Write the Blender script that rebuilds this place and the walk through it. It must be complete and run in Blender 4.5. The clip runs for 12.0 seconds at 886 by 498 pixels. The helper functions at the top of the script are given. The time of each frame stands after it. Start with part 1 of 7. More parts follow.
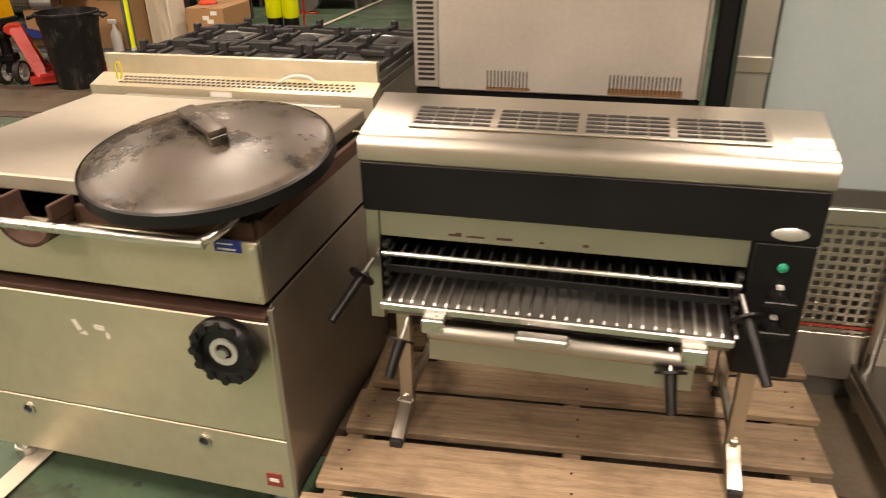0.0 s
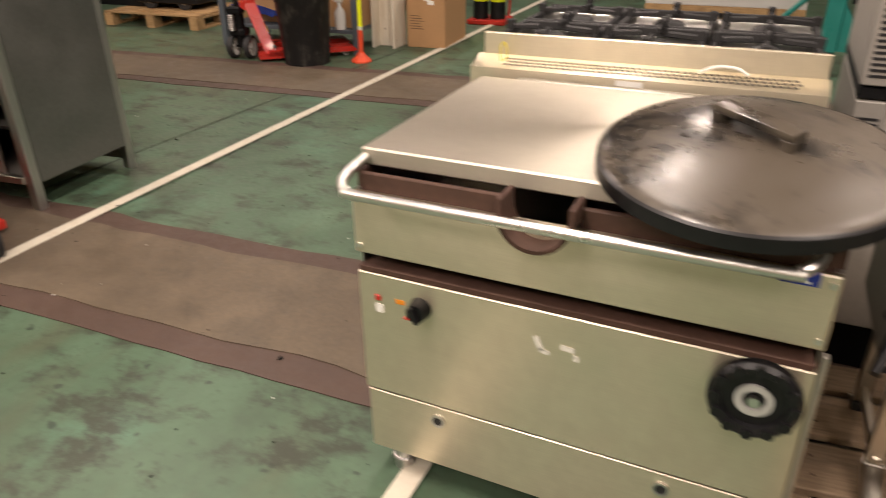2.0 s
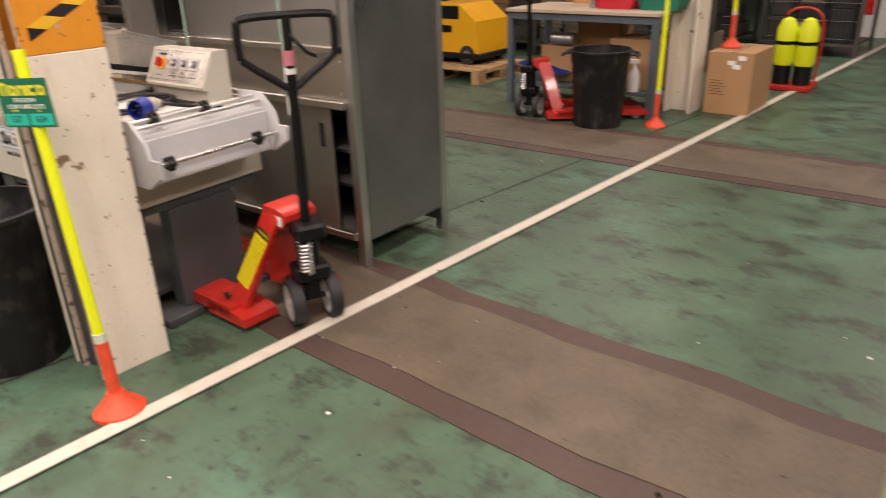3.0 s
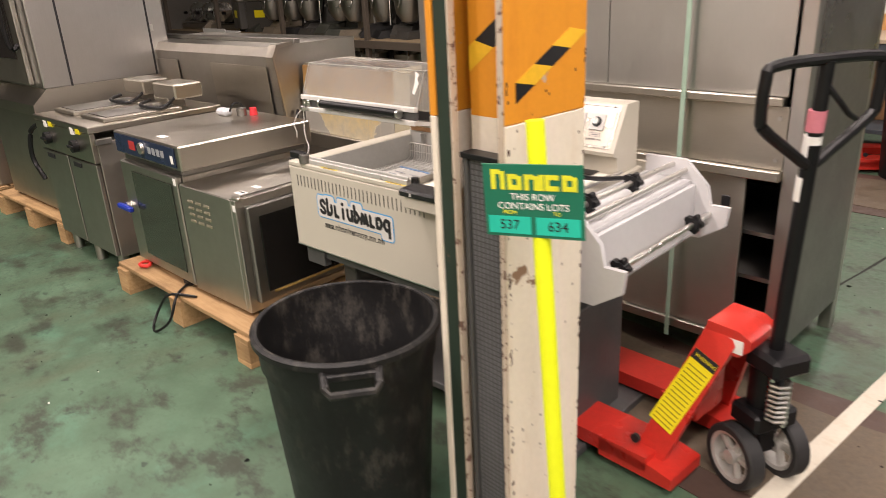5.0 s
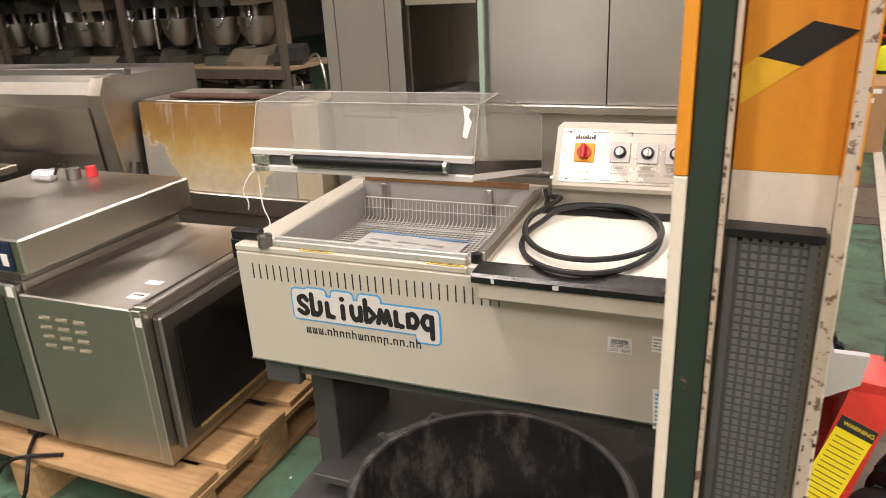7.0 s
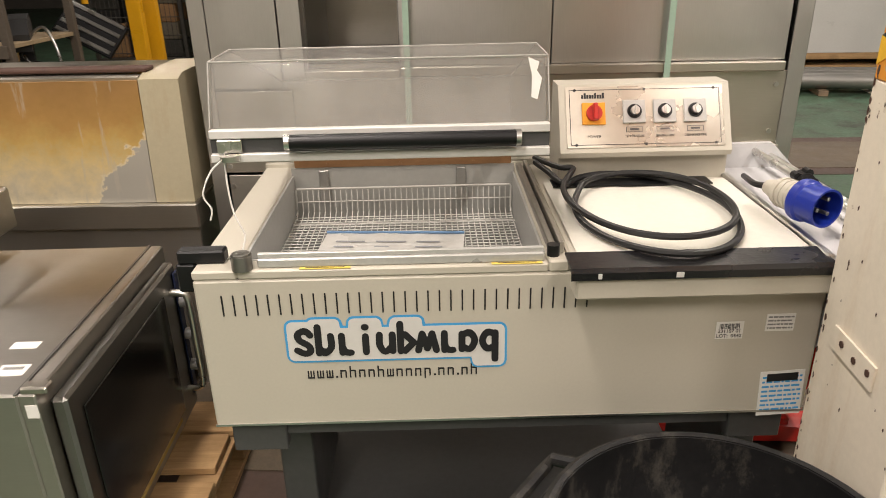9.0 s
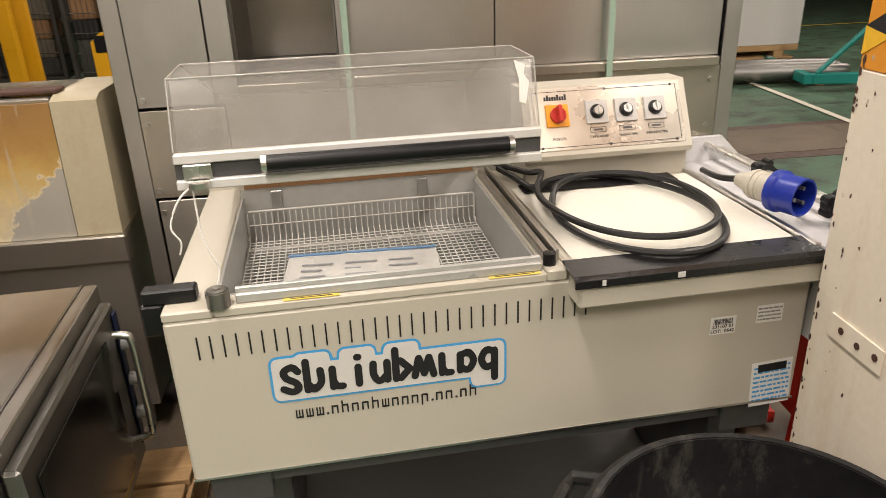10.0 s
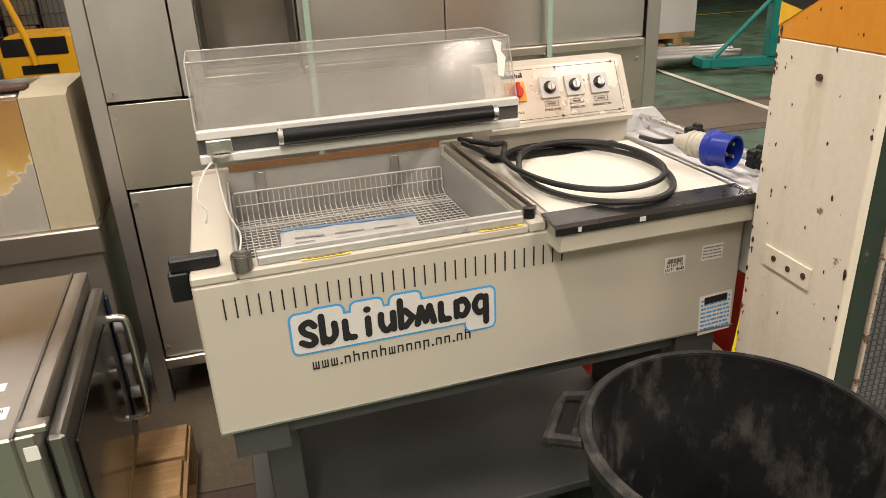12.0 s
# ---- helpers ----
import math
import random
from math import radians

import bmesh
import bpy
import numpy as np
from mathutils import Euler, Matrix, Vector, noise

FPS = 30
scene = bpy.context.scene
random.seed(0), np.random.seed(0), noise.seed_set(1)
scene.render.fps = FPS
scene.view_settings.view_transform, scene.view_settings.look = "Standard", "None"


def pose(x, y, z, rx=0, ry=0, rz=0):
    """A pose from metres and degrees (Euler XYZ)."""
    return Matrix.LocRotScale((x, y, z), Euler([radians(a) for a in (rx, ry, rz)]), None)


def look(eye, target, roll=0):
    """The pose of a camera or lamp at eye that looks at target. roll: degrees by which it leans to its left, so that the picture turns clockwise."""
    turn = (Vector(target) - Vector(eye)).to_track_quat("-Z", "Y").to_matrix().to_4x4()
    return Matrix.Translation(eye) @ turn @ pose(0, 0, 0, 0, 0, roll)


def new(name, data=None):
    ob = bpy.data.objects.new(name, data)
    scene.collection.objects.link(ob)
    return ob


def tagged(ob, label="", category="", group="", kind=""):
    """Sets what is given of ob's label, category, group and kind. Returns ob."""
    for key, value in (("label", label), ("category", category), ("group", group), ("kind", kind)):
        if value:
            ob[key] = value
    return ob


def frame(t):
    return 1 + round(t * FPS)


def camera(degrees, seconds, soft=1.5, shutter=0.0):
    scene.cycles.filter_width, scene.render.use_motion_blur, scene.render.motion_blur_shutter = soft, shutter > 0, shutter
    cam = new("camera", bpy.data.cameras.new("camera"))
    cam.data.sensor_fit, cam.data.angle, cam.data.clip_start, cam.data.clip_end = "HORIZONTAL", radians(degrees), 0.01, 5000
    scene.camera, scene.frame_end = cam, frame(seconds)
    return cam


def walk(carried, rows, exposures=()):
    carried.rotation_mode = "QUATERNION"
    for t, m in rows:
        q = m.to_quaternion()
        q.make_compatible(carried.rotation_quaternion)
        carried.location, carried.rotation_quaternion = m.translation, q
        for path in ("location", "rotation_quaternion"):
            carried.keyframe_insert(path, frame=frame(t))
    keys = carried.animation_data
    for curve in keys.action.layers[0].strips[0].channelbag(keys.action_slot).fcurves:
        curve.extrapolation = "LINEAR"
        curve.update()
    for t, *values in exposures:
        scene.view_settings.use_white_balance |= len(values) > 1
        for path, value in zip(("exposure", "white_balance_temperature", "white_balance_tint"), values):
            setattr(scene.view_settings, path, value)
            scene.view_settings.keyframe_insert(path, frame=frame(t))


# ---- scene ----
cam = camera(63.6, 12.0, soft=0.85, shutter=0.4)
PATH = [
    (0, (-0.133, 0.348, 1.377), (-0.607, 2.074, 0.484), -1.0),
    (0.5, (-0.339, 0.373, 1.336), (-0.826, 2.072, 0.399), -0.6),
    (1, (-0.511, 0.385, 1.316), (-1.052, 2.045, 0.339), -0.5),
    (1.5, (-0.733, 0.359, 1.299), (-1.362, 1.99, 0.326), -0.6),
    (2, (-0.967, 0.315, 1.332), (-1.729, 1.92, 0.415), -0.8),
    (2.5, (-1.262, 0.295, 1.355), (-2.296, 1.782, 0.508), -2.0),
    (3, (-1.605, 0.291, 1.383), (-2.862, 1.631, 0.592), -1.9),
    (3.5, (-1.964, 0.253, 1.375), (-3.386, 1.441, 0.624), -1.9),
    (3.7, (-2.098, 0.225, 1.376), (-3.574, 1.362, 0.648), -2.3),
    (5.3, (-3.123, 0.040, 1.398), (-4.569, 1.222, 0.683), -3.5),
    (5.5, (-3.222, 0.020, 1.400), (-4.630, 1.248, 0.687), -3.6),
    (6, (-3.499, 0.042, 1.381), (-4.773, 1.409, 0.668), -3.4),
    (6.5, (-3.725, 0.059, 1.377), (-4.829, 1.565, 0.659), -3.6),
    (7, (-3.972, 0.044, 1.378), (-4.904, 1.665, 0.670), -3.0),
    (7.2, (-4.061, 0.038, 1.376), (-4.914, 1.699, 0.661), -2.9),
    (8.8, (-4.635, 0.167, 1.307), (-4.895, 1.989, 0.525), -0.9),
    (9, (-4.668, 0.180, 1.297), (-4.888, 2.007, 0.513), -1.2),
    (9.5, (-4.760, 0.242, 1.286), (-4.862, 2.080, 0.502), -2.0),
    (10, (-4.821, 0.245, 1.290), (-4.763, 2.088, 0.515), -2.1),
    (10.5, (-4.895, 0.187, 1.293), (-4.756, 2.026, 0.519), -2.7),
    (11, (-4.932, 0.121, 1.289), (-4.733, 1.955, 0.516), -3.3),
    (11.5, (-4.957, 0.096, 1.288), (-4.703, 1.920, 0.507), -3.1),
    (12, (-4.971, 0.100, 1.288), (-4.683, 1.915, 0.499), -2.7),
]
EXPOSURES = [(0, 0.2, 6900, 15), (1.5, 0.15, 6500, 12), (2.5, 0.1, 6200, 20), (3.5, 0.1, 6000, 20), (5.5, 0.35, 5950, 15), (7, 0.25, 5900, 14), (9, 0.07, 5950, 10), (12, 0.1, 6050, 10)]
walk(cam, [(t, look(eye, target, roll)) for t, eye, target, roll in PATH], EXPOSURES)

# ---------- light ----------
world = bpy.data.worlds.new("world")
scene.world = world
world.use_nodes = True
world.node_tree.nodes["Background"].inputs[0].default_value = (0.05, 0.05, 0.05, 1)
world.node_tree.nodes["Background"].inputs[1].default_value = 0.3


def ceiling_lamp(x, y, z, sx, sy, watts, colour=(1.0, 0.84, 0.69)):
    data = bpy.data.lights.new("ceiling_lamp", "AREA")
    data.shape, data.size, data.size_y, data.energy, data.color = "RECTANGLE", sx, sy, watts, colour
    ob = new("ceiling_lamp", data)
    ob.location = (x, y, z)
    return ob


for lx in (-9.0, -5.6, -2.2, 1.2):
    for ly, watts in ((-2.6, 125), (0.2, 125), (3.6, 75), (8.4, 85)):
        ceiling_lamp(lx, ly, 4.3, 0.3, 1.8, watts * (0.55 if lx < -8 else 1.0))


# ---------- materials ----------
def _nodes(name):
    m = bpy.data.materials.new(name)
    m.use_nodes = True
    t = m.node_tree
    return m, t, t.nodes["Principled BSDF"], t.links.new


def mapped(t, scale=(1, 1, 1), source="Object"):
    c = t.nodes.new("ShaderNodeTexCoord")
    mp = t.nodes.new("ShaderNodeMapping")
    mp.inputs["Scale"].default_value = scale
    t.links.new(c.outputs[source], mp.inputs["Vector"])
    return mp.outputs[0]


def noisy(t, vec, scale, detail=4, rough=0.55):
    n = t.nodes.new("ShaderNodeTexNoise")
    n.inputs["Scale"].default_value, n.inputs["Detail"].default_value, n.inputs["Roughness"].default_value = scale, detail, rough
    t.links.new(vec, n.inputs["Vector"])
    return n.outputs["Fac"]


def ramp(t, fac, stops):
    r = t.nodes.new("ShaderNodeValToRGB")
    e = r.color_ramp.elements
    while len(e) < len(stops):
        e.new(0.5)
    for k, (p, c) in enumerate(stops):
        e[k].position, e[k].color = p, (*c, 1) if len(c) == 3 else c
    t.links.new(fac, r.inputs[0])
    return r.outputs[0]


def mix(t, fac, a, b, mode="MIX"):
    n = t.nodes.new("ShaderNodeMix")
    n.data_type, n.blend_type = "RGBA", mode
    for sock, v in ((n.inputs[0], fac), (n.inputs[6], a), (n.inputs[7], b)):
        if isinstance(v, (int, float)):
            sock.default_value = v
        elif isinstance(v, tuple):
            sock.default_value = (*v, 1)
        else:
            t.links.new(v, sock)
    return n.outputs[2]


def bumped(t, b, fac, strength=0.2, dist=0.002):
    n = t.nodes.new("ShaderNodeBump")
    n.inputs["Strength"].default_value, n.inputs["Distance"].default_value = strength, dist
    t.links.new(fac, n.inputs["Height"])
    t.links.new(n.outputs[0], b.inputs["Normal"])


def grey(v):
    return (v, v, v)


def paint(name, colour, rough=0.45, metal=0.0, wear=0.25, grain=60, dirt=0.55, bump=0.08, coat=0.0, gloss=0.5):
    """A surface with two scales of variation: soft blotches and fine grain."""
    m, t, b, link = _nodes(name)
    v = mapped(t)
    big, fine = noisy(t, v, 4, 5), noisy(t, v, grain, 6, 0.7)
    dark = tuple(c * dirt for c in colour)
    light = tuple(min(1, c * 1.12 + 0.004) for c in colour)
    col = mix(t, wear, colour, ramp(t, big, [(0.3, dark), (0.7, light)]))
    col = mix(t, wear * 0.8, col, ramp(t, fine, [(0.35, dark), (0.65, light)]))
    link(col, b.inputs["Base Color"])
    link(ramp(t, big, [(0.3, grey(max(0.05, rough - 0.1))), (0.7, grey(min(1, rough + 0.12)))]), b.inputs["Roughness"])
    b.inputs["Metallic"].default_value = metal
    b.inputs["Coat Weight"].default_value = coat
    b.inputs["Specular IOR Level"].default_value = gloss
    bumped(t, b, fine, bump)
    return m


def steel(name, colour=(0.51, 0.48, 0.42), rough=0.29, along=(1.5, 60, 60), stain=0.22, smudge=(0.34, 0.31, 0.26)):
    """Brushed stainless sheet: fine streaks along one axis, dull smudges."""
    m, t, b, link = _nodes(name)
    streak = noisy(t, mapped(t, along), 9, 3, 0.6)
    v = mapped(t)
    big, mid = noisy(t, v, 3.1, 6, 0.6), noisy(t, v, 17, 5, 0.6)
    col = mix(t, 0.13, colour, ramp(t, streak, [(0.3, tuple(c * 0.7 for c in colour)), (0.7, tuple(min(1, c * 1.2) for c in colour))]))
    col = mix(t, ramp(t, mix(t, 0.4, big, mid), [(0.42, grey(0)), (0.8, grey(stain))]), col, smudge)
    link(col, b.inputs["Base Color"])
    b.inputs["Metallic"].default_value = 1.0
    b.inputs["Anisotropic"].default_value, b.inputs["Anisotropic Rotation"].default_value = 0.6, 0.25
    tan = t.nodes.new("ShaderNodeTangent")
    tan.direction_type, tan.axis = "RADIAL", "Z"
    link(tan.outputs[0], b.inputs["Tangent"])
    link(ramp(t, mix(t, 0.75, streak, mix(t, 0.35, big, mid)), [(0.3, grey(max(0.1, rough - 0.04))), (0.72, grey(rough + 0.13))]), b.inputs["Roughness"])
    bumped(t, b, big, 0.04, 0.0012)
    return m


def wood(name, light, dark, along=(1.2, 14, 14), rough=0.75):
    m, t, b, link = _nodes(name)
    info = t.nodes.new("ShaderNodeObjectInfo")
    v = mapped(t, along)
    add = t.nodes.new("ShaderNodeVectorMath")
    add.operation = "ADD"
    link(v, add.inputs[0])
    mul = t.nodes.new("ShaderNodeMath")
    mul.operation = "MULTIPLY"
    mul.inputs[1].default_value = 37.0
    link(info.outputs["Random"], mul.inputs[0])
    link(mul.outputs[0], add.inputs[1])
    g, fine, blot = noisy(t, add.outputs[0], 5, 6, 0.65), noisy(t, add.outputs[0], 26, 5, 0.7), noisy(t, mapped(t), 7, 5)
    col = ramp(t, g, [(0.25, dark), (0.6, light), (0.85, tuple(c * 0.8 for c in light))])
    col = mix(t, 0.35, col, ramp(t, fine, [(0.3, dark), (0.7, light)]))
    col = mix(t, ramp(t, blot, [(0.5, grey(0)), (0.72, grey(0.55))]), col, tuple(c * 0.55 for c in dark))
    tone = ramp(t, info.outputs["Random"], [(0, grey(0.7)), (1, grey(1.15))])
    link(mix(t, 1.0, col, tone, "MULTIPLY"), b.inputs["Base Color"])
    b.inputs["Roughness"].default_value = rough
    bumped(t, b, mix(t, 0.5, g, fine), 0.35, 0.002)
    return m


def floor_green():
    m, t, b, link = _nodes("green_floor_paint")
    v = mapped(t)
    a, c, d, e = noisy(t, v, 0.9, 7, 0.62), noisy(t, v, 5, 7, 0.65), noisy(t, v, 38, 6, 0.7), noisy(t, mapped(t, (1, 0.35, 1)), 2.3, 6, 0.65)
    col = ramp(t, mix(t, 0.45, a, c), [(0.33, (0.045, 0.068, 0.042)), (0.5, (0.068, 0.118, 0.072)), (0.68, (0.1, 0.172, 0.108))])
    col = mix(t, ramp(t, e, [(0.52, grey(0)), (0.7, grey(0.75))]), col, (0.075, 0.085, 0.05))
    col = mix(t, ramp(t, mix(t, 0.5, c, d), [(0.56, grey(0)), (0.68, grey(0.5))]), col, (0.03, 0.045, 0.03))
    col = mix(t, ramp(t, d, [(0.68, grey(0)), (0.78, grey(0.5))]), col, (0.16, 0.25, 0.17))
    bright = noisy(t, mapped(t, (1, 1, 1)), 1.7, 8, 0.7)
    col = mix(t, ramp(t, bright, [(0.54, grey(0)), (0.66, grey(0.5))]), col, (0.1, 0.225, 0.15))
    grime = noisy(t, mapped(t, (1.0, 1.4, 1)), 3.4, 8, 0.72)
    col = mix(t, ramp(t, grime, [(0.505, grey(0)), (0.615, grey(0.9))]), col, (0.034, 0.039, 0.027))
    spots = noisy(t, v, 15, 3, 0.5)
    col = mix(t, ramp(t, spots, [(0.66, grey(0)), (0.71, grey(0.7))]), col, (0.02, 0.026, 0.02))
    link(col, b.inputs["Base Color"])
    link(ramp(t, mix(t, 0.5, c, d), [(0.3, grey(0.3)), (0.7, grey(0.62))]), b.inputs["Roughness"])
    bumped(t, b, mix(t, 0.5, c, d), 0.22, 0.003)
    return m


def concrete(name, light, dark):
    m, t, b, link = _nodes(name)
    v = mapped(t)
    a, c, d = noisy(t, v, 1.3, 7, 0.65), noisy(t, v, 8, 6, 0.65), noisy(t, v, 60, 6, 0.75)
    col = ramp(t, mix(t, 0.4, a, c), [(0.32, dark), (0.66, light)])
    col = mix(t, 0.3, col, ramp(t, d, [(0.35, dark), (0.65, light)]))
    link(col, b.inputs["Base Color"])
    link(ramp(t, c, [(0.3, grey(0.42)), (0.7, grey(0.72))]), b.inputs["Roughness"])
    bumped(t, b, mix(t, 0.6, c, d), 0.3, 0.003)
    return m


def chipped(name, colour, under=(0.16, 0.11, 0.07), amount=0.62, rough=0.5, scale=11):
    """Old gloss paint with chips and rust runs."""
    m, t, b, link = _nodes(name)
    v = mapped(t)
    n, f, run = noisy(t, v, scale, 8, 0.7), noisy(t, v, 70, 5, 0.7), noisy(t, mapped(t, (5, 5, 1.1)), 2.6, 7, 0.68)
    col = mix(t, ramp(t, run, [(0.5, grey(0)), (0.72, grey(0.5))]), colour, tuple(c * k for c, k in zip(colour, (0.72, 0.58, 0.42))))
    col = mix(t, 0.2, col, ramp(t, f, [(0.3, tuple(c * 0.6 for c in colour)), (0.7, colour)]))
    chip = ramp(t, n, [(amount, grey(0)), (amount + 0.03, grey(1))])
    link(mix(t, chip, col, under), b.inputs["Base Color"])
    link(ramp(t, chip, [(0, grey(rough)), (1, grey(0.85))]), b.inputs["Roughness"])
    bumped(t, b, mix(t, 0.3, n, f), 0.2, 0.002)
    return m


def dusty_acrylic(name, clear=(0.93, 0.93, 0.92)):
    """A thin clear sheet under a film of fine dust and scratches."""
    m, t, b, link = _nodes(name)
    b.inputs["Base Color"].default_value = (0.62, 0.6, 0.57, 1)
    b.inputs["Specular IOR Level"].default_value = 0.9
    v = mapped(t)
    big, fine = noisy(t, v, 5, 6, 0.65), noisy(t, mapped(t, (3, 3, 14)), 16, 5, 0.7)
    link(ramp(t, big, [(0.35, grey(0.07)), (0.7, grey(0.22))]), b.inputs["Roughness"])
    bare = t.nodes.new("ShaderNodeBsdfTransparent")
    bare.inputs[0].default_value = (*clear, 1)
    both = t.nodes.new("ShaderNodeMixShader")
    link(ramp(t, mix(t, 0.35, big, fine), [(0.35, grey(0.1)), (0.7, grey(0.24))]), both.inputs[0])
    link(bare.outputs[0], both.inputs[1])
    link(b.outputs[0], both.inputs[2])
    link(both.outputs[0], t.nodes["Material Output"].inputs["Surface"])
    return m


def burnt(name):
    """Heat-stained stainless: straw to brown scale across the middle with bare patches."""
    m, t, b, link = _nodes(name)
    co = t.nodes.new("ShaderNodeTexCoord")
    sep = t.nodes.new("ShaderNodeSeparateXYZ")
    link(co.outputs["Generated"], sep.inputs[0])
    v = mapped(t)
    w, f, q = noisy(t, v, 4.5, 7, 0.65), noisy(t, v, 22, 7, 0.72), noisy(t, v, 9, 5, 0.6)

    def calc(op, a, c, e=0.0):
        n = t.nodes.new("ShaderNodeMath")
        n.operation = op
        for k, value in enumerate((a, c, e)):
            if isinstance(value, float):
                n.inputs[k].default_value = value
            else:
                link(value, n.inputs[k])
        return n.outputs[0]
    height = calc("MULTIPLY_ADD", w, 0.55, sep.outputs[2])
    height = calc("MULTIPLY_ADD", f, 0.45, height)
    col = ramp(t, calc("MULTIPLY", height, 0.6), [(0.34, (0.68, 0.6, 0.42)), (0.52, (0.66, 0.52, 0.25)), (0.62, (0.56, 0.38, 0.12)), (0.72, (0.42, 0.25, 0.075)), (0.92, (0.3, 0.17, 0.06))])
    col = mix(t, 0.4, col, mix(t, 1.0, col, ramp(t, f, [(0.3, grey(0.5)), (0.7, grey(1.25))]), "MULTIPLY"))
    # the stain narrows downwards, with bare grey metal on both sides and a pale rim
    side = calc("ABSOLUTE", calc("ADD", sep.outputs[0], -0.52), 0.0)
    reach = calc("MULTIPLY_ADD", sep.outputs[2], 0.45, calc("MULTIPLY_ADD", w, 0.3, calc("MULTIPLY_ADD", q, 0.22, -0.06)))
    gap = calc("SUBTRACT", side, reach)
    col = mix(t, ramp(t, gap, [(0.0, grey(0)), (0.012, grey(0.75))]), col, (0.72, 0.64, 0.46))
    col = mix(t, ramp(t, gap, [(0.016, grey(0)), (0.024, grey(1))]), col, (0.42, 0.4, 0.35))
    streak = noisy(t, mapped(t, (7, 7, 1)), 3, 5, 0.6)
    col = mix(t, ramp(t, streak, [(0.58, grey(0)), (0.63, grey(0.45))]), col, (0.5, 0.46, 0.38))
    link(col, b.inputs["Base Color"])
    b.inputs["Metallic"].default_value = 0.35
    link(ramp(t, f, [(0.3, grey(0.35)), (0.7, grey(0.55))]), b.inputs["Roughness"])
    bumped(t, b, f, 0.15)
    return m


STEEL = steel("brushed_steel")
STEEL_Z = steel("brushed_steel_upright", (0.5, 0.49, 0.47), 0.31, along=(60, 60, 1.5))
STEEL_DULL = steel("dull_steel", (0.46, 0.44, 0.4), 0.36, stain=0.5)
STEEL_DARK = steel("dark_steel", (0.26, 0.255, 0.24), 0.38, stain=0.4)
STEEL_WARM = steel("warm_steel", (0.72, 0.66, 0.52), 0.38, stain=0.35, smudge=(0.33, 0.28, 0.19))
CHROME = paint("chrome", (0.72, 0.71, 0.68), 0.3, 1.0, 0.1, bump=0.015)
ALU = paint("aluminium", (0.6, 0.59, 0.57), 0.35, 1.0, 0.2)
BLACK = paint("black_plastic", (0.006, 0.006, 0.007), 0.38, wear=0.35, gloss=0.35)
BLACK_PAINT = paint("black_enamel", (0.006, 0.006, 0.007), 0.4, gloss=0.25)
SOOT = paint("soot", (0.006, 0.006, 0.006), 0.85, gloss=0.2)
CREAM = paint("cream_powder_coat", (0.52, 0.49, 0.41), 0.38, wear=0.08, grain=180, bump=0.04)
WHITE = paint("white_enamel", (0.66, 0.65, 0.62), 0.35, wear=0.1)
GREY_COAT = paint("dark_grey_coat", (0.075, 0.075, 0.075), 0.5)
RED = paint("red_enamel", (0.55, 0.028, 0.016), 0.32, wear=0.25, coat=0.2)
ORANGE = chipped("orange_paint", (0.72, 0.29, 0.015), (0.42, 0.36, 0.28), 0.655)
COL_WHITE = chipped("old_white_paint", (0.78, 0.71, 0.59), (0.24, 0.15, 0.09), 0.635)
COL_GREEN = chipped("dark_green_paint", (0.02, 0.035, 0.024), (0.12, 0.09, 0.06), 0.66)
RUST_EDGE = chipped("rusty_edge", (0.5, 0.42, 0.33), (0.14, 0.08, 0.06), 0.56, scale=34)
YELLOW = paint("yellow_plastic", (0.85, 0.72, 0.0), 0.4, wear=0.1)
LIME = paint("fluorescent_yellow", (0.82, 0.9, 0.0), 0.42, wear=0.08)
FLUO_ORANGE = paint("fluorescent_orange", (0.8, 0.085, 0.025), 0.55, wear=0.5, grain=40)
STRIPE_Y = paint("stripe_yellow", (0.85, 0.5, 0.02), 0.45)
PAPER = paint("paper", (0.8, 0.79, 0.75), 0.7, wear=0.06)
INK = paint("ink", (0.012, 0.012, 0.014), 0.5, wear=0.05)
BLUE_INK = paint("light_blue_print", (0.07, 0.36, 0.72), 0.45, wear=0.05)
SIGN_GREEN = paint("sign_green", (0.012, 0.15, 0.085), 0.4, wear=0.1)
SIGN_TEAL = paint("card_teal", (0.02, 0.5, 0.36), 0.5, wear=0.1)
RUST = paint("brown_rust", (0.07, 0.032, 0.02), 0.75, wear=0.6, grain=30, bump=0.3)
CAST = paint("cast_iron", (0.018, 0.018, 0.019), 0.6, wear=0.5, bump=0.3)
PLANK = wood("old_pallet_wood", (0.46, 0.335, 0.215), (0.16, 0.11, 0.07))
PLANK_NEW = wood("pallet_wood", (0.52, 0.34, 0.16), (0.3, 0.17, 0.07))
CARD = paint("cardboard", (0.42, 0.24, 0.11), 0.8, wear=0.2)
ACRYLIC = dusty_acrylic("dusty_acrylic")
DARK_GLASS = paint("dark_oven_glass", (0.012, 0.011, 0.01), 0.08, wear=0.2)
RUBBER = paint("rubber", (0.02, 0.02, 0.021), 0.65)
BLUE = paint("blue_plastic", (0.012, 0.03, 0.3), 0.35, wear=0.1)
FLOOR = floor_green()
STRIP_IN = concrete("bare_concrete", (0.165, 0.127, 0.085), (0.052, 0.042, 0.03))
STRIP_EDGE = concrete("brown_joint_screed", (0.095, 0.06, 0.045), (0.05, 0.032, 0.026))
TAPE = chipped("worn_white_line", (0.62, 0.58, 0.48), (0.12, 0.1, 0.07), 0.66, 0.6)
WALL = concrete("shed_wall", (0.22, 0.2, 0.17), (0.12, 0.11, 0.1))
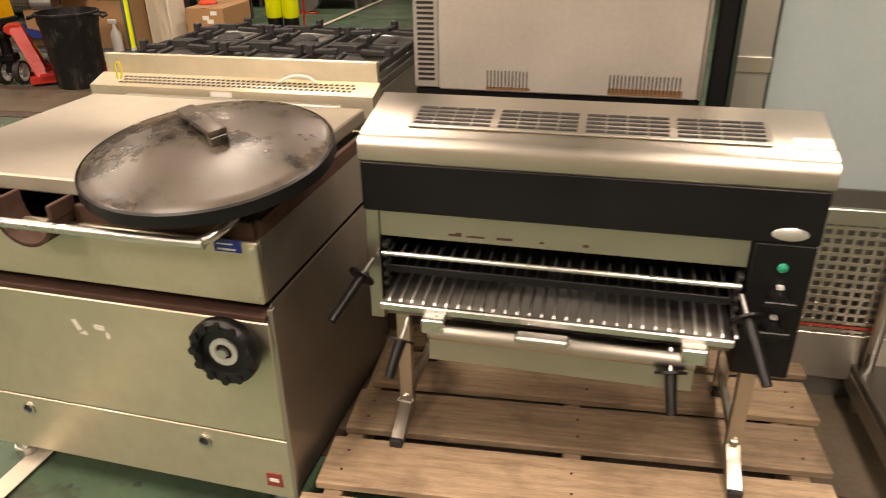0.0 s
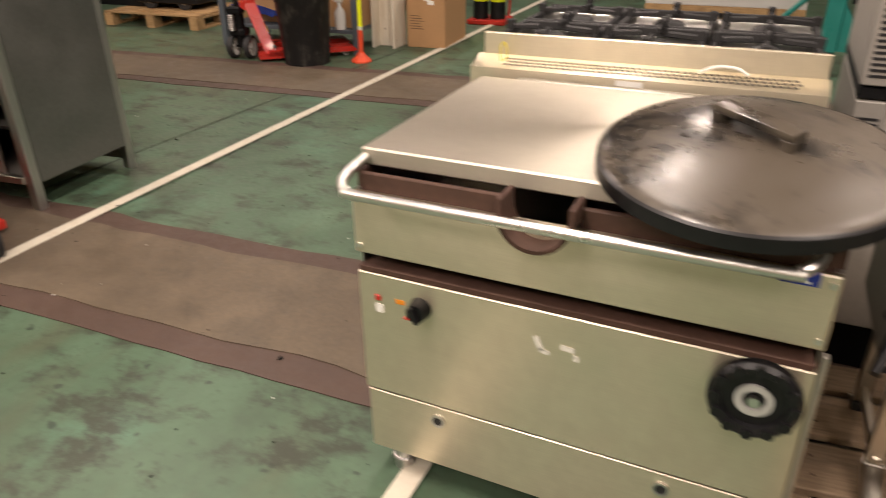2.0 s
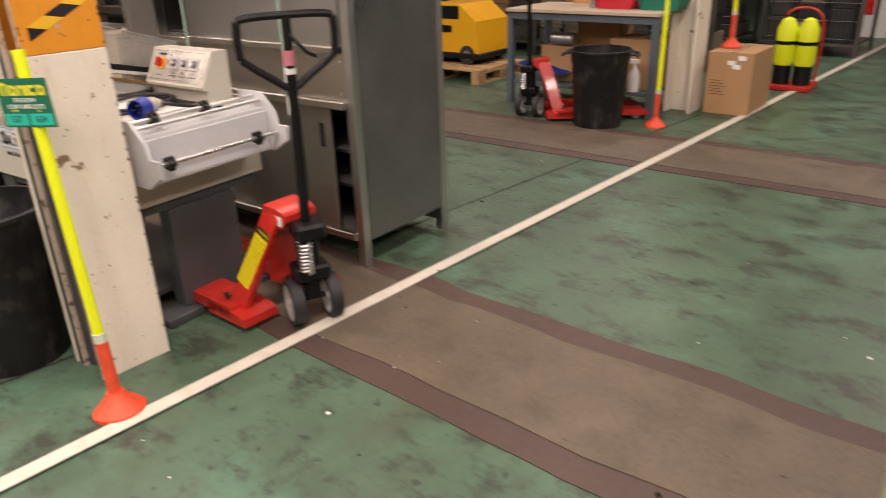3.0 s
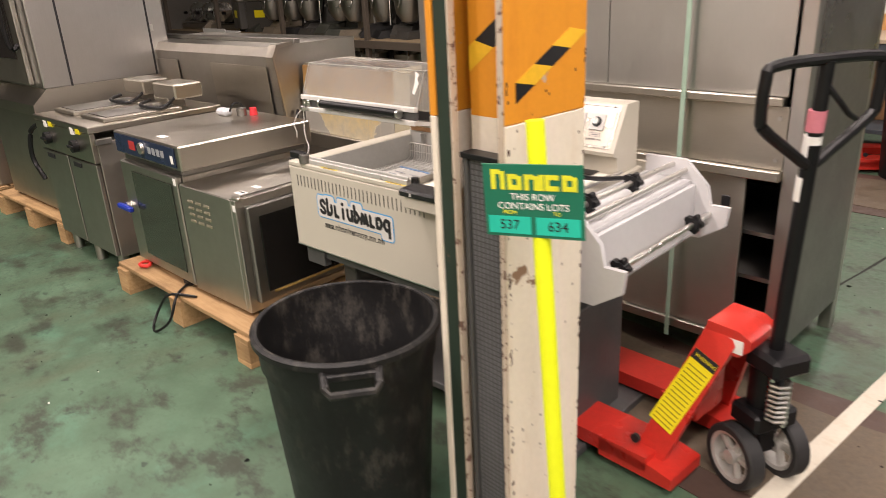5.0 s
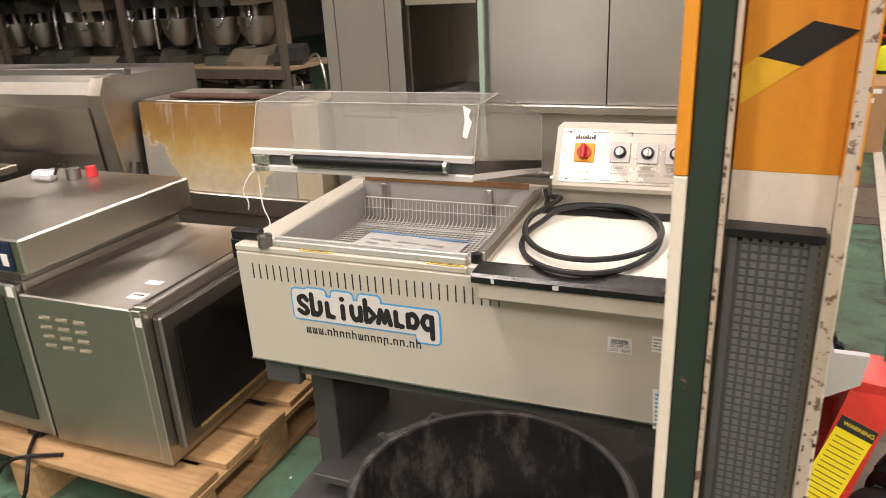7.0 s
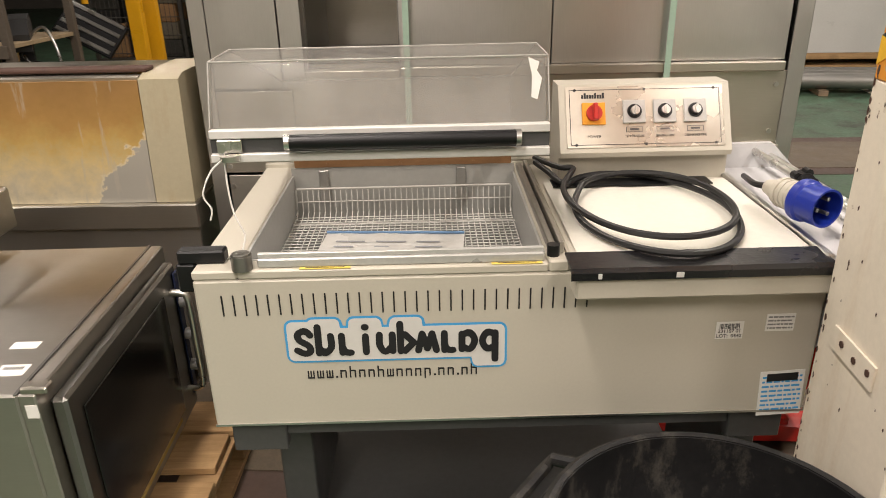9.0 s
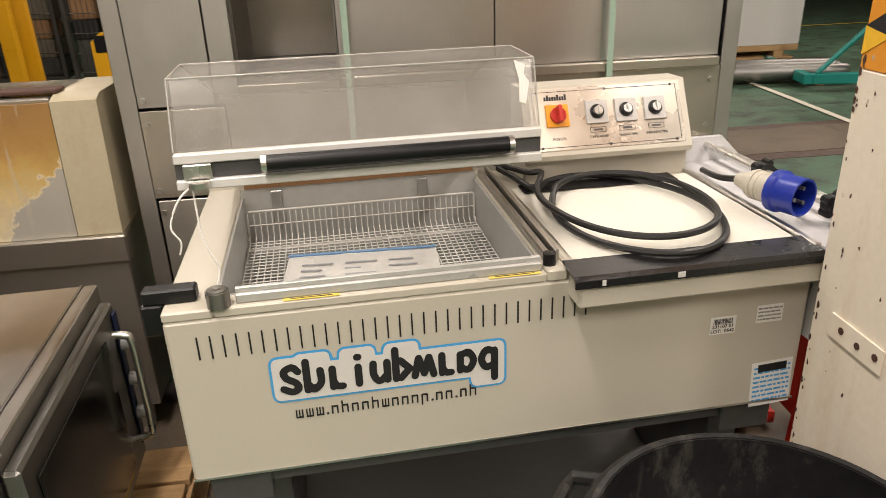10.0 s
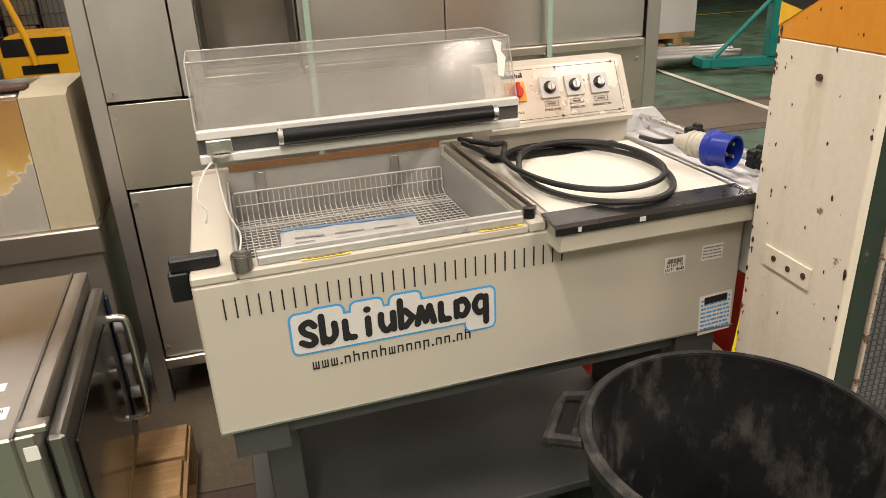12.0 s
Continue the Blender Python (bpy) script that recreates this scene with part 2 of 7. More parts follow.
# pale cream for the added south wall, so that it bounces light
WALL_BOUNCE = concrete("cream_bounce_wall", (0.42, 0.37, 0.29), (0.3, 0.26, 0.2))
BURNT = burnt("burnt_steel")
GREASY = chipped("greasy_buff_steel", (0.42, 0.375, 0.26), (0.3, 0.2, 0.09), 0.64, 0.4, 9)
SATIN = steel("satin_steel", (0.52, 0.485, 0.41), 0.44, stain=0.3)


def scuffed_black():
    """Black plastic with pale vertical scuffs and dusty patches."""
    m, t, b, link = _nodes("scuffed_black_plastic")
    v = mapped(t)
    run, blot, fine = noisy(t, mapped(t, (4, 4, 1.6)), 5, 8, 0.75), noisy(t, v, 5, 7, 0.7), noisy(t, v, 50, 5, 0.7)
    fac = ramp(t, mix(t, 0.45, run, blot), [(0.51, grey(0)), (0.62, grey(0.55))])
    link(mix(t, fac, mix(t, 0.3, (0.007, 0.007, 0.0075), ramp(t, fine, [(0.3, (0.003, 0.003, 0.003)), (0.7, (0.015, 0.015, 0.015))])), (0.085, 0.078, 0.066)), b.inputs["Base Color"])
    link(ramp(t, blot, [(0.3, grey(0.38)), (0.7, grey(0.62))]), b.inputs["Roughness"])
    b.inputs["Specular IOR Level"].default_value = 0.35
    bumped(t, b, mix(t, 0.4, run, fine), 0.15)
    return m


BIN_BLACK = scuffed_black()


# ---------- mesh helpers ----------
def box(bm, x0, x1, y0, y1, z0, z1, bev=0.0, m=None, seg=1):
    vs = [bm.verts.new(p) for p in ((x0, y0, z0), (x1, y0, z0), (x1, y1, z0), (x0, y1, z0), (x0, y0, z1), (x1, y0, z1), (x1, y1, z1), (x0, y1, z1))]
    fs = [bm.faces.new([vs[i] for i in q]) for q in ((3, 2, 1, 0), (4, 5, 6, 7), (0, 1, 5, 4), (1, 2, 6, 5), (2, 3, 7, 6), (3, 0, 4, 7))]
    if bev:
        r = bmesh.ops.bevel(bm, geom=list({e for f in fs for e in f.edges}), offset=bev, segments=seg, affect="EDGES", profile=0.5)
        vs = list({v for f in r["faces"] for v in f.verts} | {v for v in vs if v.is_valid})
    if m is not None:
        bmesh.ops.transform(bm, matrix=m, verts=vs)
    return bm


def prism(bm, pts, axis, a, b):
    """A polygon of (p, q) pairs drawn out along an axis from a to b."""
    def at(p, q, k):
        return {"x": (k, p, q), "y": (p, k, q), "z": (p, q, k)}[axis]
    lo, hi = [bm.verts.new(at(p, q, a)) for p, q in pts], [bm.verts.new(at(p, q, b)) for p, q in pts]
    n = len(pts)
    fs = [bm.faces.new(lo), bm.faces.new(hi[::-1])] + [bm.faces.new((lo[i], hi[i], hi[(i + 1) % n], lo[(i + 1) % n])) for i in range(n)]
    bmesh.ops.recalc_face_normals(bm, faces=fs)
    return bm


def rod(bm, p, q, r, seg=12, r2=None):
    p, q = Vector(p), Vector(q)
    m = Matrix.Translation((p + q) / 2) @ (q - p).to_track_quat("Z", "Y").to_matrix().to_4x4()
    bmesh.ops.create_cone(bm, cap_ends=True, segments=seg, radius1=r, radius2=r if r2 is None else r2, depth=(q - p).length, matrix=m)
    return bm


def tube(bm, pts, r, seg=8, closed=False):
    """A round tube along points."""
    pts = [Vector(p) for p in pts]
    rings, n = [], len(pts)
    for i, p in enumerate(pts):
        a, b = pts[(i - 1) % n if closed else max(i - 1, 0)], pts[(i + 1) % n if closed else min(i + 1, n - 1)]
        d = (b - a).normalized()
        u = d.orthogonal() if abs(d.z) > 0.9 else d.cross((0, 0, 1))
        u.normalize()
        w = d.cross(u)
        rings.append([bm.verts.new(p + r * (math.cos(k * math.tau / seg) * u + math.sin(k * math.tau / seg) * w)) for k in range(seg)])
    fs = []
    for i in range(n if closed else n - 1):
        a, b = rings[i], rings[(i + 1) % n]
        fs += [bm.faces.new((a[k], a[(k + 1) % seg], b[(k + 1) % seg], b[k])) for k in range(seg)]
    if not closed:
        fs += [bm.faces.new(rings[0]), bm.faces.new(rings[-1])]
    bmesh.ops.recalc_face_normals(bm, faces=fs)
    return bm


def lathe(bm, rz, seg=40, centre=(0, 0)):
    """A ring of points (radius, height) turned about z; the profile is closed."""
    rings = [[bm.verts.new((centre[0] + r * math.cos(k * math.tau / seg), centre[1] + r * math.sin(k * math.tau / seg), z)) for k in range(seg)] for r, z in rz]
    n, fs = len(rings), []
    for i in range(n):
        a, b = rings[i], rings[(i + 1) % n]
        fs += [bm.faces.new((a[k], a[(k + 1) % seg], b[(k + 1) % seg], b[k])) for k in range(seg)]
    bmesh.ops.recalc_face_normals(bm, faces=fs)
    return bm


def smooth_path(pts, steps=8, closed=False):
    """Points on a Catmull-Rom curve."""
    pts, out, n = [Vector(p) for p in pts], [], len(pts)
    for i in range(n if closed else n - 1):
        p0, p1, p2, p3 = (pts[(i + k) % n] if closed else pts[min(max(i + k, 0), n - 1)] for k in (-1, 0, 1, 2))
        for s in range(steps):
            t = s / steps
            out.append(0.5 * (2 * p1 + (p2 - p0) * t + (2 * p0 - 5 * p1 + 4 * p2 - p3) * t * t + (3 * p1 - p0 - 3 * p2 + p3) * t ** 3))
    return out if closed else out + [pts[-1]]


def mesh_of(name, bm, material, smooth=35):
    me = bpy.data.meshes.new(name)
    bm.normal_update()
    bm.to_mesh(me)
    bm.free()
    me.materials.append(material)
    if smooth:
        me.shade_smooth()
        me.set_sharp_from_angle(angle=radians(smooth))
    return me


def part(name, bm, material, parent, label="", at=None):
    me = bm if isinstance(bm, bpy.types.Mesh) else mesh_of(name, bm, material)
    ob = new(name, me)
    ob.parent = parent
    if at is not None:
        ob.matrix_basis = at
    return tagged(ob, label)


def thing(name, label, category, m=None, group="", kind=""):
    ob = new(name)
    ob.empty_display_size = 0.1
    if m is not None:
        ob.matrix_basis = m
    return tagged(ob, label, category, group, kind)


def solid(name, bm, material, label, category="", m=None, group="", kind=""):
    ob = new(name, mesh_of(name, bm, material))
    if m is not None:
        ob.matrix_basis = m
    return tagged(ob, label, category, group, kind)


def N():
    return bmesh.new()


def bx(*a, **k):
    return box(bmesh.new(), *a, **k)


def words(name, text, size, material, parent, m, label="", depth=0.0004, squeeze=1.0):
    """Raised lettering in the built-in font, centred, in the local xy plane of m."""
    cu = bpy.data.curves.new(name, "FONT")
    cu.body, cu.size, cu.align_x, cu.align_y, cu.extrude = text, size, "CENTER", "CENTER", depth
    tmp = bpy.data.objects.new(name, cu)
    scene.collection.objects.link(tmp)
    me = bpy.data.meshes.new_from_object(tmp.evaluated_get(bpy.context.evaluated_depsgraph_get()))
    bpy.data.objects.remove(tmp)
    bpy.data.curves.remove(cu)
    me.materials.clear()
    me.materials.append(material)
    ob = new(name, me)
    ob.parent = parent
    ob.matrix_basis = m @ Matrix.Diagonal((squeeze, 1, 1, 1))
    return tagged(ob, label)


# ---------- the shed ----------
def sheet(name, x0, x1, y0, y1, z0, z1, material, label):
    return solid(name, bx(x0, x1, y0, y1, z0, z1), material, label, name.split("_")[0], kind="structure")


sheet("floor", -18, 10, -8, 18, -0.2, 0.0, FLOOR, "worn green painted concrete warehouse floor")
sheet("wall_north", -18, 10, 18, 18.2, 0, 5.2, WALL, "plain grey warehouse wall")
# added south wall, out of view: closer and paler to bounce fill light
sheet("wall_south", -18, 10, -5.2, -5, 0, 5.2, WALL_BOUNCE, "unseen plain cream wall added to bounce light")
sheet("wall_west", -18.2, -18, -8, 18, 0, 5.2, WALL, "plain grey warehouse wall")
sheet("wall_east", 10, 10.2, -8, 18, 0, 5.2, WALL, "plain grey warehouse wall")
sheet("ceiling", -18.2, 10.2, -8.2, 18.2, 5.2, 5.4, WALL, "plain grey warehouse ceiling")


def ragged_strip(name, x0, x1, near, far, slope, z, material, label, rough=0.03, seed=0):
    """A band across the floor whose long edges wander."""
    bm, k = N(), 160
    lo, hi = [], []
    for i in range(k + 1):
        x = x0 + (x1 - x0) * i / k
        a = rough * (noise.noise((x * 2.1, seed, 0)) + 0.6 * noise.noise((x * 7, seed, 3)))
        b = rough * (noise.noise((x * 2.3, seed + 9, 0)) + 0.6 * noise.noise((x * 6, seed, 7)))
        lo.append(bm.verts.new((x, near + slope * x + a, z)))
        hi.append(bm.verts.new((x, far + slope * x + b, z)))
    for i in range(k):
        bm.faces.new((lo[i], lo[i + 1], hi[i + 1], hi[i]))
    r = bmesh.ops.extrude_face_region(bm, geom=bm.faces[:])
    bmesh.ops.translate(bm, vec=(0, 0, -0.0035), verts=[v for v in r["geom"] if isinstance(v, bmesh.types.BMVert)])
    bmesh.ops.recalc_face_normals(bm, faces=bm.faces[:])
    return solid(name, bm, material, label, "floor strip", kind="structure")


ragged_strip("joint_strip_1", -14, 8, 1.745, 2.5, 0.04, 0.004, STRIP_EDGE, "brown screed joint across the green floor", seed=1)
ragged_strip("bare_strip_1", -14, 8, 1.86, 2.39, 0.04, 0.0078, STRIP_IN, "bare worn concrete band across the green floor", 0.045, seed=4)
ragged_strip("joint_strip_2", -14, 8, 4.73, 5.58, 0.09, 0.004, STRIP_EDGE, "brown screed joint across the green floor", 0.02, seed=11)
ragged_strip("bare_strip_2", -14, 8, 4.85, 5.46, 0.09, 0.0078, STRIP_IN, "bare worn concrete band across the green floor", 0.03, seed=14)


def floor_line(name, x0, y0, x1, y1, w):
    d = Vector((x1 - x0, y1 - y0, 0)).normalized()
    s = Vector((-d.y, d.x, 0)) * w / 2
    bm = N()
    prism(bm, [(x0 + s.x, y0 + s.y), (x1 + s.x, y1 + s.y), (x1 - s.x, y1 - s.y), (x0 - s.x, y0 - s.y)], "z", 0.0082, 0.0105)
    bm.verts.ensure_lookup_table()
    return solid(name, bm, TAPE, "worn white painted line on the floor", "floor line", kind="structure")


floor_line("floor_line_1", -3.585, -3.0, -3.785, 11.2, 0.062)
def floor_joint(name, x0, y0, x1, y1):
    bm, n = N(), 60
    for i in range(n):
        p, q = i / n, (i + 1) / n
        w0, w1 = (0.005 + 0.006 * abs(noise.noise((s * 40, x0, 1))) for s in (p, q))
        e = [(x0 + (x1 - x0) * s + 0.008 * noise.noise((s * 25, x0, 5)), y0 + (y1 - y0) * s) for s in (p, q)]
        bm.faces.new([bm.verts.new(v) for v in ((e[0][0] - w0, e[0][1], 0.0022), (e[0][0] + w0, e[0][1], 0.0022), (e[1][0] + w1, e[1][1], 0.0022), (e[1][0] - w1, e[1][1], 0.0022))])
    return solid(name, bm, paint("dirt_in_joint", (0.022, 0.024, 0.02), 0.8), "dirt-filled saw cut in the floor", "floor joint", kind="structure")


floor_joint("floor_joint_1", -4.31, -2.0, -4.03, 6.0)
floor_line("floor_line_2", -1.625, -3.0, -1.60, 10.5, 0.06)


def floor_debris():
    """Chips, crumbs and scraps strewn over the aisle."""
    rnd = random.Random(41)
    for mat_, n, lo, hi, label in ((PAPER, 70, 0.0015, 0.0045, "pale scraps and chips on the floor"), (SOOT, 260, 0.0015, 0.005, "dark crumbs of dirt on the floor")):
        bm = N()
        for i in range(n):
            x, y, r = rnd.uniform(-7.5, -0.6), rnd.uniform(0.2, 4.2), rnd.uniform(lo, hi) * (2.2 if rnd.random() < 0.06 else 1)
            k, h = rnd.randint(4, 7), rnd.uniform(0.0012, 0.003)
            ring = [(x + r * rnd.uniform(0.5, 1.3) * math.cos(q * math.tau / k), y + r * rnd.uniform(0.5, 1.3) * math.sin(q * math.tau / k)) for q in range(k)]
            prism(bm, ring, "z", 0.0002 if not 1.5 < y < 2.5 else 0.008, 0.0082 + h if 1.5 < y < 2.5 else h)
        solid("floor_debris", bm, mat_, label, "debris", kind="stuff")


floor_debris()


# ---------- shrink-wrapping machine ----------
SW = pose(-5.213, 1.198, -0.016, 0, 0, 7.5)


def blob_word(parent, m, x0, x1, zc, h, material, halo, ring):
    """A made-up wordmark as plain blocks: black bars on a white cloud with a blue rim."""
    heights = [(1.25, 0), (1.35, 0), (0.95, 0), (1.35, 0), (0.95, 0), (1.4, 0), (0.95, 0), (0.95, 0), (0.95, 0), (0.95, -0.42)]
    n = len(heights)
    w = (x1 - x0) / n
    def cloud(grow, depth, y):
        bm, k = N(), 220
        rows = []
        for i in range(k + 1):
            x = x0 - grow + (x1 - x0 + 2 * grow) * i / k
            top, bot = [], []
            for g, (hh, lo) in enumerate(heights):
                d = max(x0 + g * w - x, x - x0 - (g + 1) * w, 0)
                if d <= grow + 1e-6:
                    r = math.sqrt(max(grow * grow - d * d, 0))
                    top.append(zc + h * (min(hh, 1.35) - 0.5) + r)
                    bot.append(zc + h * (lo - 0.5) - r)
            rows.append((bm.verts.new((x, y, min(bot))), bm.verts.new((x, y, max(top)))))
        for a, b in zip(rows, rows[1:]):
            bm.faces.new((a[0], b[0], b[1], a[1]))
        return bm
    part("logo_rim", cloud(0.0145, 0, -0.0010), ring, parent, "light blue wavy outline", m)
    part("logo_ground", cloud(0.0105, 0, -0.0018), halo, parent, "white ground of the mark", m)
    base = zc - h * 0.5
    for i, shape in enumerate(MARKS):
        for k, pts in enumerate(shape):
            line = [(x0 + (i + 0.1 + 0.8 * u) * w, base + h * v) for u, v in pts]
            if len(line) > 2:
                line = [(p.x, p.y) for p in smooth_path([(a, b, 0) for a, b in line], 5)]
            part("logo_block", ribbon(N(), line, w * 0.17, -0.0028 - 0.0002 * k, -0.0019), material, parent, "", m)


# plain rounded strokes, one group after another, in widths and heights of the mark
MARKS = (
    [[(0.9, 0.9), (0.6, 1.1), (0.15, 0.95), (0.25, 0.68), (0.75, 0.45), (0.85, 0.2), (0.5, 0.1), (0.05, 0.25)]],
    [[(0.12, 0.1), (0.12, 1.25)], [(0.14, 0.36), (0.45, 0.1), (0.88, 0.36), (0.88, 0.85)]],
    [[(0.3, 0.1), (0.3, 0.85)], [(0.3, 0.36), (0.5, 0.13), (0.82, 0.1)]],
    [[(0.5, 0.1), (0.5, 0.8)], [(0.47, 1.2), (0.53, 1.2)]],
    [[(0.1, 0.85), (0.1, 0.4), (0.4, 0.1), (0.8, 0.3)], [(0.88, 0.12), (0.88, 0.85)]],
    [[(0.12, 0.1), (0.12, 1.3)], [(0.4, 0.85), (0.92, 0.48)], [(0.92, 0.48), (0.4, 0.12)]],
    [[(-0.05, 0.12), (0.2, 0.85)], [(0.2, 0.85), (0.5, 0.2)], [(0.5, 0.2), (0.8, 0.85)], [(0.8, 0.85), (1.05, 0.12)]],
    [[(0.3, 0.1), (0.3, 0.85)], [(0.3, 0.36), (0.5, 0.13), (0.82, 0.1)]],
    [[(0.12, 0.12), (0.12, 0.8)], [(0.15, 0.75), (0.6, 0.86), (0.9, 0.5), (0.6, 0.12), (0.15, 0.25)]],
    [[(0.9, -0.35), (0.9, 0.82)], [(0.88, 0.75), (0.42, 0.86), (0.12, 0.48), (0.42, 0.12), (0.88, 0.25)]],
)


def ribbon(bm, line, r, y0, y1):
    """A flat stroke of half-width r with round ends along a line of (x, z) pairs."""
    pts, left, right = [Vector((a, b)) for a, b in line], [], []
    for i, p in enumerate(pts):
        d = (pts[min(i + 1, len(pts) - 1)] - pts[max(i - 1, 0)]).normalized()
        n = Vector((-d.y, d.x)) * r
        left.append(p + n)
        right.append(p - n)

    def cap(p, d):
        a = math.atan2(d.y, d.x)
        return [p + r * Vector((math.cos(a + q), math.sin(a + q))) for q in (0.9, 0.3, -0.3, -0.9)]
    ring = left + cap(pts[-1], (pts[-1] - pts[-2]).normalized()) + right[::-1] + cap(pts[0], (pts[0] - pts[1]).normalized())
    return prism(bm, [(p.x, p.y) for p in ring], "y", y0, y1)


def label_bars(name, parent, m, w, h, rows, ink, ground, seed, label, lines=None):
    """A sticker at m's xy plane with unreadable lines of print as bars."""
    rnd = random.Random(seed)
    g = part(name, bx(-w / 2, w / 2, -h / 2, h / 2, 0, 0.0006), ground, parent, label, m)
    bm = N()
    for k in range(rows):
        yy = h * (0.42 - 0.84 * (k + 0.5) / rows)
        x = -w * 0.44
        while x < w * 0.4:
            l = rnd.uniform(0.05, 0.2) * w
            box(bm, x, min(x + l, w * 0.45), yy - h * 0.17 / rows, yy + h * 0.17 / rows, 0.0006, 0.001)
            x += l + 0.03 * w
    part("print_line", bm, ink, g)
    return g


def shrink_machine():
    t = thing("shrink_wrap_machine", "cream shrink-wrapping machine with raised clear hood on grey stand", "packing machine", SW)
    for q in ((0, 0.02, 0.0185, 0.6, 0.531, 0.805), (1.055, 1.075, 0.0185, 0.6, 0.531, 0.768), (0, 1.075, 0.6005, 0.62, 0.531, 0.83), (0.0, 1.075, 0.0185, 0.62, 0.512, 0.5305)):
        part("casing_panel", bx(*q), CREAM, t)
    bm = bx(0, 1.075, 0, 0.018, 0.512, 0.805, 0.004)
    body = part("front_panel", bm, CREAM, t, "cream powder-coated front panel")
    part("top_rail", bx(0.0, 0.075, 0.0, 0.62, 0.8055, 0.822, 0.003), CREAM, t)
    part("top_rail", bx(0.596, 0.63, 0.0, 0.6, 0.8055, 0.826, 0.003), CREAM, t)
    part("top_rail", bx(0.0755, 0.5955, 0.0, 0.045, 0.8055, 0.822, 0.003), CREAM, t)
    bm = N()
    for z in (0.513,):
        box(bm, 0.0, 1.075, -0.002, 0.0, 0.5125, 0.5165)
    part("edge_trim", bm, ALU, t)
    slot = mesh_of("vent_slot", bx(-0.0012, 0.0012, -0.0012, 0.0005, -0.0195, 0.0195), INK, 0)
    for i in range(33):
        part("vent_slot", slot, None, body, at=pose(0.045 + i * 0.0193, 0, 0.758))
    lining = paint("grey_white_lining", (0.42, 0.42, 0.4), 0.4, wear=0.15)
    for q in ((0.0755, 0.595, 0.045, 0.049, 0.60, 0.8215), (0.0755, 0.595, 0.53, 0.535, 0.60, 0.84), (0.0755, 0.08, 0.0492, 0.5298, 0.60, 0.8215), (0.591, 0.5955, 0.0492, 0.5298, 0.60, 0.8215), (0.0802, 0.5908, 0.0492, 0.5298, 0.60, 0.604)):
        part("well_wall", bx(*q), lining, t, "off-white chamber lining")
    bm = N()
    box(bm, 0.085, 0.588, 0.526, 0.5295, 0.842, 0.858)
    for x in (0.16, 0.33, 0.5):
        rod(bm, (x, 0.522, 0.848), (x, 0.5262, 0.848), 0.004, 8)
    part("seal_strip", bm, paint("copper_brown_strip", (0.26, 0.14, 0.06), 0.45, 0.2), t, "brown heat sealing strip")
    for x in (0.14, 0.46):
        part("bracket", bx(x, x + 0.022, 0.5215, 0.5255, 0.76, 0.835, 0.001), ALU, t)
    bm = N()
    box(bm, 0.11, 0.588, 0.008, 0.028, 0.8225, 0.838, 0.002)
    box(bm, 0.11, 0.588, 0.014, 0.022, 0.838, 0.846, 0.001)
    part("front_seal_bar", bm, paint("pale_bar", (0.55, 0.545, 0.52), 0.35, 0.3), t, "bright sealing bar")
    bm = N()
    box(bm, 0.599, 0.612, 0.03, 0.53, 0.8265, 0.842, 0.002)
    box(bm, 0.616, 0.624, 0.03, 0.53, 0.8265, 0.848, 0.001)
    part("side_seal_bar", bm, STEEL_DULL, t)
    part("bar_end", rod(N(), (0.606, 0.025, 0.826), (0.606, 0.025, 0.846), 0.011), BLACK, t)
    bm = N()
    rod(bm, (0.085, 0.008, 0.8225), (0.085, 0.008, 0.848), 0.0175, 28)
    rod(bm, (0.085, 0.008, 0.848), (0.085, 0.008, 0.8505), 0.015, 28)
    rod(bm, (0.085, 0.008, 0.8505), (0.085, 0.008, 0.852), 0.005, 12)
    part("magnet", bm, STEEL_DARK, t, "chrome round hold-down magnet")
    part("latch", bx(-0.03, 0.05, 0.03, 0.058, 0.8225, 0.846, 0.003), BLACK, t, "black plastic latch block")
    part("latch_box", bx(-0.035, -0.002, 0.03, 0.06, 0.77, 0.822, 0.003), BLACK, t)
    cau = paint("caution_label", (0.8, 0.62, 0.12), 0.5, wear=0.05)
    for x in (0.18, 0.5):
        part("caution_label", bx(x, x + 0.085, 0.0005, 0.0075, 0.8222, 0.8232), cau, t, "narrow yellow caution label")
        part("caution_print", bx(x + 0.01, x + 0.075, 0.003, 0.005, 0.8234, 0.8237), INK, t)
    # hood
    hood = part("hood_frame", N(), WHITE, t, "white channel frame of the raised hood")
    bm = N()
    x0, x1 = 0.048, 0.597
    fr = [(0.052, 0.996), (0.628, 0.866), (0.628, 0.878), (0.056, 1.008)]
    prism(bm, fr, "x", x0, x0 + 0.012)
    prism(bm, fr, "x", x1 - 0.012, x1)
    box(bm, x0, x1, 0.046, 0.062, 0.994, 1.008, 0.0015)
    box(bm, x0, x1, 0.05, 0.066, 1.032, 1.046, 0.0015)
    box(bm, x0 + 0.012, x1 - 0.012, 0.62, 0.632, 0.866, 0.878)
    hood.data = mesh_of("hood_frame", bm, WHITE)
    part("hood_channel", bx(x0, x1, 0.056, 0.064, 1.0085, 1.0315), GREY_COAT, hood, "dark channel behind the grip")
    part("hood_side_seal", prism(N(), [(0.066, 1.01), (0.626, 0.879), (0.626, 0.9), (0.066, 1.036)], "x", x1 - 0.004, x1 + 0.001), BLACK, hood)
    part("grip_roller", rod(N(), (0.18, 0.036, 1.028), (0.54, 0.036, 1.028), 0.0125, 20), BLACK, hood, "black rubber grip roller")
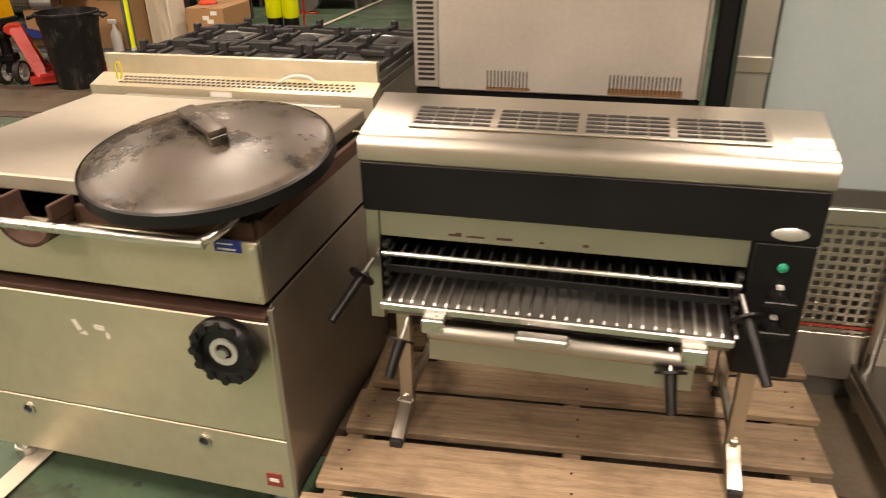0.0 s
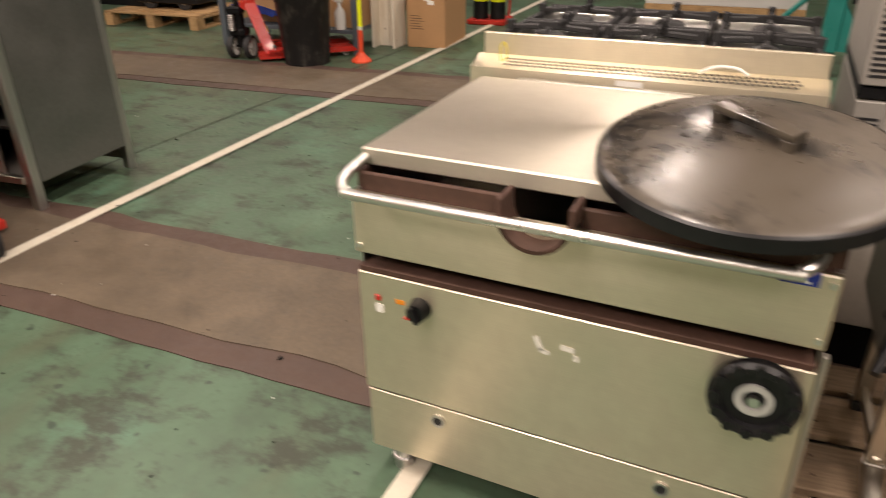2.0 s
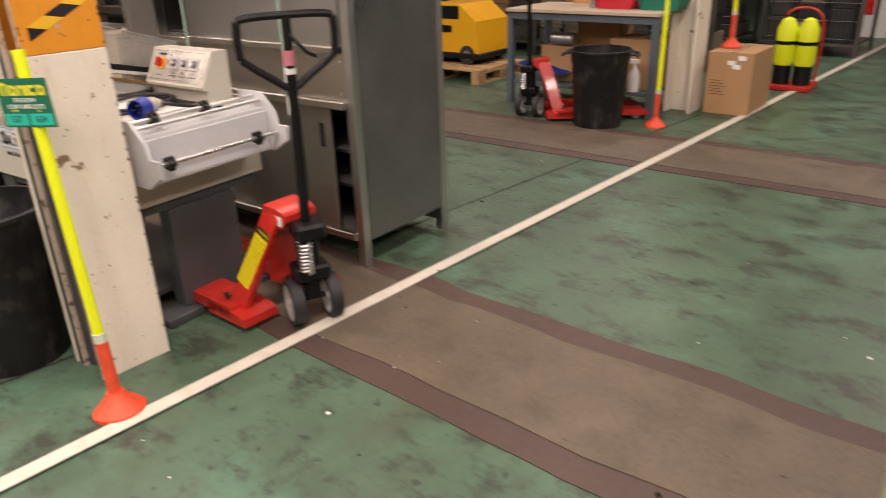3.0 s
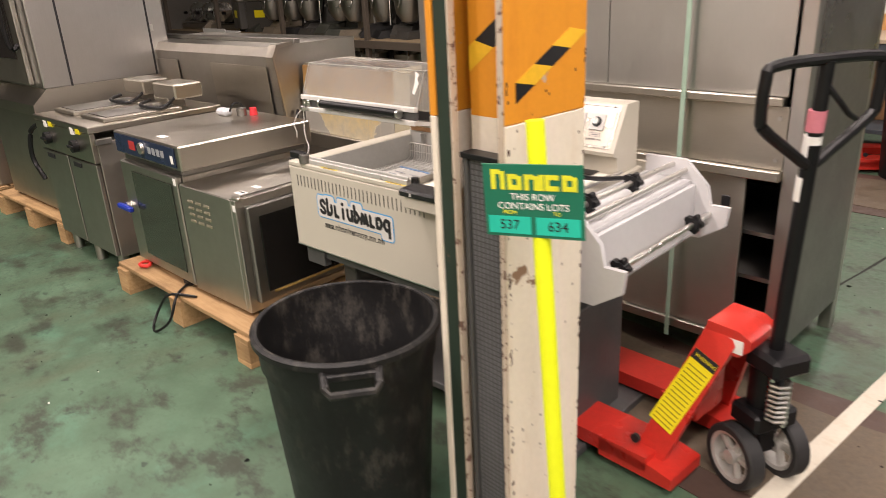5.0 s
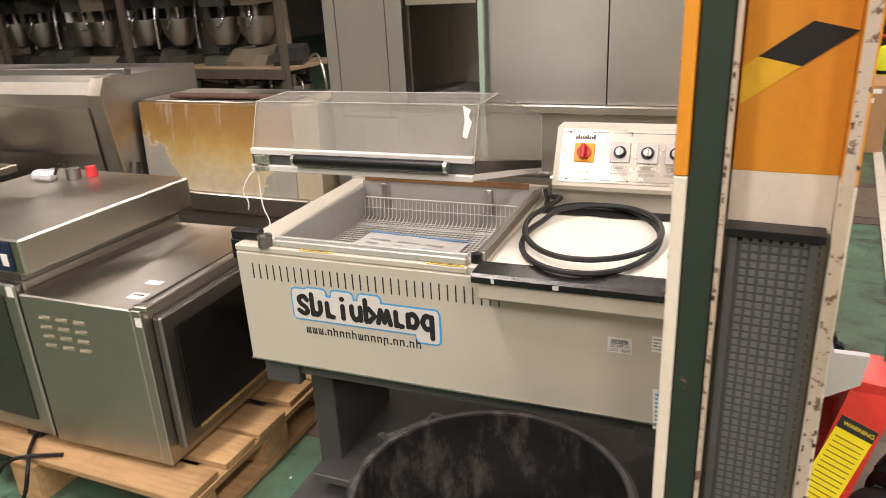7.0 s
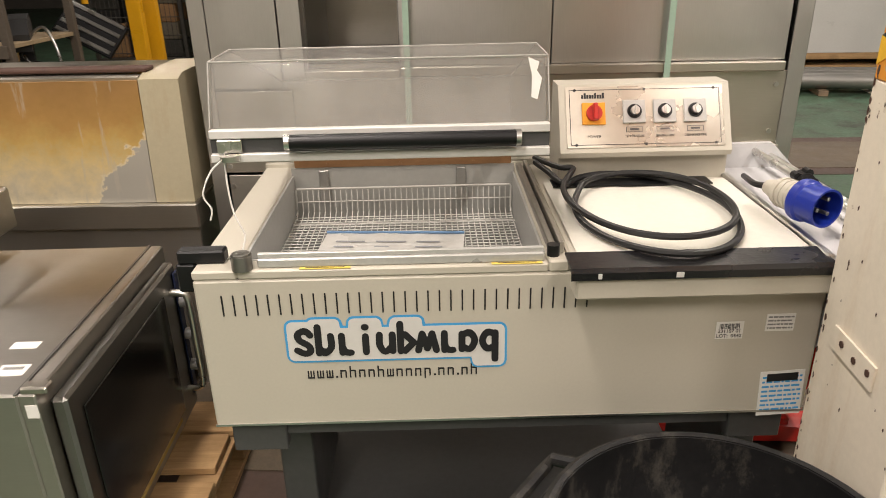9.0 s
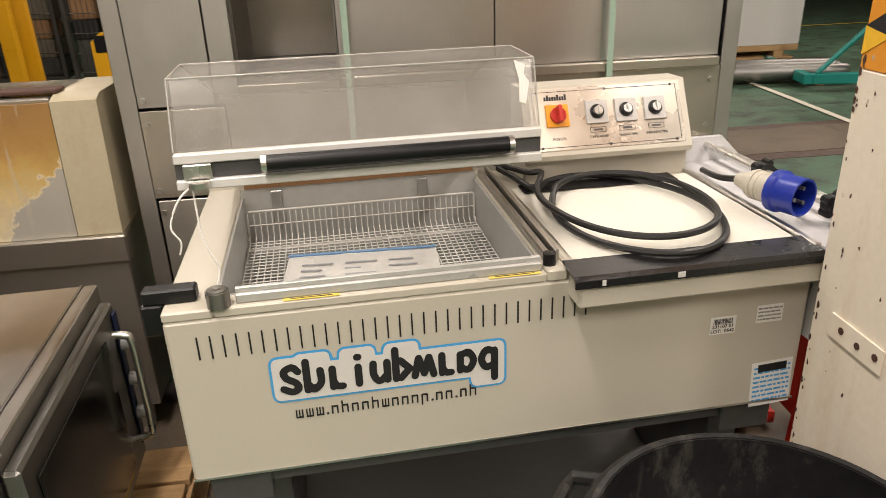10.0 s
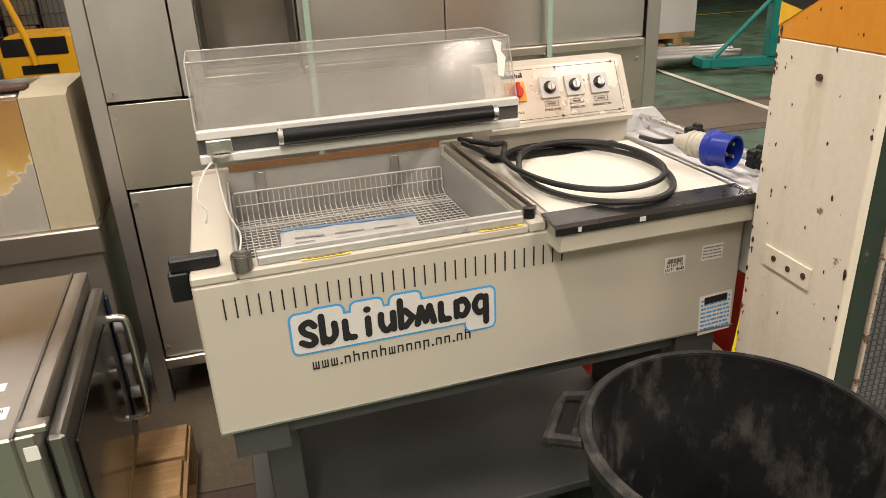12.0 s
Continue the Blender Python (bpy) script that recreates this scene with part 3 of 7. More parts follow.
    for a in (0.172, 0.54):
        part("roller_cap", rod(N(), (a, 0.036, 1.028), (a + 0.008, 0.036, 1.028), 0.0135, 20), CHROME, hood)
    bm = N()
    box(bm, 0.06, 0.1, 0.046, 0.056, 1.0095, 1.031, 0.001)
    for a in (0.07, 0.092):
        rod(bm, (a, 0.044, 1.022), (a, 0.046, 1.022), 0.004, 8)
    rod(bm, (0.081, 0.04, 1.0), (0.081, 0.04, 1.0085), 0.016, 20)
    part("catch_plate", bm, CHROME, hood, "chrome catch plate with two screws")
    prof = [(0.062, 1.047), (0.1, 1.146), (0.235, 1.148), (0.632, 1.026), (0.628, 0.902)]
    e = 0.004
    for i in range(4):
        (a, b), (c, d) = prof[i], prof[i + 1]
        n = Vector((-(d - b), c - a)).normalized() * e
        part("hood_panel", prism(N(), [(a, b), (c, d), (c - n.x, d - n.y), (a - n.x, b - n.y)], "x", x0 + 0.005, x1 - 0.005), ACRYLIC, hood, "clear scratched acrylic panel")
    for xx in (x0, x1 - 0.005):
        part("hood_panel", prism(N(), [(0.062, 1.047), *prof[1:], (0.628, 0.88), (0.062, 1.01)], "x", xx, xx + 0.0045), ACRYLIC, hood, "clear scratched acrylic end panel")
    bead = paint("pale_acrylic_edge", (0.42, 0.41, 0.38), 0.3, wear=0.1)
    for (a, b) in prof[1:3]:
        part("hood_bead", rod(N(), (x0, a, b), (x1, a, b), 0.0014, 6), bead, hood, "pale glued edge of the hood")
    for xx in (x0, x1):
        for (p, q) in zip(prof, prof[1:]):
            part("hood_bead", rod(N(), (xx, *p), (xx, *q), 0.0013, 6), bead, hood)
    part("label_scrap", prism(N(), [(-0.006, -0.03), (0.004, -0.034), (0.012, 0.0), (0.004, 0.012), (0.008, 0.026), (-0.01, 0.034), (-0.004, 0.004)], "z", 0, 0.0006), PAPER, hood, "torn scrap of white label", pose(0.574, 0.0852, 1.112, 70.5, 0, 0))
    part("hinge", rod(N(), (0.03, 0.634, 0.856), (0.62, 0.634, 0.856), 0.009, 12), STEEL_DARK, hood)
    bm = tube(N(), smooth_path([(0.07, 0.04, 1.002), (0.05, 0.03, 0.985), (0.035, 0.02, 0.95), (0.045, 0.02, 0.925), (0.04, 0.022, 0.905)], 6), 0.0016, 5)
    tube(bm, smooth_path([(0.07, 0.042, 1.0), (0.072, 0.035, 0.95), (0.078, 0.03, 0.91), (0.09, 0.03, 0.875), (0.085, 0.024, 0.85)], 6), 0.0016, 5)
    part("string", bm, PAPER, hood, "loose white string")
    # basket
    bm = N()
    zb = 0.728
    for i in range(40):
        x = 0.085 + i * 0.01287
        tube(bm, [(x, 0.06, zb), (x, 0.49, zb), (x, 0.51, zb + 0.01), (x, 0.515, zb + 0.062)], 0.0014, 4)
    for j in range(28):
        y = 0.06 + j * 0.016
        rod(bm, (0.083, y, zb + 0.002), (0.588, y, zb + 0.002), 0.0014, 4)
    tube(bm, [(0.083, 0.5, zb + 0.004), (0.083, 0.515, zb + 0.012), (0.083, 0.515, zb + 0.062), (0.087, 0.515, zb + 0.066), (0.583, 0.515, zb + 0.066), (0.587, 0.515, zb + 0.062), (0.587, 0.515, zb + 0.012), (0.587, 0.5, zb + 0.004)], 0.0024, 6)
    rod(bm, (0.083, 0.515, zb + 0.034), (0.587, 0.515, zb + 0.034), 0.0014, 4)
    for y in (0.1, 0.45):
        box(bm, 0.0802, 0.5908, y, y + 0.015, zb - 0.008, zb - 0.0016)
    tagged(part("basket", bm, WHITE, t, "white coated wire basket"), kind="stuff")
    # counter
    bm = N()
    box(bm, 0.632, 1.06, -0.05, 0.56, 0.776, 0.828, 0.004)
    part("counter", bm, CREAM, t, "cream side counter")
    bm = N()
    k = 14
    vs = [[bm.verts.new((0.645 + 0.395 * i / k, -0.02 + 0.425 * j / k, 0.8315 + 0.0022 * noise.noise((i * 0.9, j * 0.35, 2)))) for i in range(k + 1)] for j in range(k + 1)]
    for j in range(k):
        for i in range(k):
            bm.faces.new((vs[j][i], vs[j][i + 1], vs[j + 1][i + 1], vs[j + 1][i]))
    part("counter_cover", bm, paint("cream_sheet", (0.72, 0.7, 0.62), 0.5, wear=0.12), t, "white wrinkled sheet covering the counter")
    bm = N()
    prism(bm, [(-0.054, 0.815), (-0.05, 0.8285), (0.008, 0.8345), (0.008, 0.8375), (-0.05, 0.834), (-0.057, 0.828), (-0.057, 0.815)], "x", 0.622, 1.048)
    part("front_tape", bm, paint("black_tape", (0.012, 0.012, 0.013), 0.24, wear=0.3, grain=22, bump=1.0), t, "shiny black tape along the counter edge")
    part("back_tape", bx(0.66, 1.0, 0.36, 0.41, 0.8345, 0.8365), BLACK, t)
    for x, w in ((0.665, 0.006), (0.79, 0.012)):
        part("tape_chip", bx(x, x + w, -0.0582, -0.057, 0.818, 0.827), WHITE, t)
    part("counter_trim", bx(1.043, 1.057, -0.03, 0.45, 0.8285, 0.838, 0.002), ALU, t)
    # control box
    cb = part("control_box", prism(N(), [(0.425, 0.8285), (0.54, 0.8285), (0.54, 1.028), (0.472, 1.029), (0.402, 0.896), (0.405, 0.885), (0.425, 0.88)], "x", 0.68, 1.049), CREAM, t, "cream sloping control box")
    m = Matrix.Translation((0.8645, 0.4015, 0.8965)) @ pose(0, 0, 0, 90 - math.degrees(math.atan2(0.07, 0.133)))
    plate = part("face_plate", bx(-0.17, 0.17, 0.01, 0.144, 0, 0.0015, 0.0004), paint("brushed_face_plate", (0.62, 0.58, 0.5), 0.3, 0.7, 0.1), cb, "brushed metal face plate", m)
    bm = N()
    for (a, b, c, d) in ((-0.162, 0.162, 0.016, 0.0172), (-0.162, 0.162, 0.136, 0.1372), (-0.162, -0.1608, 0.016, 0.1372), (0.1608, 0.162, 0.016, 0.1372)):
        box(bm, a, b, c, d, 0.0016, 0.002)
    for a in (-0.15, 0, 0.15):
        for b in (0.0165, 0.1365):
            rod(bm, (a, b, 0.0015), (a, b, 0.0032), 0.003, 8)
    part("plate_border", bm, INK, cb, "", m)
    sw = part("switch_plate", bx(-0.136, -0.086, 0.06, 0.108, 0.0016, 0.006, 0.001), paint("switch_yellow", (0.8, 0.34, 0.01), 0.4), cb, "orange-yellow switch plate", m)
    bm = rod(N(), (-0.111, 0.084, 0.006), (-0.111, 0.084, 0.014), 0.017, 20)
    box(bm, -0.116, -0.106, 0.066, 0.102, 0.014, 0.03, 0.002)
    part("switch_knob", bm, paint("switch_red", (0.5, 0.02, 0.012), 0.35), cb, "red rotary switch", m)
    for i in range(3):
        cx = -0.024 + i * 0.0655
        part("dial_plate", bx(cx - 0.024, cx + 0.024, 0.062, 0.112, 0.0016, 0.007, 0.001), paint("dial_plate", (0.5, 0.49, 0.47), 0.4, 0.2), cb, "square steel dial plate", m)
        part("dial_ring", rod(N(), (cx, 0.087, 0.007), (cx, 0.087, 0.009), 0.0155, 24), BLACK, cb, "", m)
        bm = rod(N(), (cx, 0.087, 0.009), (cx, 0.087, 0.018), 0.0095, 16)
        box(bm, cx - 0.002, cx + 0.002, 0.077, 0.097, 0.018, 0.023, 0.0005)
        part("dial_knob", bm, ALU, cb, "", m)
        bm = N()
        for (a, b, c, d) in ((-0.018, 0.018, 0.043, 0.0442), (-0.018, 0.018, 0.0535, 0.0547), (-0.018, -0.0168, 0.043, 0.0547), (0.0168, 0.018, 0.043, 0.0547), (-0.01, 0.01, 0.047, 0.051)):
            box(bm, cx + a, cx + b, c, d, 0.0016, 0.002)
        part("dial_symbol", bm, INK, cb, "", m)
        words("dial_text", ("TEMPERATURE", "SEALING TIME", "SHRINKING TIME")[i], 0.0078, INK, cb, m @ pose(cx, 0.034, 0.0018), squeeze=0.82)
    words("switch_text", "POWER", 0.0085, INK, cb, m @ pose(-0.111, 0.034, 0.0018))
    bm = N()
    for i in range(9):
        box(bm, -0.136 + i * 0.0056, -0.1315 + i * 0.0056, 0.118, 0.126 + (0.004 if i in (1, 5, 8) else 0), 0.0016, 0.0022)
    part("plate_mark", bm, INK, cb, "", m)
    # logo and labels
    front = pose(0, 0, 0)
    blob_word(body, front, 0.158, 0.513, 0.680, 0.045, INK, WHITE, BLUE_INK)
    bm = N()
    rnd = random.Random(3)
    x = 0.176
    for i in range(20):
        dot = i in (3, 14, 17)
        w, h = (0.0035, 0.0035) if dot else (0.012, 0.0155)
        lo, hi = (0.6045 if i == 13 else 0.61), 0.61 + h + (0.007 if i in (5, 8, 19) else 0)
        if dot:
            box(bm, x, x + w, -0.0012, 0.0004, 0.61, 0.61 + h)
        elif i < 3 or i == 9:
            for k in range(3):
                box(bm, x + k * w * 0.4, x + k * w * 0.4 + 0.0022, -0.0012, 0.0004, 0.61, 0.61 + h)
            box(bm, x, x + w, -0.0013, 0.0004, 0.61, 0.6125)
        else:
            box(bm, x, x + 0.0024, -0.0012, 0.0004, lo, hi)
            box(bm, x + w * 0.72, x + w * 0.72 + 0.0024, -0.0012, 0.0004, 0.61, 0.61 + h * 0.9)
            box(bm, x, x + w * 0.85, -0.0013, 0.0004, 0.61 + h - 0.0026, 0.61 + h)
        x += w + 0.0045
    part("print_line", bm, INK, body, "dark line of small print")
    upright = pose(0, 0, 0, 90, 0, 0)
    lot = part("lot_label", bx(-0.024, 0.024, -0.017, 0.017, 0, 0.0006), PAPER, body, "white auction lot label with barcode", pose(0.915, -0.0008, 0.686) @ upright)
    bm = N()
    for i in range(17):
        box(bm, -0.018 + i * 0.0021, -0.018 + i * 0.0021 + (0.0014 if i % 3 else 0.0007), 0.003, 0.013, 0.0006, 0.001)
    part("barcode", bm, INK, lot)
    words("lot_text", "231107 01\nLOT:  0542", 0.0095, INK, lot, pose(0, -0.0065, 0.0009))
    label_bars("paper_label", body, pose(1.002, -0.0008, 0.699) @ upright, 0.05, 0.034, 4, paint("grey_print", (0.25, 0.25, 0.25), 0.6), PAPER, 5, "white paper label with faint print")
    st = label_bars("service_sticker", body, pose(1.026, -0.0008, 0.553) @ upright @ pose(0, 0, 0, 0, 0, 3), 0.08, 0.094, 8, BLUE_INK, PAPER, 9, "creased blue and white service sticker")
    bm = N()
    box(bm, -0.028, 0.028, 0.026, 0.042, 0.0009, 0.0012)
    part("sticker_mark", bm, INK, st)
    # film cradle on the side
    bm = N()
    cheek = [(1.078, 0.64), (1.262, 0.64), (1.336, 0.688), (1.343, 0.746), (1.288, 0.746), (1.275, 0.8), (1.205, 0.87), (1.078, 0.87)]
    prism(bm, cheek, "y", 0.545, 0.56)
    prism(bm, cheek, "y", -0.035, -0.02)
    prism(bm, [(1.078, 0.642), (1.24, 0.642), (1.242, 0.65), (1.088, 0.65), (1.088, 0.82), (1.078, 0.82)], "y", -0.02, 0.545)
    box(bm, 1.225, 1.24, -0.02, 0.545, 0.65, 0.80, 0.001)
    box(bm, 1.088, 1.225, -0.02, 0.545, 0.80, 0.812, 0.001)
    part("film_cradle", bm, paint("pale_grey_coat", (0.55, 0.55, 0.56), 0.4, wear=0.1), t, "pale grey film roll cradle")
    for (x, z) in ((1.287, 0.718), (1.205, 0.838), (1.165, 0.852)):
        part("film_rod", rod(N(), (x, -0.02, z), (x, 0.545, z), 0.008, 12), CHROME, t, "chrome film rod")
    for (x, y, z) in ((1.287, 0.03, 0.718), (1.287, 0.43, 0.718), (1.165, 0.075, 0.852), (1.165, 0.297, 0.852)):
        bm = rod(N(), (x, y, z), (x, y + 0.028, z), 0.02, 14)
        for k in range(5):
            a = k * math.tau / 5
            rod(bm, (x + 0.02 * math.cos(a), y + 0.004, z + 0.02 * math.sin(a)), (x + 0.02 * math.cos(a), y + 0.024, z + 0.02 * math.sin(a)), 0.0085, 8)
        part("clamp_knob", bm, BLACK, t, "black lobed clamp knob")
    # stand
    part("under_tray", bx(0.02, 1.05, 0.03, 0.59, 0.47, 0.512), GREY_COAT, t, "dark grey under tray")
    part("lower_deck", bx(0.09, 0.99, 0.06, 0.54, 0.105, 0.13, 0.003), GREY_COAT, t, "dark lower deck")
    for x in (0.02, 0.95):
        part("pedestal", bx(x + 0.05, x + 0.12, 0.14, 0.46, 0.05, 0.47, 0.003), GREY_COAT, t, "dark grey steel pedestal")
        part("foot_plate", bx(x - 0.0, x + 0.17, 0.02, 0.58, 0.02, 0.05, 0.003), GREY_COAT, t)
        for y in (0.06, 0.52):
            part("foot", rod(N(), (x + 0.085, y, 0.016), (x + 0.085, y, 0.02), 0.03, 16), RUBBER, t)
        part("side_bracket", bx(x, x + 0.1, 0.02, 0.05, 0.44, 0.511, 0.002), GREY_COAT, t)
    return t


shrink_machine()
t = thing("document_pouch", "clear zip pouch of papers lying in the wire basket", "document pouch", SW @ pose(0.312, 0.24, 0.7325, 0, 0, -4))
bm = N()
k = 10
vs = [[bm.verts.new((-0.15 + 0.3 * i / k, -0.13 + 0.26 * j / k, 0.004 + 0.012 * noise.noise((i * 0.35, j * 0.4, 1)) ** 2)) for i in range(k + 1)] for j in range(k + 1)]
for j in range(k):
    for i in range(k):
        bm.faces.new((vs[j][i], vs[j][i + 1], vs[j + 1][i + 1], vs[j + 1][i]))
part("sleeve", bm, paint("papers_in_pouch", (0.72, 0.71, 0.68), 0.25, wear=0.2), t)
part("zip", bx(-0.15, 0.15, 0.121, 0.13, 0.006, 0.0085), paint("pale_blue_zip", (0.2, 0.36, 0.62), 0.4), t, "blue zip edge")
bm = N()
rnd = random.Random(6)
for j in range(7):
    for i in range(3):
        box(bm, -0.12 + i * 0.085, -0.12 + i * 0.085 + rnd.uniform(0.03, 0.07), 0.07 - j * 0.028, 0.076 - j * 0.028, 0.0072, 0.0078)
part("print_line", bm, paint("faint_print", (0.35, 0.37, 0.4), 0.6), t)

t = thing("power_cable", "coiled black power cable with blue three-pin plug on counter", "cable", SW)
CX, CY, RX, RY = 0.808, 0.205, 0.172, 0.225
loop = []
for i in range(43):
    a = 2.4 - i * 0.3
    w = 1.0 - 0.16 * math.sin(i / 43 * math.pi) + 0.02 * math.sin(i * 0.6)
    s = i / 43
    loop.append((CX + 0.02 * s + RX * w * math.cos(a), CY - 0.03 * math.sin(s * 5) + RY * w * math.sin(a), 0.8435 + 0.012 * (i // 21) + 0.0012 * math.sin(i)))
path = [(0.64, 0.5, 0.85), (0.66, 0.44, 0.846)] + loop + [(0.682, 0.4, 0.866), (0.66, 0.46, 0.86), (0.645, 0.54, 0.85)]
part("cable", tube(N(), smooth_path(path, 4), 0.0065, 8), paint("black_cable", (0.014, 0.014, 0.014), 0.45), t)
P0, PD = Vector((1.052, 0.178, 0.878)), Vector((0.33, -0.94, 0)).normalized()
PS = Vector((PD.y, -PD.x, 0))
bm = rod(N(), P0, P0 + PD * 0.052, 0.025, 24, 0.029)
rod(bm, P0 - PD * 0.03, P0, 0.013, 16, 0.022)
for k in range(3):
    rod(bm, P0 + PD * (0.008 + k * 0.012), P0 + PD * (0.013 + k * 0.012), 0.0285, 24)
part("plug_body", bm, CREAM, t, "off-white ribbed plug body")
spin = Matrix.Translation(P0 + PD * 0.052) @ PD.to_track_quat("Z", "Y").to_matrix().to_4x4()
part("plug_shroud", lathe(N(), [(0.001, 0.0), (0.038, 0.0), (0.039, 0.004), (0.039, 0.014), (0.035, 0.018), (0.035, 0.058), (0.0315, 0.058), (0.0315, 0.016), (0.001, 0.016)], 32), BLUE, t, "blue plug shroud", spin)
for k in range(3):
    a = 1.2 + k * math.tau / 3
    part("pin", rod(N(), (0.016 * math.cos(a), 0.016 * math.sin(a), 0.016), (0.016 * math.cos(a), 0.016 * math.sin(a), 0.052), 0.0038, 10), STEEL_DARK, t, "", spin)
part("plug_lead", tube(N(), smooth_path([P0 - PD * 0.028, (1.068, 0.24, 0.866), (1.072, 0.32, 0.845), (1.1, 0.44, 0.825)], 6), 0.0065, 8), BLACK, t)


# ---------- tall steel cabinet ----------
def tall_cabinet():
    t = thing("steel_cabinet", "tall stainless catering cabinet on square legs with strapping", "cabinet", pose(-5.57, 2.085, 0, 0, 0, 5.5))
    W, D, H = 1.655, 0.63, 2.0
    for x in (0, W - 0.045):
        for y in (0, D - 0.045):
            part("leg", bx(x, x + 0.045, y, y + 0.045, 0, H, 0.002), STEEL_Z, t, "square steel post")
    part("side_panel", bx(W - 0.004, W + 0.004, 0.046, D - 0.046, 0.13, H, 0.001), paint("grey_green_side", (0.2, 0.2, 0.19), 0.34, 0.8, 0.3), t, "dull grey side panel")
    part("side_panel", bx(-0.004, 0.004, 0.046, D - 0.046, 0.13, H, 0.001), STEEL_DULL, t)
    part("back_panel", bx(0.046, W - 0.046, D - 0.02, D - 0.012, 0.13, H), STEEL_DULL, t)
    part("top", bx(0.046, W - 0.046, 0, D - 0.05, H - 0.03, H), STEEL_DULL, t)
    part("floor_panel", bx(0.046, W - 0.046, 0.01, D - 0.021, 0.13, 0.16), STEEL_DULL, t)
    part("mid_deck", bx(0.046, W - 0.046, 0.03, D - 0.021, 0.74, 0.76), STEEL_DULL, t)
    # left bay
    part("panel", bx(0.046, 0.235, 0.004, 0.012, 0.94, H - 0.03, 0.001), STEEL_Z, t, "narrow steel panel")
    part("panel", bx(0.046, 0.26, 0.0, 0.012, 0.70, 0.932, 0.001), STEEL, t)
    part("door", bx(0.05, 0.26, 0.0, 0.018, 0.165, 0.692, 0.002), STEEL_DULL, t, "plain steel door")
    part("divider", bx(0.24, 0.30, -0.002, 0.05, 0.94, H - 0.03, 0.001), STEEL_Z, t)
    # open bay
    part("bay_back", bx(0.30, 0.56, 0.4, 0.408, 0.76, H - 0.03), STEEL_DULL, t)
    part("bay_side", bx(0.30, 0.304, 0.05, 0.4, 0.76, H - 0.03), STEEL_DARK, t)
    part("bay_side", bx(0.556, 0.56, 0.05, 0.4, 0.76, H - 0.03), STEEL_DARK, t)
    bm = N()
    for i in range(14):
        rod(bm, (0.304, 0.06 + i * 0.025, 1.002), (0.556, 0.06 + i * 0.025, 1.002), 0.003, 6)
    box(bm, 0.304, 0.556, 0.05, 0.398, 0.985, 0.996)
    part("mesh_shelf", bm, STEEL_DARK, t, "dark wire shelf")
    for z in (1.30, 1.62):
        part("shelf", bx(0.305, 0.555, 0.02, 0.398, z, z + 0.02, 0.002), STEEL, t)
    part("bay_sill", bx(0.30, 0.56, -0.002, 0.05, 0.955, 0.984, 0.002), STEEL, t)
    # right bays
    x = 0.562
    for w in (0.41, 0.63):
        part("upper_panel", bx(x, x + w - 0.003, 0.002, 0.012, 0.995, H - 0.03, 0.001), STEEL_Z, t, "large brushed upper panel")
        x += w
    part("ledge", bx(0.562, W - 0.06, -0.022, 0.014, 0.968, 0.994, 0.003), STEEL, t, "folded steel ledge")
    part("mid_panel", bx(0.262, W - 0.046, 0.0, 0.012, 0.768, 0.967, 0.001), STEEL, t)
    part("ledge", bx(0.262, W - 0.046, -0.025, 0.012, 0.735, 0.767, 0.003), STEEL, t)
    part("sliding_door", bx(0.262, 1.0, 0.02, 0.035, 0.165, 0.734, 0.001), STEEL_DULL, t)
    d = part("sliding_door", bx(0.9, 1.5, 0.004, 0.018, 0.165, 0.734, 0.001), STEEL_DULL, t, "dull sliding door left ajar")
    part("recessed_pull", bx(1.425, 1.455, 0.001, 0.0045, 0.55, 0.66, 0.002), INK, d)
    part("bottom_rail", bx(0.046, W - 0.046, -0.012, 0.02, 0.13, 0.164, 0.003), STEEL, t)
    for z in (0.36, 0.52):
        part("inner_shelf", bx(1.0, 1.605, 0.06, D - 0.03, z, z + 0.015), STEEL_DARK, t)
    for (a, b) in ((0.06, 0.96), (0.22, 0.96), (0.06, 0.9), (0.06, 0.72), (0.24, 0.66), (0.06, 0.66), (0.06, 0.2), (W - 0.07, 0.93), (W - 0.07, 0.80)):
        part("bolt", rod(N(), (a, -0.004, b), (a, 0.003, b), 0.007, 8), ALU, t)
    strap = paint("pale_green_strap", (0.3, 0.42, 0.33), 0.5)
    for a in (0.575, 1.27):
        part("strap", bx(a, a + 0.016, -0.029, -0.0265, 0.1, 2.0), strap, t, "pale green plastic strapping band")
    part("cross_bar", bx(0.046, W - 0.046, D - 0.04, D - 0.022, 0.05, 0.1, 0.002), STEEL_DULL, t)


tall_cabinet()


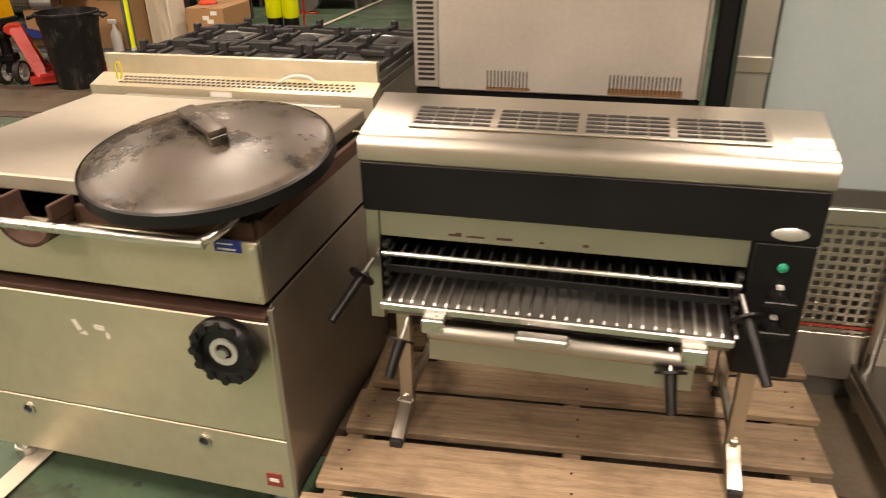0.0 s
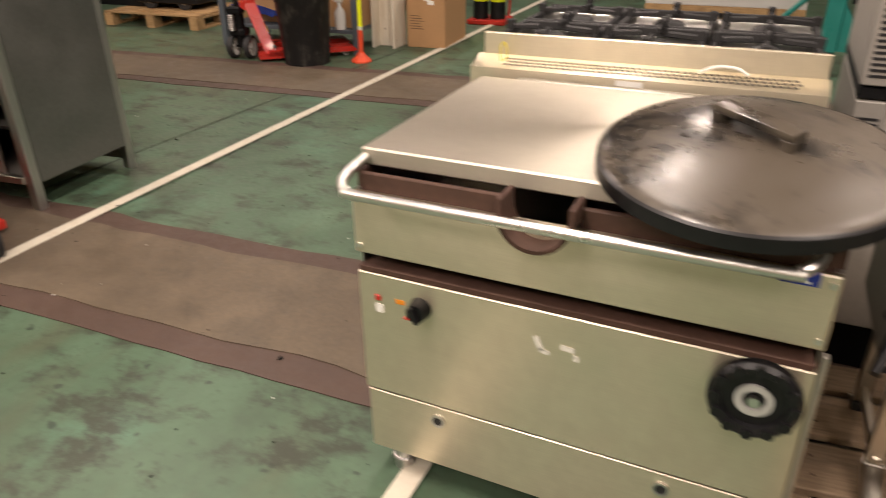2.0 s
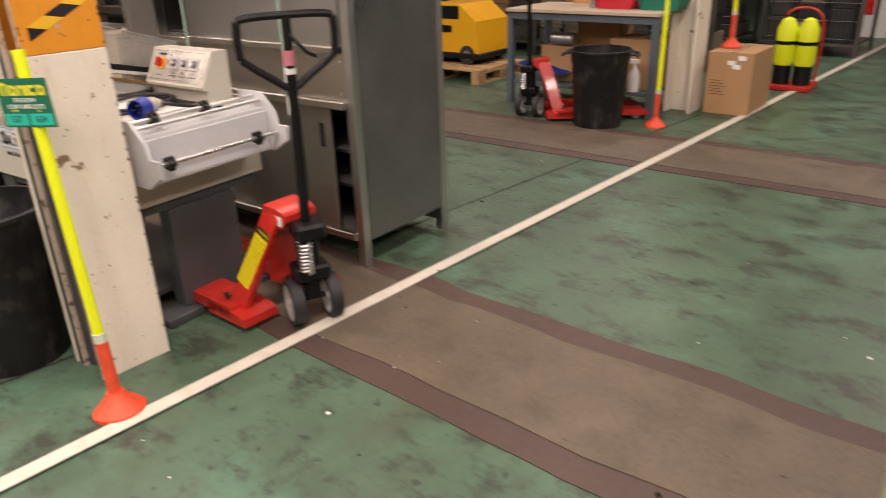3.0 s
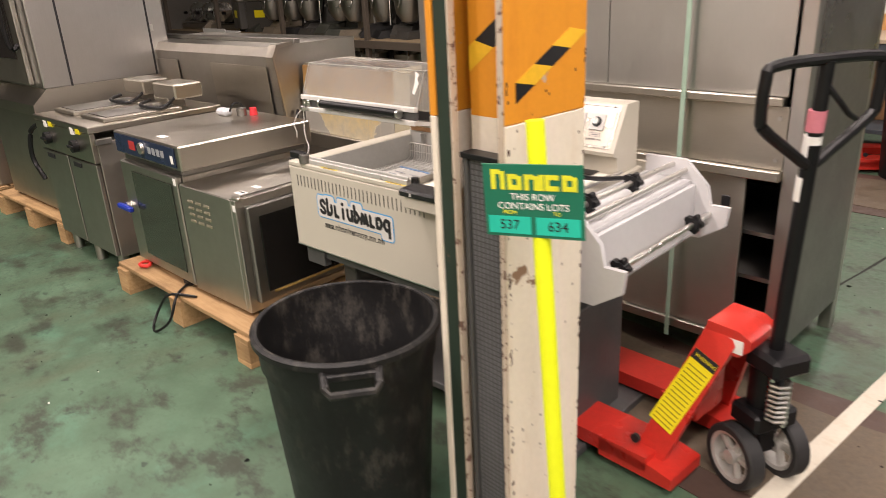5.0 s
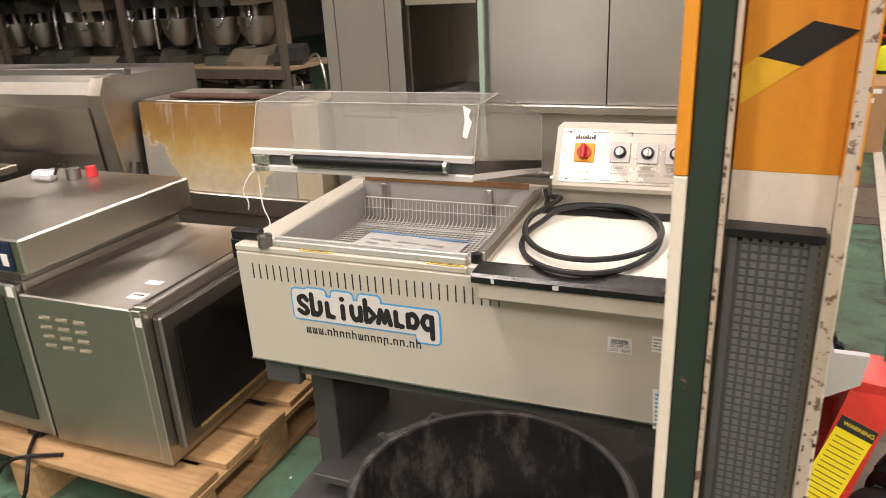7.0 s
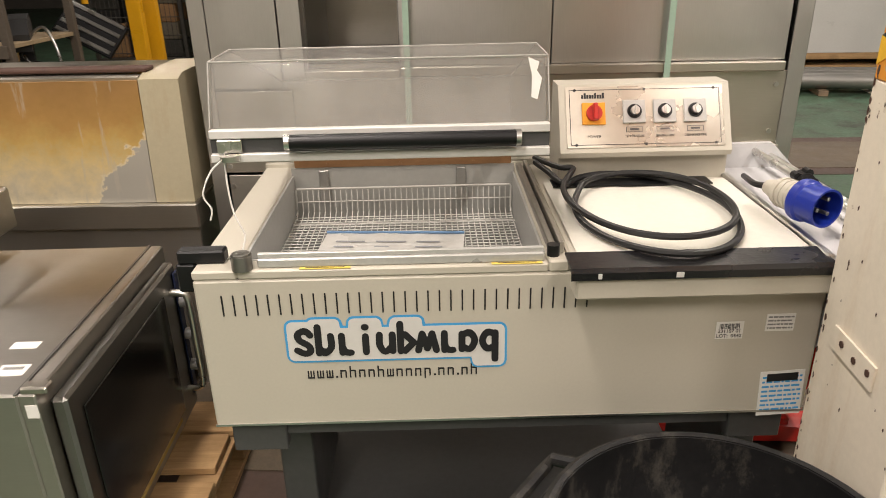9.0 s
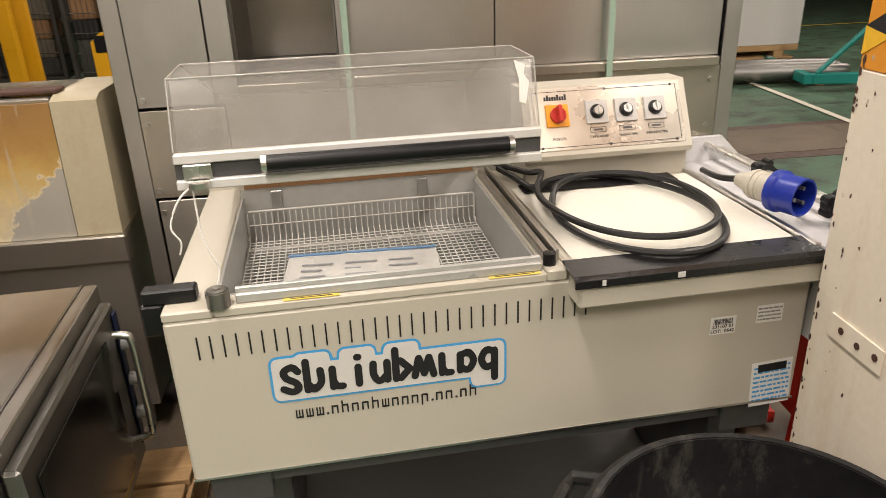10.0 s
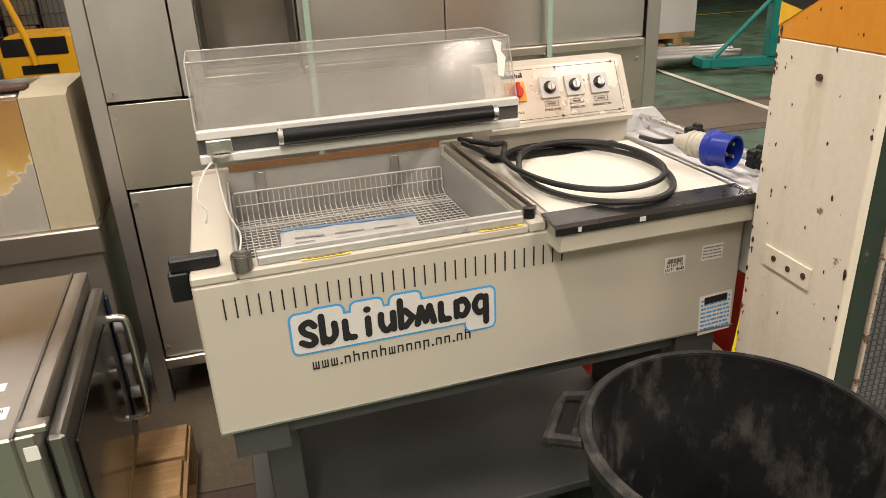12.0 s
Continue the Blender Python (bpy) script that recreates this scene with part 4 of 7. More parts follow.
# ---------- column, sign, bin ----------
def column(name, m, label, simple=False):
    t = thing(name, label, "column", m, "steel columns")
    H0, H1, X, Y, ft = 1.11, 5.15, 0.22, 0.25, 0.018
    def paint_pair(pname, x0, x1, y0, y1, lo=COL_WHITE, hi=ORANGE):
        part(pname, bx(x0, x1, y0, y1, 0, H0, 0.002), lo, t, "chipped cream paint")
        part(pname, bx(x0, x1, y0, y1, H0 + 0.0005, H1 if not simple else 5.15, 0.002), hi, t, "orange warning paint")
    hi = COL_WHITE if simple else ORANGE
    paint_pair("flange", 0, ft, 0, Y, hi=hi)
    paint_pair("flange", X - ft, X, 0, Y, hi=hi)
    paint_pair("web", ft, X - ft, 0.12, 0.135, hi=hi)
    if simple:
        return t
    part("green_edge_strip", bx(0.02, 0.062, 0.004, 0.018, 0, H1, 0.002), COL_GREEN, t, "dark green edging strip")
    part("rusty_lip", bx(0.0635, 0.07, 0.0, 0.018, 0, H1, 0.001), RUST_EDGE, t, "flaking rusty lip")
    part("rusty_lip", bx(X - ft, X - 0.003, -0.003, -0.0005, 0, H1, 0.0005), RUST_EDGE, t)
    part("facing", bx(0.071, X - ft - 0.001, 0.055, 0.06, 0, H0), COL_WHITE, t)
    part("facing", bx(0.071, X - ft - 0.001, 0.055, 0.06, H0 + 0.0005, H1), ORANGE, t)
    mesh = part("mesh_guard", bx(0.076, X - ft - 0.012, 0.028, 0.05, 0.0, 1.02, 0.002), GREY_COAT, t, "dark perforated guard")
    part("guard_frame", bx(0.076, 0.088, 0.02, 0.0278, 0, 1.025, 0.001), GREY_COAT, t)
    part("guard_frame", bx(X - ft - 0.024, X - ft - 0.012, 0.02, 0.0278, 0, 1.025, 0.001), GREY_COAT, t)
    part("guard_cap", bx(0.072, X - ft - 0.006, 0.015, 0.0545, 1.026, 1.038, 0.001), BLACK, t)
    bm = N()
    for j in range(82):
        z = 0.02 + j * 0.0123
        for i in range(8):
            x = 0.094 + i * 0.0128
            box(bm, x, x + 0.0082, 0.0262, 0.0278, z, z + 0.0082)
    tagged(part("guard_perforation", bm, paint("grey_perforation", (0.16, 0.16, 0.165), 0.5, 0.3), t), kind="stuff")
    # diagonal barrier tape in yellow and black lengths
    def tape_run(axis, k0, k1, a0, a1, z0, rise, wide, first, length, flip=False):
        """A band of alternating lengths whose ends are cut level."""
        cut = wide / rise * 0.75
        n = max(2, math.ceil((a1 - a0) / length))
        for i in range(n):
            p, q = a0 + length * i, min(a0 + length * (i + 1), a1)
            if q - p < 0.004:
                continue
            lo, hi = max(p - cut, a0), max(q - cut, a0)
            pts = [(p, z0 + rise * (p - a0)), (q, z0 + rise * (q - a0)), (hi, z0 + rise * (hi - a0) + wide), (lo, z0 + rise * (lo - a0) + wide)]
            if flip:
                pts = [(a0 + a1 - u, v) for u, v in pts]
            part("hazard_tape", prism(N(), pts, axis, k0, k1), INK if (i + first) % 2 else STRIPE_Y, t)
    for z0 in (1.15, 1.75):
        tape_run("x", X + 0.0002, X + 0.0012, 0.03, Y, z0, 0.54, 0.04, 1, 0.055)
        tape_run("x", -0.0012, -0.0002, 0.0, Y, z0 - 0.02, 0.54, 0.04, 0, 0.055, True)
        tape_run("y", 0.0538, 0.0548, 0.071, X - ft - 0.001, z0 + 0.05, 0.72, 0.05, 0, 0.07)
    bm = N()
    for (y, z) in ((0.13, 1.06), (0.09, 0.722), (0.17, 0.722), (0.13, 0.718)):
        rod(bm, (-0.0055, y, z), (-0.001, y, z), 0.006, 8)
    part("bolt_hole", bm, RUST, t)
    rnd = random.Random(17)
    bm = N()
    def flake(p, u, v, size):
        k = rnd.randint(5, 7)
        bm.faces.new([bm.verts.new(p + size * rnd.uniform(0.5, 1.2) * (math.cos(q * math.tau / k) * u * rnd.uniform(0.6, 1) + math.sin(q * math.tau / k) * v * 1.5)) for q in range(k)])
    U, V, E = Vector((0, 1, 0)), Vector((0, 0, 1)), Vector((1, 0, 0))
    for i in range(320):
        z, s = rnd.uniform(0.02, 1.25), rnd.uniform(0.0015, 0.006)
        side = rnd.randint(0, 3)
        if side == 0:
            flake(Vector((X + 0.0006, rnd.choice((0.004, 0.008, Y - 0.004)), z)), U, V, s)
        elif side == 1:
            flake(Vector((-0.0006, rnd.choice((0.004, Y - 0.004, Y - 0.01)), z)), U, V, s)
        elif side == 2:
            flake(Vector((rnd.choice((X - 0.003, X - ft + 0.002, 0.066)), -0.0036, z)), E, V, s * 0.6)
        else:
            flake(Vector((rnd.choice((X + 0.0006, -0.0006)), rnd.uniform(0.02, Y - 0.02), z)), U, V, s * 0.7)
    tagged(part("paint_chip", bm, RUST, t, "dark chips in the paint"), kind="stuff")
    part("base_bracket", bx(-0.004, -0.0002, 0.075, 0.2, 0.7, 0.74, 0.0005), COL_WHITE, t)
    return t


column("column", pose(-4.165, 1.02, 0, 0, 0, 3), "steel column, orange above chipped cream paint, hazard stripes")


def sign_post(m, sign=True):
    t = thing("sign_post", "fluorescent yellow marker post on orange rubber base", "sign post", m, "marker posts")
    part("base", lathe(N(), [(0.001, 0.0), (0.083, 0.0), (0.083, 0.012), (0.06, 0.035), (0.034, 0.06), (0.028, 0.075), (0.001, 0.075)], 32), FLUO_ORANGE, t, "scuffed orange rubber base")
    part("lower_tube", rod(N(), (0, 0, 0.075), (0, 0, 0.26), 0.02, 20), FLUO_ORANGE, t, "orange tube")
    part("upper_tube", rod(N(), (0, 0, 0.26), (0, 0, 1.15), 0.017, 20), LIME, t, "fluorescent yellow tube")
    part("tube_band", rod(N(), (0, 0, 0.255), (0, 0, 0.285), 0.0205, 20), paint("silver_band", (0.6, 0.62, 0.5), 0.4), t)
    return t


sign_post(pose(-3.73, 0.984, 0, 0, -4.6, 0))
S = pose(-3.809, 0.964, 1.005, 90, -3, 23.5)
t = thing("row_sign", "green row sign with teal lot cards on marker post", "sign", S)
part("board", bx(-0.094, 0.094, -0.068, 0.068, -0.004, 0, 0.0005), SIGN_GREEN, t, "green sign board")
SIGN_MARK = paint("sign_yellow", (0.75, 0.75, 0.02), 0.4)
x = -0.078
for i in range(5):
    bm = N()
    w = 0.03
    zt = 0.058 if i == 0 else 0.05
    box(bm, x, x + 0.009, 0.021, zt, 0.0002, 0.0008)
    if i != 3:
        box(bm, x + 0.018, x + 0.027, 0.021, zt - 0.003, 0.0002, 0.0008)
    box(bm, x + 0.009, x + (0.018 if i != 3 else 0.026), zt - 0.009, zt, 0.0002, 0.0008)
    if i in (3, 4, 1):
        box(bm, x + 0.009, x + (0.018 if i != 3 else 0.026), 0.021, 0.030, 0.0002, 0.0008)
    if i == 2:
        box(bm, x + 0.0272, x + 0.036, 0.021, 0.05, 0.0002, 0.0008)
        x += 0.006
    x += w + 0.002
    part("sign_mark", bm, SIGN_MARK, t, "yellow block mark")
words("sign_text", "THIS ROW\nCONTAINS LOTS", 0.0175, PAPER, t, pose(0, -0.001, 0.0006))
SY = paint("small_yellow_text", (0.75, 0.75, 0.02), 0.4)
words("sign_text", "FROM", 0.010, SY, t, pose(-0.045, -0.0215, 0.0006))
words("sign_text", "TO", 0.010, SY, t, pose(0.045, -0.0215, 0.0006))
for sx, txt in ((-0.046, "537"), (0.046, "634")):
    c = part("lot_card", bx(sx - 0.041, sx + 0.041, -0.062, -0.029, 0.0002, 0.0012), SIGN_TEAL, t, "teal card with handwritten number")
    words("card_number", txt, 0.026, INK, c, pose(sx, -0.0455, 0.0015))


def dustbin(m, label, group):
    t = thing("dustbin", label, "bin", m, group)
    R, r, h = 0.229, 0.185, 0.585
    part("body", lathe(N(), [(0.001, 0.0), (r, 0.0), (R * 0.95, h * 0.83), (R * 0.985, h * 0.85), (R, h), (R - 0.006, h), (R * 0.955, h * 0.85), (R * 0.92, h * 0.82), (r - 0.006, 0.008), (0.001, 0.008)], 56), BIN_BLACK, t, "scuffed black plastic tub")
    part("rim", lathe(N(), [(R - 0.004, h - 0.016), (R + 0.012, h - 0.016), (R + 0.012, h - 0.002), (R + 0.004, h + 0.004), (R - 0.004, h + 0.002)], 56), BIN_BLACK, t, "rolled rim")
    for s in (0, 180):
        bm = N()
        tube(bm, [(R - 0.002, -0.064, h - 0.022), (R + 0.05, -0.06, h - 0.03), (R + 0.058, -0.05, h - 0.045), (R + 0.058, 0.05, h - 0.045), (R + 0.05, 0.06, h - 0.03), (R - 0.002, 0.064, h - 0.022)], 0.0105, 8)
        box(bm, R - 0.004, R + 0.02, -0.066, 0.066, h - 0.034, h - 0.017, 0.003)
        part("handle", bm, BIN_BLACK, t, "moulded grab handle", pose(0, 0, 0, 0, 0, s))
    return t


dustbin(pose(-4.4, 0.898, 0, 0, 0, 150), "open empty black plastic dustbin beside the column", "dustbins")


# ---------- tilting pan ----------
def tilting_pan():
    t = thing("bratt_pan", "stainless tilting bratt pan with steel lid and hand wheel", "cooking pan", pose(-1.715, 1.46, 0))
    W, D = 0.9, 0.70
    part("front_panel", bx(0, W, 0, 0.02, 0.272, 0.585, 0.003), STEEL_WARM, t, "brushed front panel with glue marks")
    part("kick_panel", bx(0.005, W + 0.005, 0.003, 0.02, 0.092, 0.267, 0.002), STEEL_WARM, t)
    part("side_panel", bx(W - 0.004, W, 0.0205, D, 0.095, 0.62, 0.001), STEEL_DULL, t)
    part("side_panel", bx(0, 0.004, 0.0205, D, 0.095, 0.62, 0.001), STEEL_DULL, t)
    part("back_panel", bx(0.005, W - 0.005, D - 0.01, D, 0.095, 0.62), STEEL_DULL, t)
    part("base_deck", bx(0.005, W - 0.005, 0.021, D - 0.011, 0.1, 0.12), STEEL_DULL, t)
    part("upper_deck", bx(0.005, W - 0.005, 0.0, D - 0.011, 0.5855, 0.6, 0.002), RUST, t, "stained brown top of the base")
    part("edge_post", bx(W + 0.0005, W + 0.012, 0.0, 0.016, 0.095, 0.62, 0.002), STEEL_DULL, t)
    pan = part("pan_front", bx(0, W, -0.004, 0.012, 0.632, 0.772, 0.003), STEEL_WARM, t, "brushed steel pan front")
    part("pan_side", bx(0, 0.012, 0.0122, D - 0.02, 0.632, 0.772), STEEL_DULL, t)
    part("pan_side", bx(W - 0.012, W, 0.0122, D - 0.02, 0.632, 0.772), STEEL_DULL, t)
    part("pan_back", bx(0.012, W - 0.012, D - 0.032, D - 0.02, 0.632, 0.79), STEEL_DULL, t)
    part("pan_bottom", bx(0.012, W - 0.012, 0.0122, D - 0.033, 0.632, 0.645), STEEL_DULL, t)
    bm = N()
    for a, b in ((0.012, 0.335), (0.475, W - 0.012)):
        box(bm, a, b, 0.012, 0.026, 0.765, 0.808, 0.002)
    box(bm, 0.0, 0.012, 0.026, D - 0.03, 0.7725, 0.808)
    box(bm, W - 0.012, W, 0.026, D - 0.03, 0.7725, 0.808)
    part("pan_rim", bm, RUST, pan, "brown rusted pan rim")
    bm = N()
    turns = [math.pi * i / 14 for i in range(15)]
    curl = [(0.405 - r * math.cos(a), 0.80 - r * math.sin(a) * 0.95) for r, row in ((0.062, turns), (0.07, turns[::-1])) for a in row]
    prism(bm, curl, "y", -0.055, 0.02)
    box(bm, 0.333, 0.343, -0.05, 0.02, 0.795, 0.83, 0.002)
    box(bm, 0.467, 0.477, -0.05, 0.02, 0.795, 0.83, 0.002)
    part("pouring_lip", bm, RUST, pan, "rusted half-round pouring lip")
    lid = part("lid", bx(0.0, W - 0.03, 0.045, D - 0.01, 0.812, 0.85, 0.004), SATIN, t, "flat steel lid")
    part("lid_hinge", bx(0.1, W - 0.1, D - 0.009, D + 0.02, 0.80, 0.85, 0.004), STEEL_DULL, t)
    part("lid_gasket", bx(0.02, W - 0.045, 0.06, D - 0.034, 0.8085, 0.8118), RUST, t)
    pts = [(0.012, 0.05, 0.83), (0.008, 0.0, 0.822), (0.012, -0.05, 0.81), (0.04, -0.075, 0.802), (0.1, -0.08, 0.80), (0.77, -0.08, 0.80), (0.83, -0.075, 0.804), (0.855, -0.05, 0.815), (0.862, 0.0, 0.822)]
    part("handle_rail", tube(N(), smooth_path(pts, 5), 0.0105, 12), CHROME, t, "bent steel tube handle")
    wh = part("hand_wheel", lathe(N(), [(0.052, -0.012), (0.072, -0.014), (0.078, -0.004), (0.078, 0.012), (0.07, 0.02), (0.055, 0.016)], 40), BLACK, t, "black plastic hand wheel", pose(0.812, -0.032, 0.53, 90))
    lobe = mesh_of("grip_lobe", rod(N(), (0, 0, 0.012), (0, 0, 0.024), 0.010, 10), BLACK)
    for k in range(12):
        a = k * math.tau / 12
        part("grip_lobe", lobe, None, wh, at=pose(0.066 * math.cos(a), 0.066 * math.sin(a), 0))
    part("wheel_disc", lathe(N(), [(0.001, -0.01), (0.054, -0.01), (0.054, 0.006), (0.001, 0.006)], 32), BLACK, wh)
    part("wheel_hub", lathe(N(), [(0.018, 0.0065), (0.032, 0.0065), (0.032, 0.012), (0.02, 0.012)], 28), paint("pale_hub", (0.5, 0.5, 0.48), 0.35, 0.3), wh, "pale metal hub ring")
    part("wheel_nut", rod(N(), (0, 0, 0.008), (0, 0, 0.018), 0.011, 6), CHROME, wh)
    kn = part("knob", rod(N(), (0, 0, 0), (0, 0, 0.028), 0.026, 24, 0.021), BLACK, t, "black control knob", pose(0.15, -0.001, 0.525, 90))
    part("knob_grip", bx(-0.006, 0.006, -0.02, 0.02, 0.028, 0.04, 0.002), BLACK, kn, "", pose(0, 0, 0, 0, 0, 25))
    part("pointer", bx(-0.006, 0.006, -0.001, 0.001, 0, 0.01), paint("pointer_red", (0.5, 0.03, 0.02), 0.4), kn, "", pose(-0.02, -0.015, 0.02))
    part("indicator_lamp", bx(0.04, 0.054, -0.004, 0, 0.52, 0.535, 0.002), paint("lamp_red", (0.5, 0.03, 0.02), 0.3), t, "small red indicator")
    part("sticker", bx(0.04, 0.058, -0.001, 0, 0.49, 0.512), PAPER, t, "white scrap of label")
    part("amber_mark", bx(0.09, 0.112, -0.001, 0, 0.522, 0.533), paint("amber", (0.7, 0.25, 0.01), 0.4), t)
    blue = part("rating_label", bx(0.808, 0.868, -0.0055, -0.0042, 0.748, 0.775), BLUE, t, "small blue label")
    part("label_line", bx(0.815, 0.855, -0.0062, -0.0056, 0.752, 0.756), PAPER, blue)
    part("label_line", bx(0.815, 0.85, -0.0062, -0.0056, 0.764, 0.767), PAPER, blue)
    glue = paint("glue_residue", (0.75, 0.73, 0.66), 0.7)
    for (a, b, w, h, r) in ((0.412, 0.51, 0.012, 0.034, -25), (0.425, 0.493, 0.02, 0.01, 10), (0.472, 0.512, 0.028, 0.012, 5), (0.49, 0.494, 0.01, 0.014, 0)):
        part("glue_mark", bx(-w / 2, w / 2, -0.0008, 0, -h / 2, h / 2), glue, t, "torn white label residue", pose(a, -0.0004, b, 0, r, 0))
    for x in (0.185, 0.685):
        part("grommet", lathe(N(), [(0.012, -0.002), (0.017, -0.002), (0.017, 0.004), (0.012, 0.004)], 20), ALU, t, "eyelet in the kick panel", pose(x, 0.002, 0.228, 90))
        part("hole", rod(N(), (x, 0.0005, 0.228), (x, 0.0031, 0.228), 0.012, 16), INK, t)
    badge = part("maker_badge", bx(0.835, 0.875, 0.001, 0.0035, 0.125, 0.165, 0.0005), paint("badge_red", (0.24, 0.04, 0.03), 0.35), t, "small dark red maker badge")
    part("badge_mark", bx(0.843, 0.867, 0.0002, 0.0012, 0.14, 0.15), PAPER, badge)
    for x, y in ((0.06, 0.06), (W - 0.06, 0.06), (0.06, D - 0.08), (W - 0.06, D - 0.08)):
        f = rod(N(), (x, y, 0.0), (x, y, 0.1), 0.024, 18)
        rod(f, (x, y, 0.03), (x, y, 0.036), 0.03, 18)
        part("foot", f, ALU, t, "adjustable steel foot")
    for z in (0.65, 0.755):
        for x in (0.012, W - 0.012):
            part("rivet", rod(N(), (x, -0.008, z), (x, -0.003, z), 0.006, 10), CHROME, t)


tilting_pan()


def bin_lid():
    t = thing("domed_cover", "dusty black domed dustbin lid resting on steel lid", "bin lid", pose(-0.985, 1.61, 0.876, 0, 0, 0) @ pose(0, 0, 0, 8, 0, 0) @ pose(0, 0, 0, 0, 0, -36))
    prof = [(0.001, 0.07), (0.04, 0.0695), (0.08, 0.067), (0.12, 0.0615), (0.16, 0.054), (0.2, 0.0445), (0.235, 0.034), (0.25, 0.031), (0.258, 0.025), (0.262, 0.0), (0.257, 0.0), (0.253, 0.022), (0.22, 0.034), (0.12, 0.055), (0.001, 0.064)]
    m, tt, b, link = _nodes("dusty_black_lid")
    v = mapped(tt)
    dust = noisy(tt, v, 7, 7, 0.7)
    wipe = noisy(tt, mapped(tt, (1, 2.6, 1)), 9, 4, 0.6)
    link(mix(tt, ramp(tt, mix(tt, 0.5, dust, wipe), [(0.41, grey(0.08)), (0.53, grey(0.8))]), (0.007, 0.007, 0.0075), (0.095, 0.078, 0.058)), b.inputs["Base Color"])
    link(ramp(tt, dust, [(0.35, grey(0.2)), (0.65, grey(0.4))]), b.inputs["Roughness"])
    b.inputs["Specular IOR Level"].default_value = 0.6
    part("dome", lathe(N(), prof, 64), m, t, "dusty domed cover")
    part("rim", lathe(N(), [(0.2585, 0.0275), (0.2635, 0.024), (0.265, -0.001), (0.2625, -0.001), (0.261, 0.02)], 64), BLACK, t, "clean black rim")
    bm = N()
    box(bm, -0.085, 0.085, -0.02, 0.02, 0.084, 0.1, 0.006, None, 2)
    box(bm, -0.085, -0.06, -0.019, 0.019, 0.05, 0.088, 0.004)
    box(bm, 0.06, 0.085, -0.019, 0.019, 0.05, 0.088, 0.004)
    part("handle", bm, m, t, "moulded bar handle")


bin_lid()


# ---------- range cooker ----------
def range_cooker():
    t = thing("range_cooker", "stainless six-burner gas range seen from its back", "cooker", pose(-1.755, 2.2, 0, 0, 0, 1.5))
    W, D = 0.905, 0.78
    part("body", bx(0, W, 0.02, D, 0.12, 0.86, 0.003), STEEL_DULL, t, "stainless body")
    for x in (0.05, W - 0.05):
        for y in (0.08, D - 0.08):
            part("foot", rod(N(), (x, y, 0), (x, y, 0.12), 0.025, 14), ALU, t)
    part("flue_ledge", prism(N(), [(0.0, 0.80), (0.0, 0.862), (0.075, 0.885), (0.075, 0.80)], "x", -0.012, W + 0.004), STEEL_WARM, t, "sloping slotted flue ledge")
    n = pose(0, 0, 0)
    m = Matrix.Translation((0, 0.012, 0.8665)) @ pose(0, 0, 0, math.degrees(math.atan2(0.023, 0.075)))
    for j in range(3):
        bm = N()
        for i in range(46):
            x = 0.08 + i * 0.0166 + (0.008 if j % 2 else 0)
            box(bm, x, x + 0.011, 0.006 + j * 0.016, 0.014 + j * 0.016, 0.0, 0.0008)
        tagged(part("flue_slot", bm, INK, t, "row of dark flue slots", m), kind="stuff")
    part("splash_back", bx(0.0, W - 0.002, 0.0755, 0.09, 0.80, 0.945, 0.003), STEEL_WARM, t, "low steel upstand")
    part("hob_top", bx(0.0, W, 0.0905, D + 0.02, 0.862, 0.89, 0.004), STEEL_DARK, t, "greasy hob top")
    g = N()
    part("yellow_tie", tube(N(), smooth_path([(0.07, 0.03, 0.875), (0.065, 0.035, 0.91), (0.075, 0.04, 0.925), (0.085, 0.035, 0.9), (0.08, 0.03, 0.876)], 5), 0.003, 6), paint("tie_yellow", (0.6, 0.5, 0.02), 0.5), t)
    part("white_tie", tube(N(), smooth_path([(0.6, 0.05, 0.882), (0.64, 0.06, 0.898), (0.69, 0.055, 0.899), (0.72, 0.05, 0.884)], 5), 0.004, 6), PAPER, t)
    part("tag", bx(0.40, 0.47, -0.001, 0.0005, 0.842, 0.856), PAPER, t)
    for i in range(3):
        for j in range(2):
            cx, cy = 0.15 + i * 0.3, 0.26 + j * 0.34
            part("burner", lathe(N(), [(0.001, 0.89), (0.05, 0.89), (0.05, 0.905), (0.035, 0.915), (0.001, 0.915)], 24, (cx, cy)), CAST, t, "cast burner")
            bm = N()
            for (a0, a1, b0, b1) in ((-0.14, 0.14, -0.16, -0.145), (-0.14, 0.14, 0.145, 0.16), (-0.14, -0.125, -0.1445, 0.1445), (0.125, 0.14, -0.1445, 0.1445)):
                box(bm, cx + a0, cx + a1, cy + b0, cy + b1, 0.9, 0.925, 0.003)
            for k in range(4):
                a = k * math.pi / 2
                p0 = Vector((cx + 0.04 * math.cos(a), cy + 0.04 * math.sin(a), 0.935))
                p1 = Vector((cx + 0.13 * math.cos(a), cy + (0.15 if k % 2 else 0.13) * math.sin(a), 0.93))
                rod(bm, p0, p1, 0.009, 6)
                box(bm, -0.012, 0.012, -0.012, 0.012, -0.02, 0.022, 0.003, Matrix.Translation(p1))
            part("pan_support", bm, CAST, t, "black cast iron pan support")
    part("front_rail", rod(N(), (0.02, D + 0.05, 0.88), (W - 0.02, D + 0.05, 0.88), 0.012, 12), CHROME, t)
    return t


range_cooker()


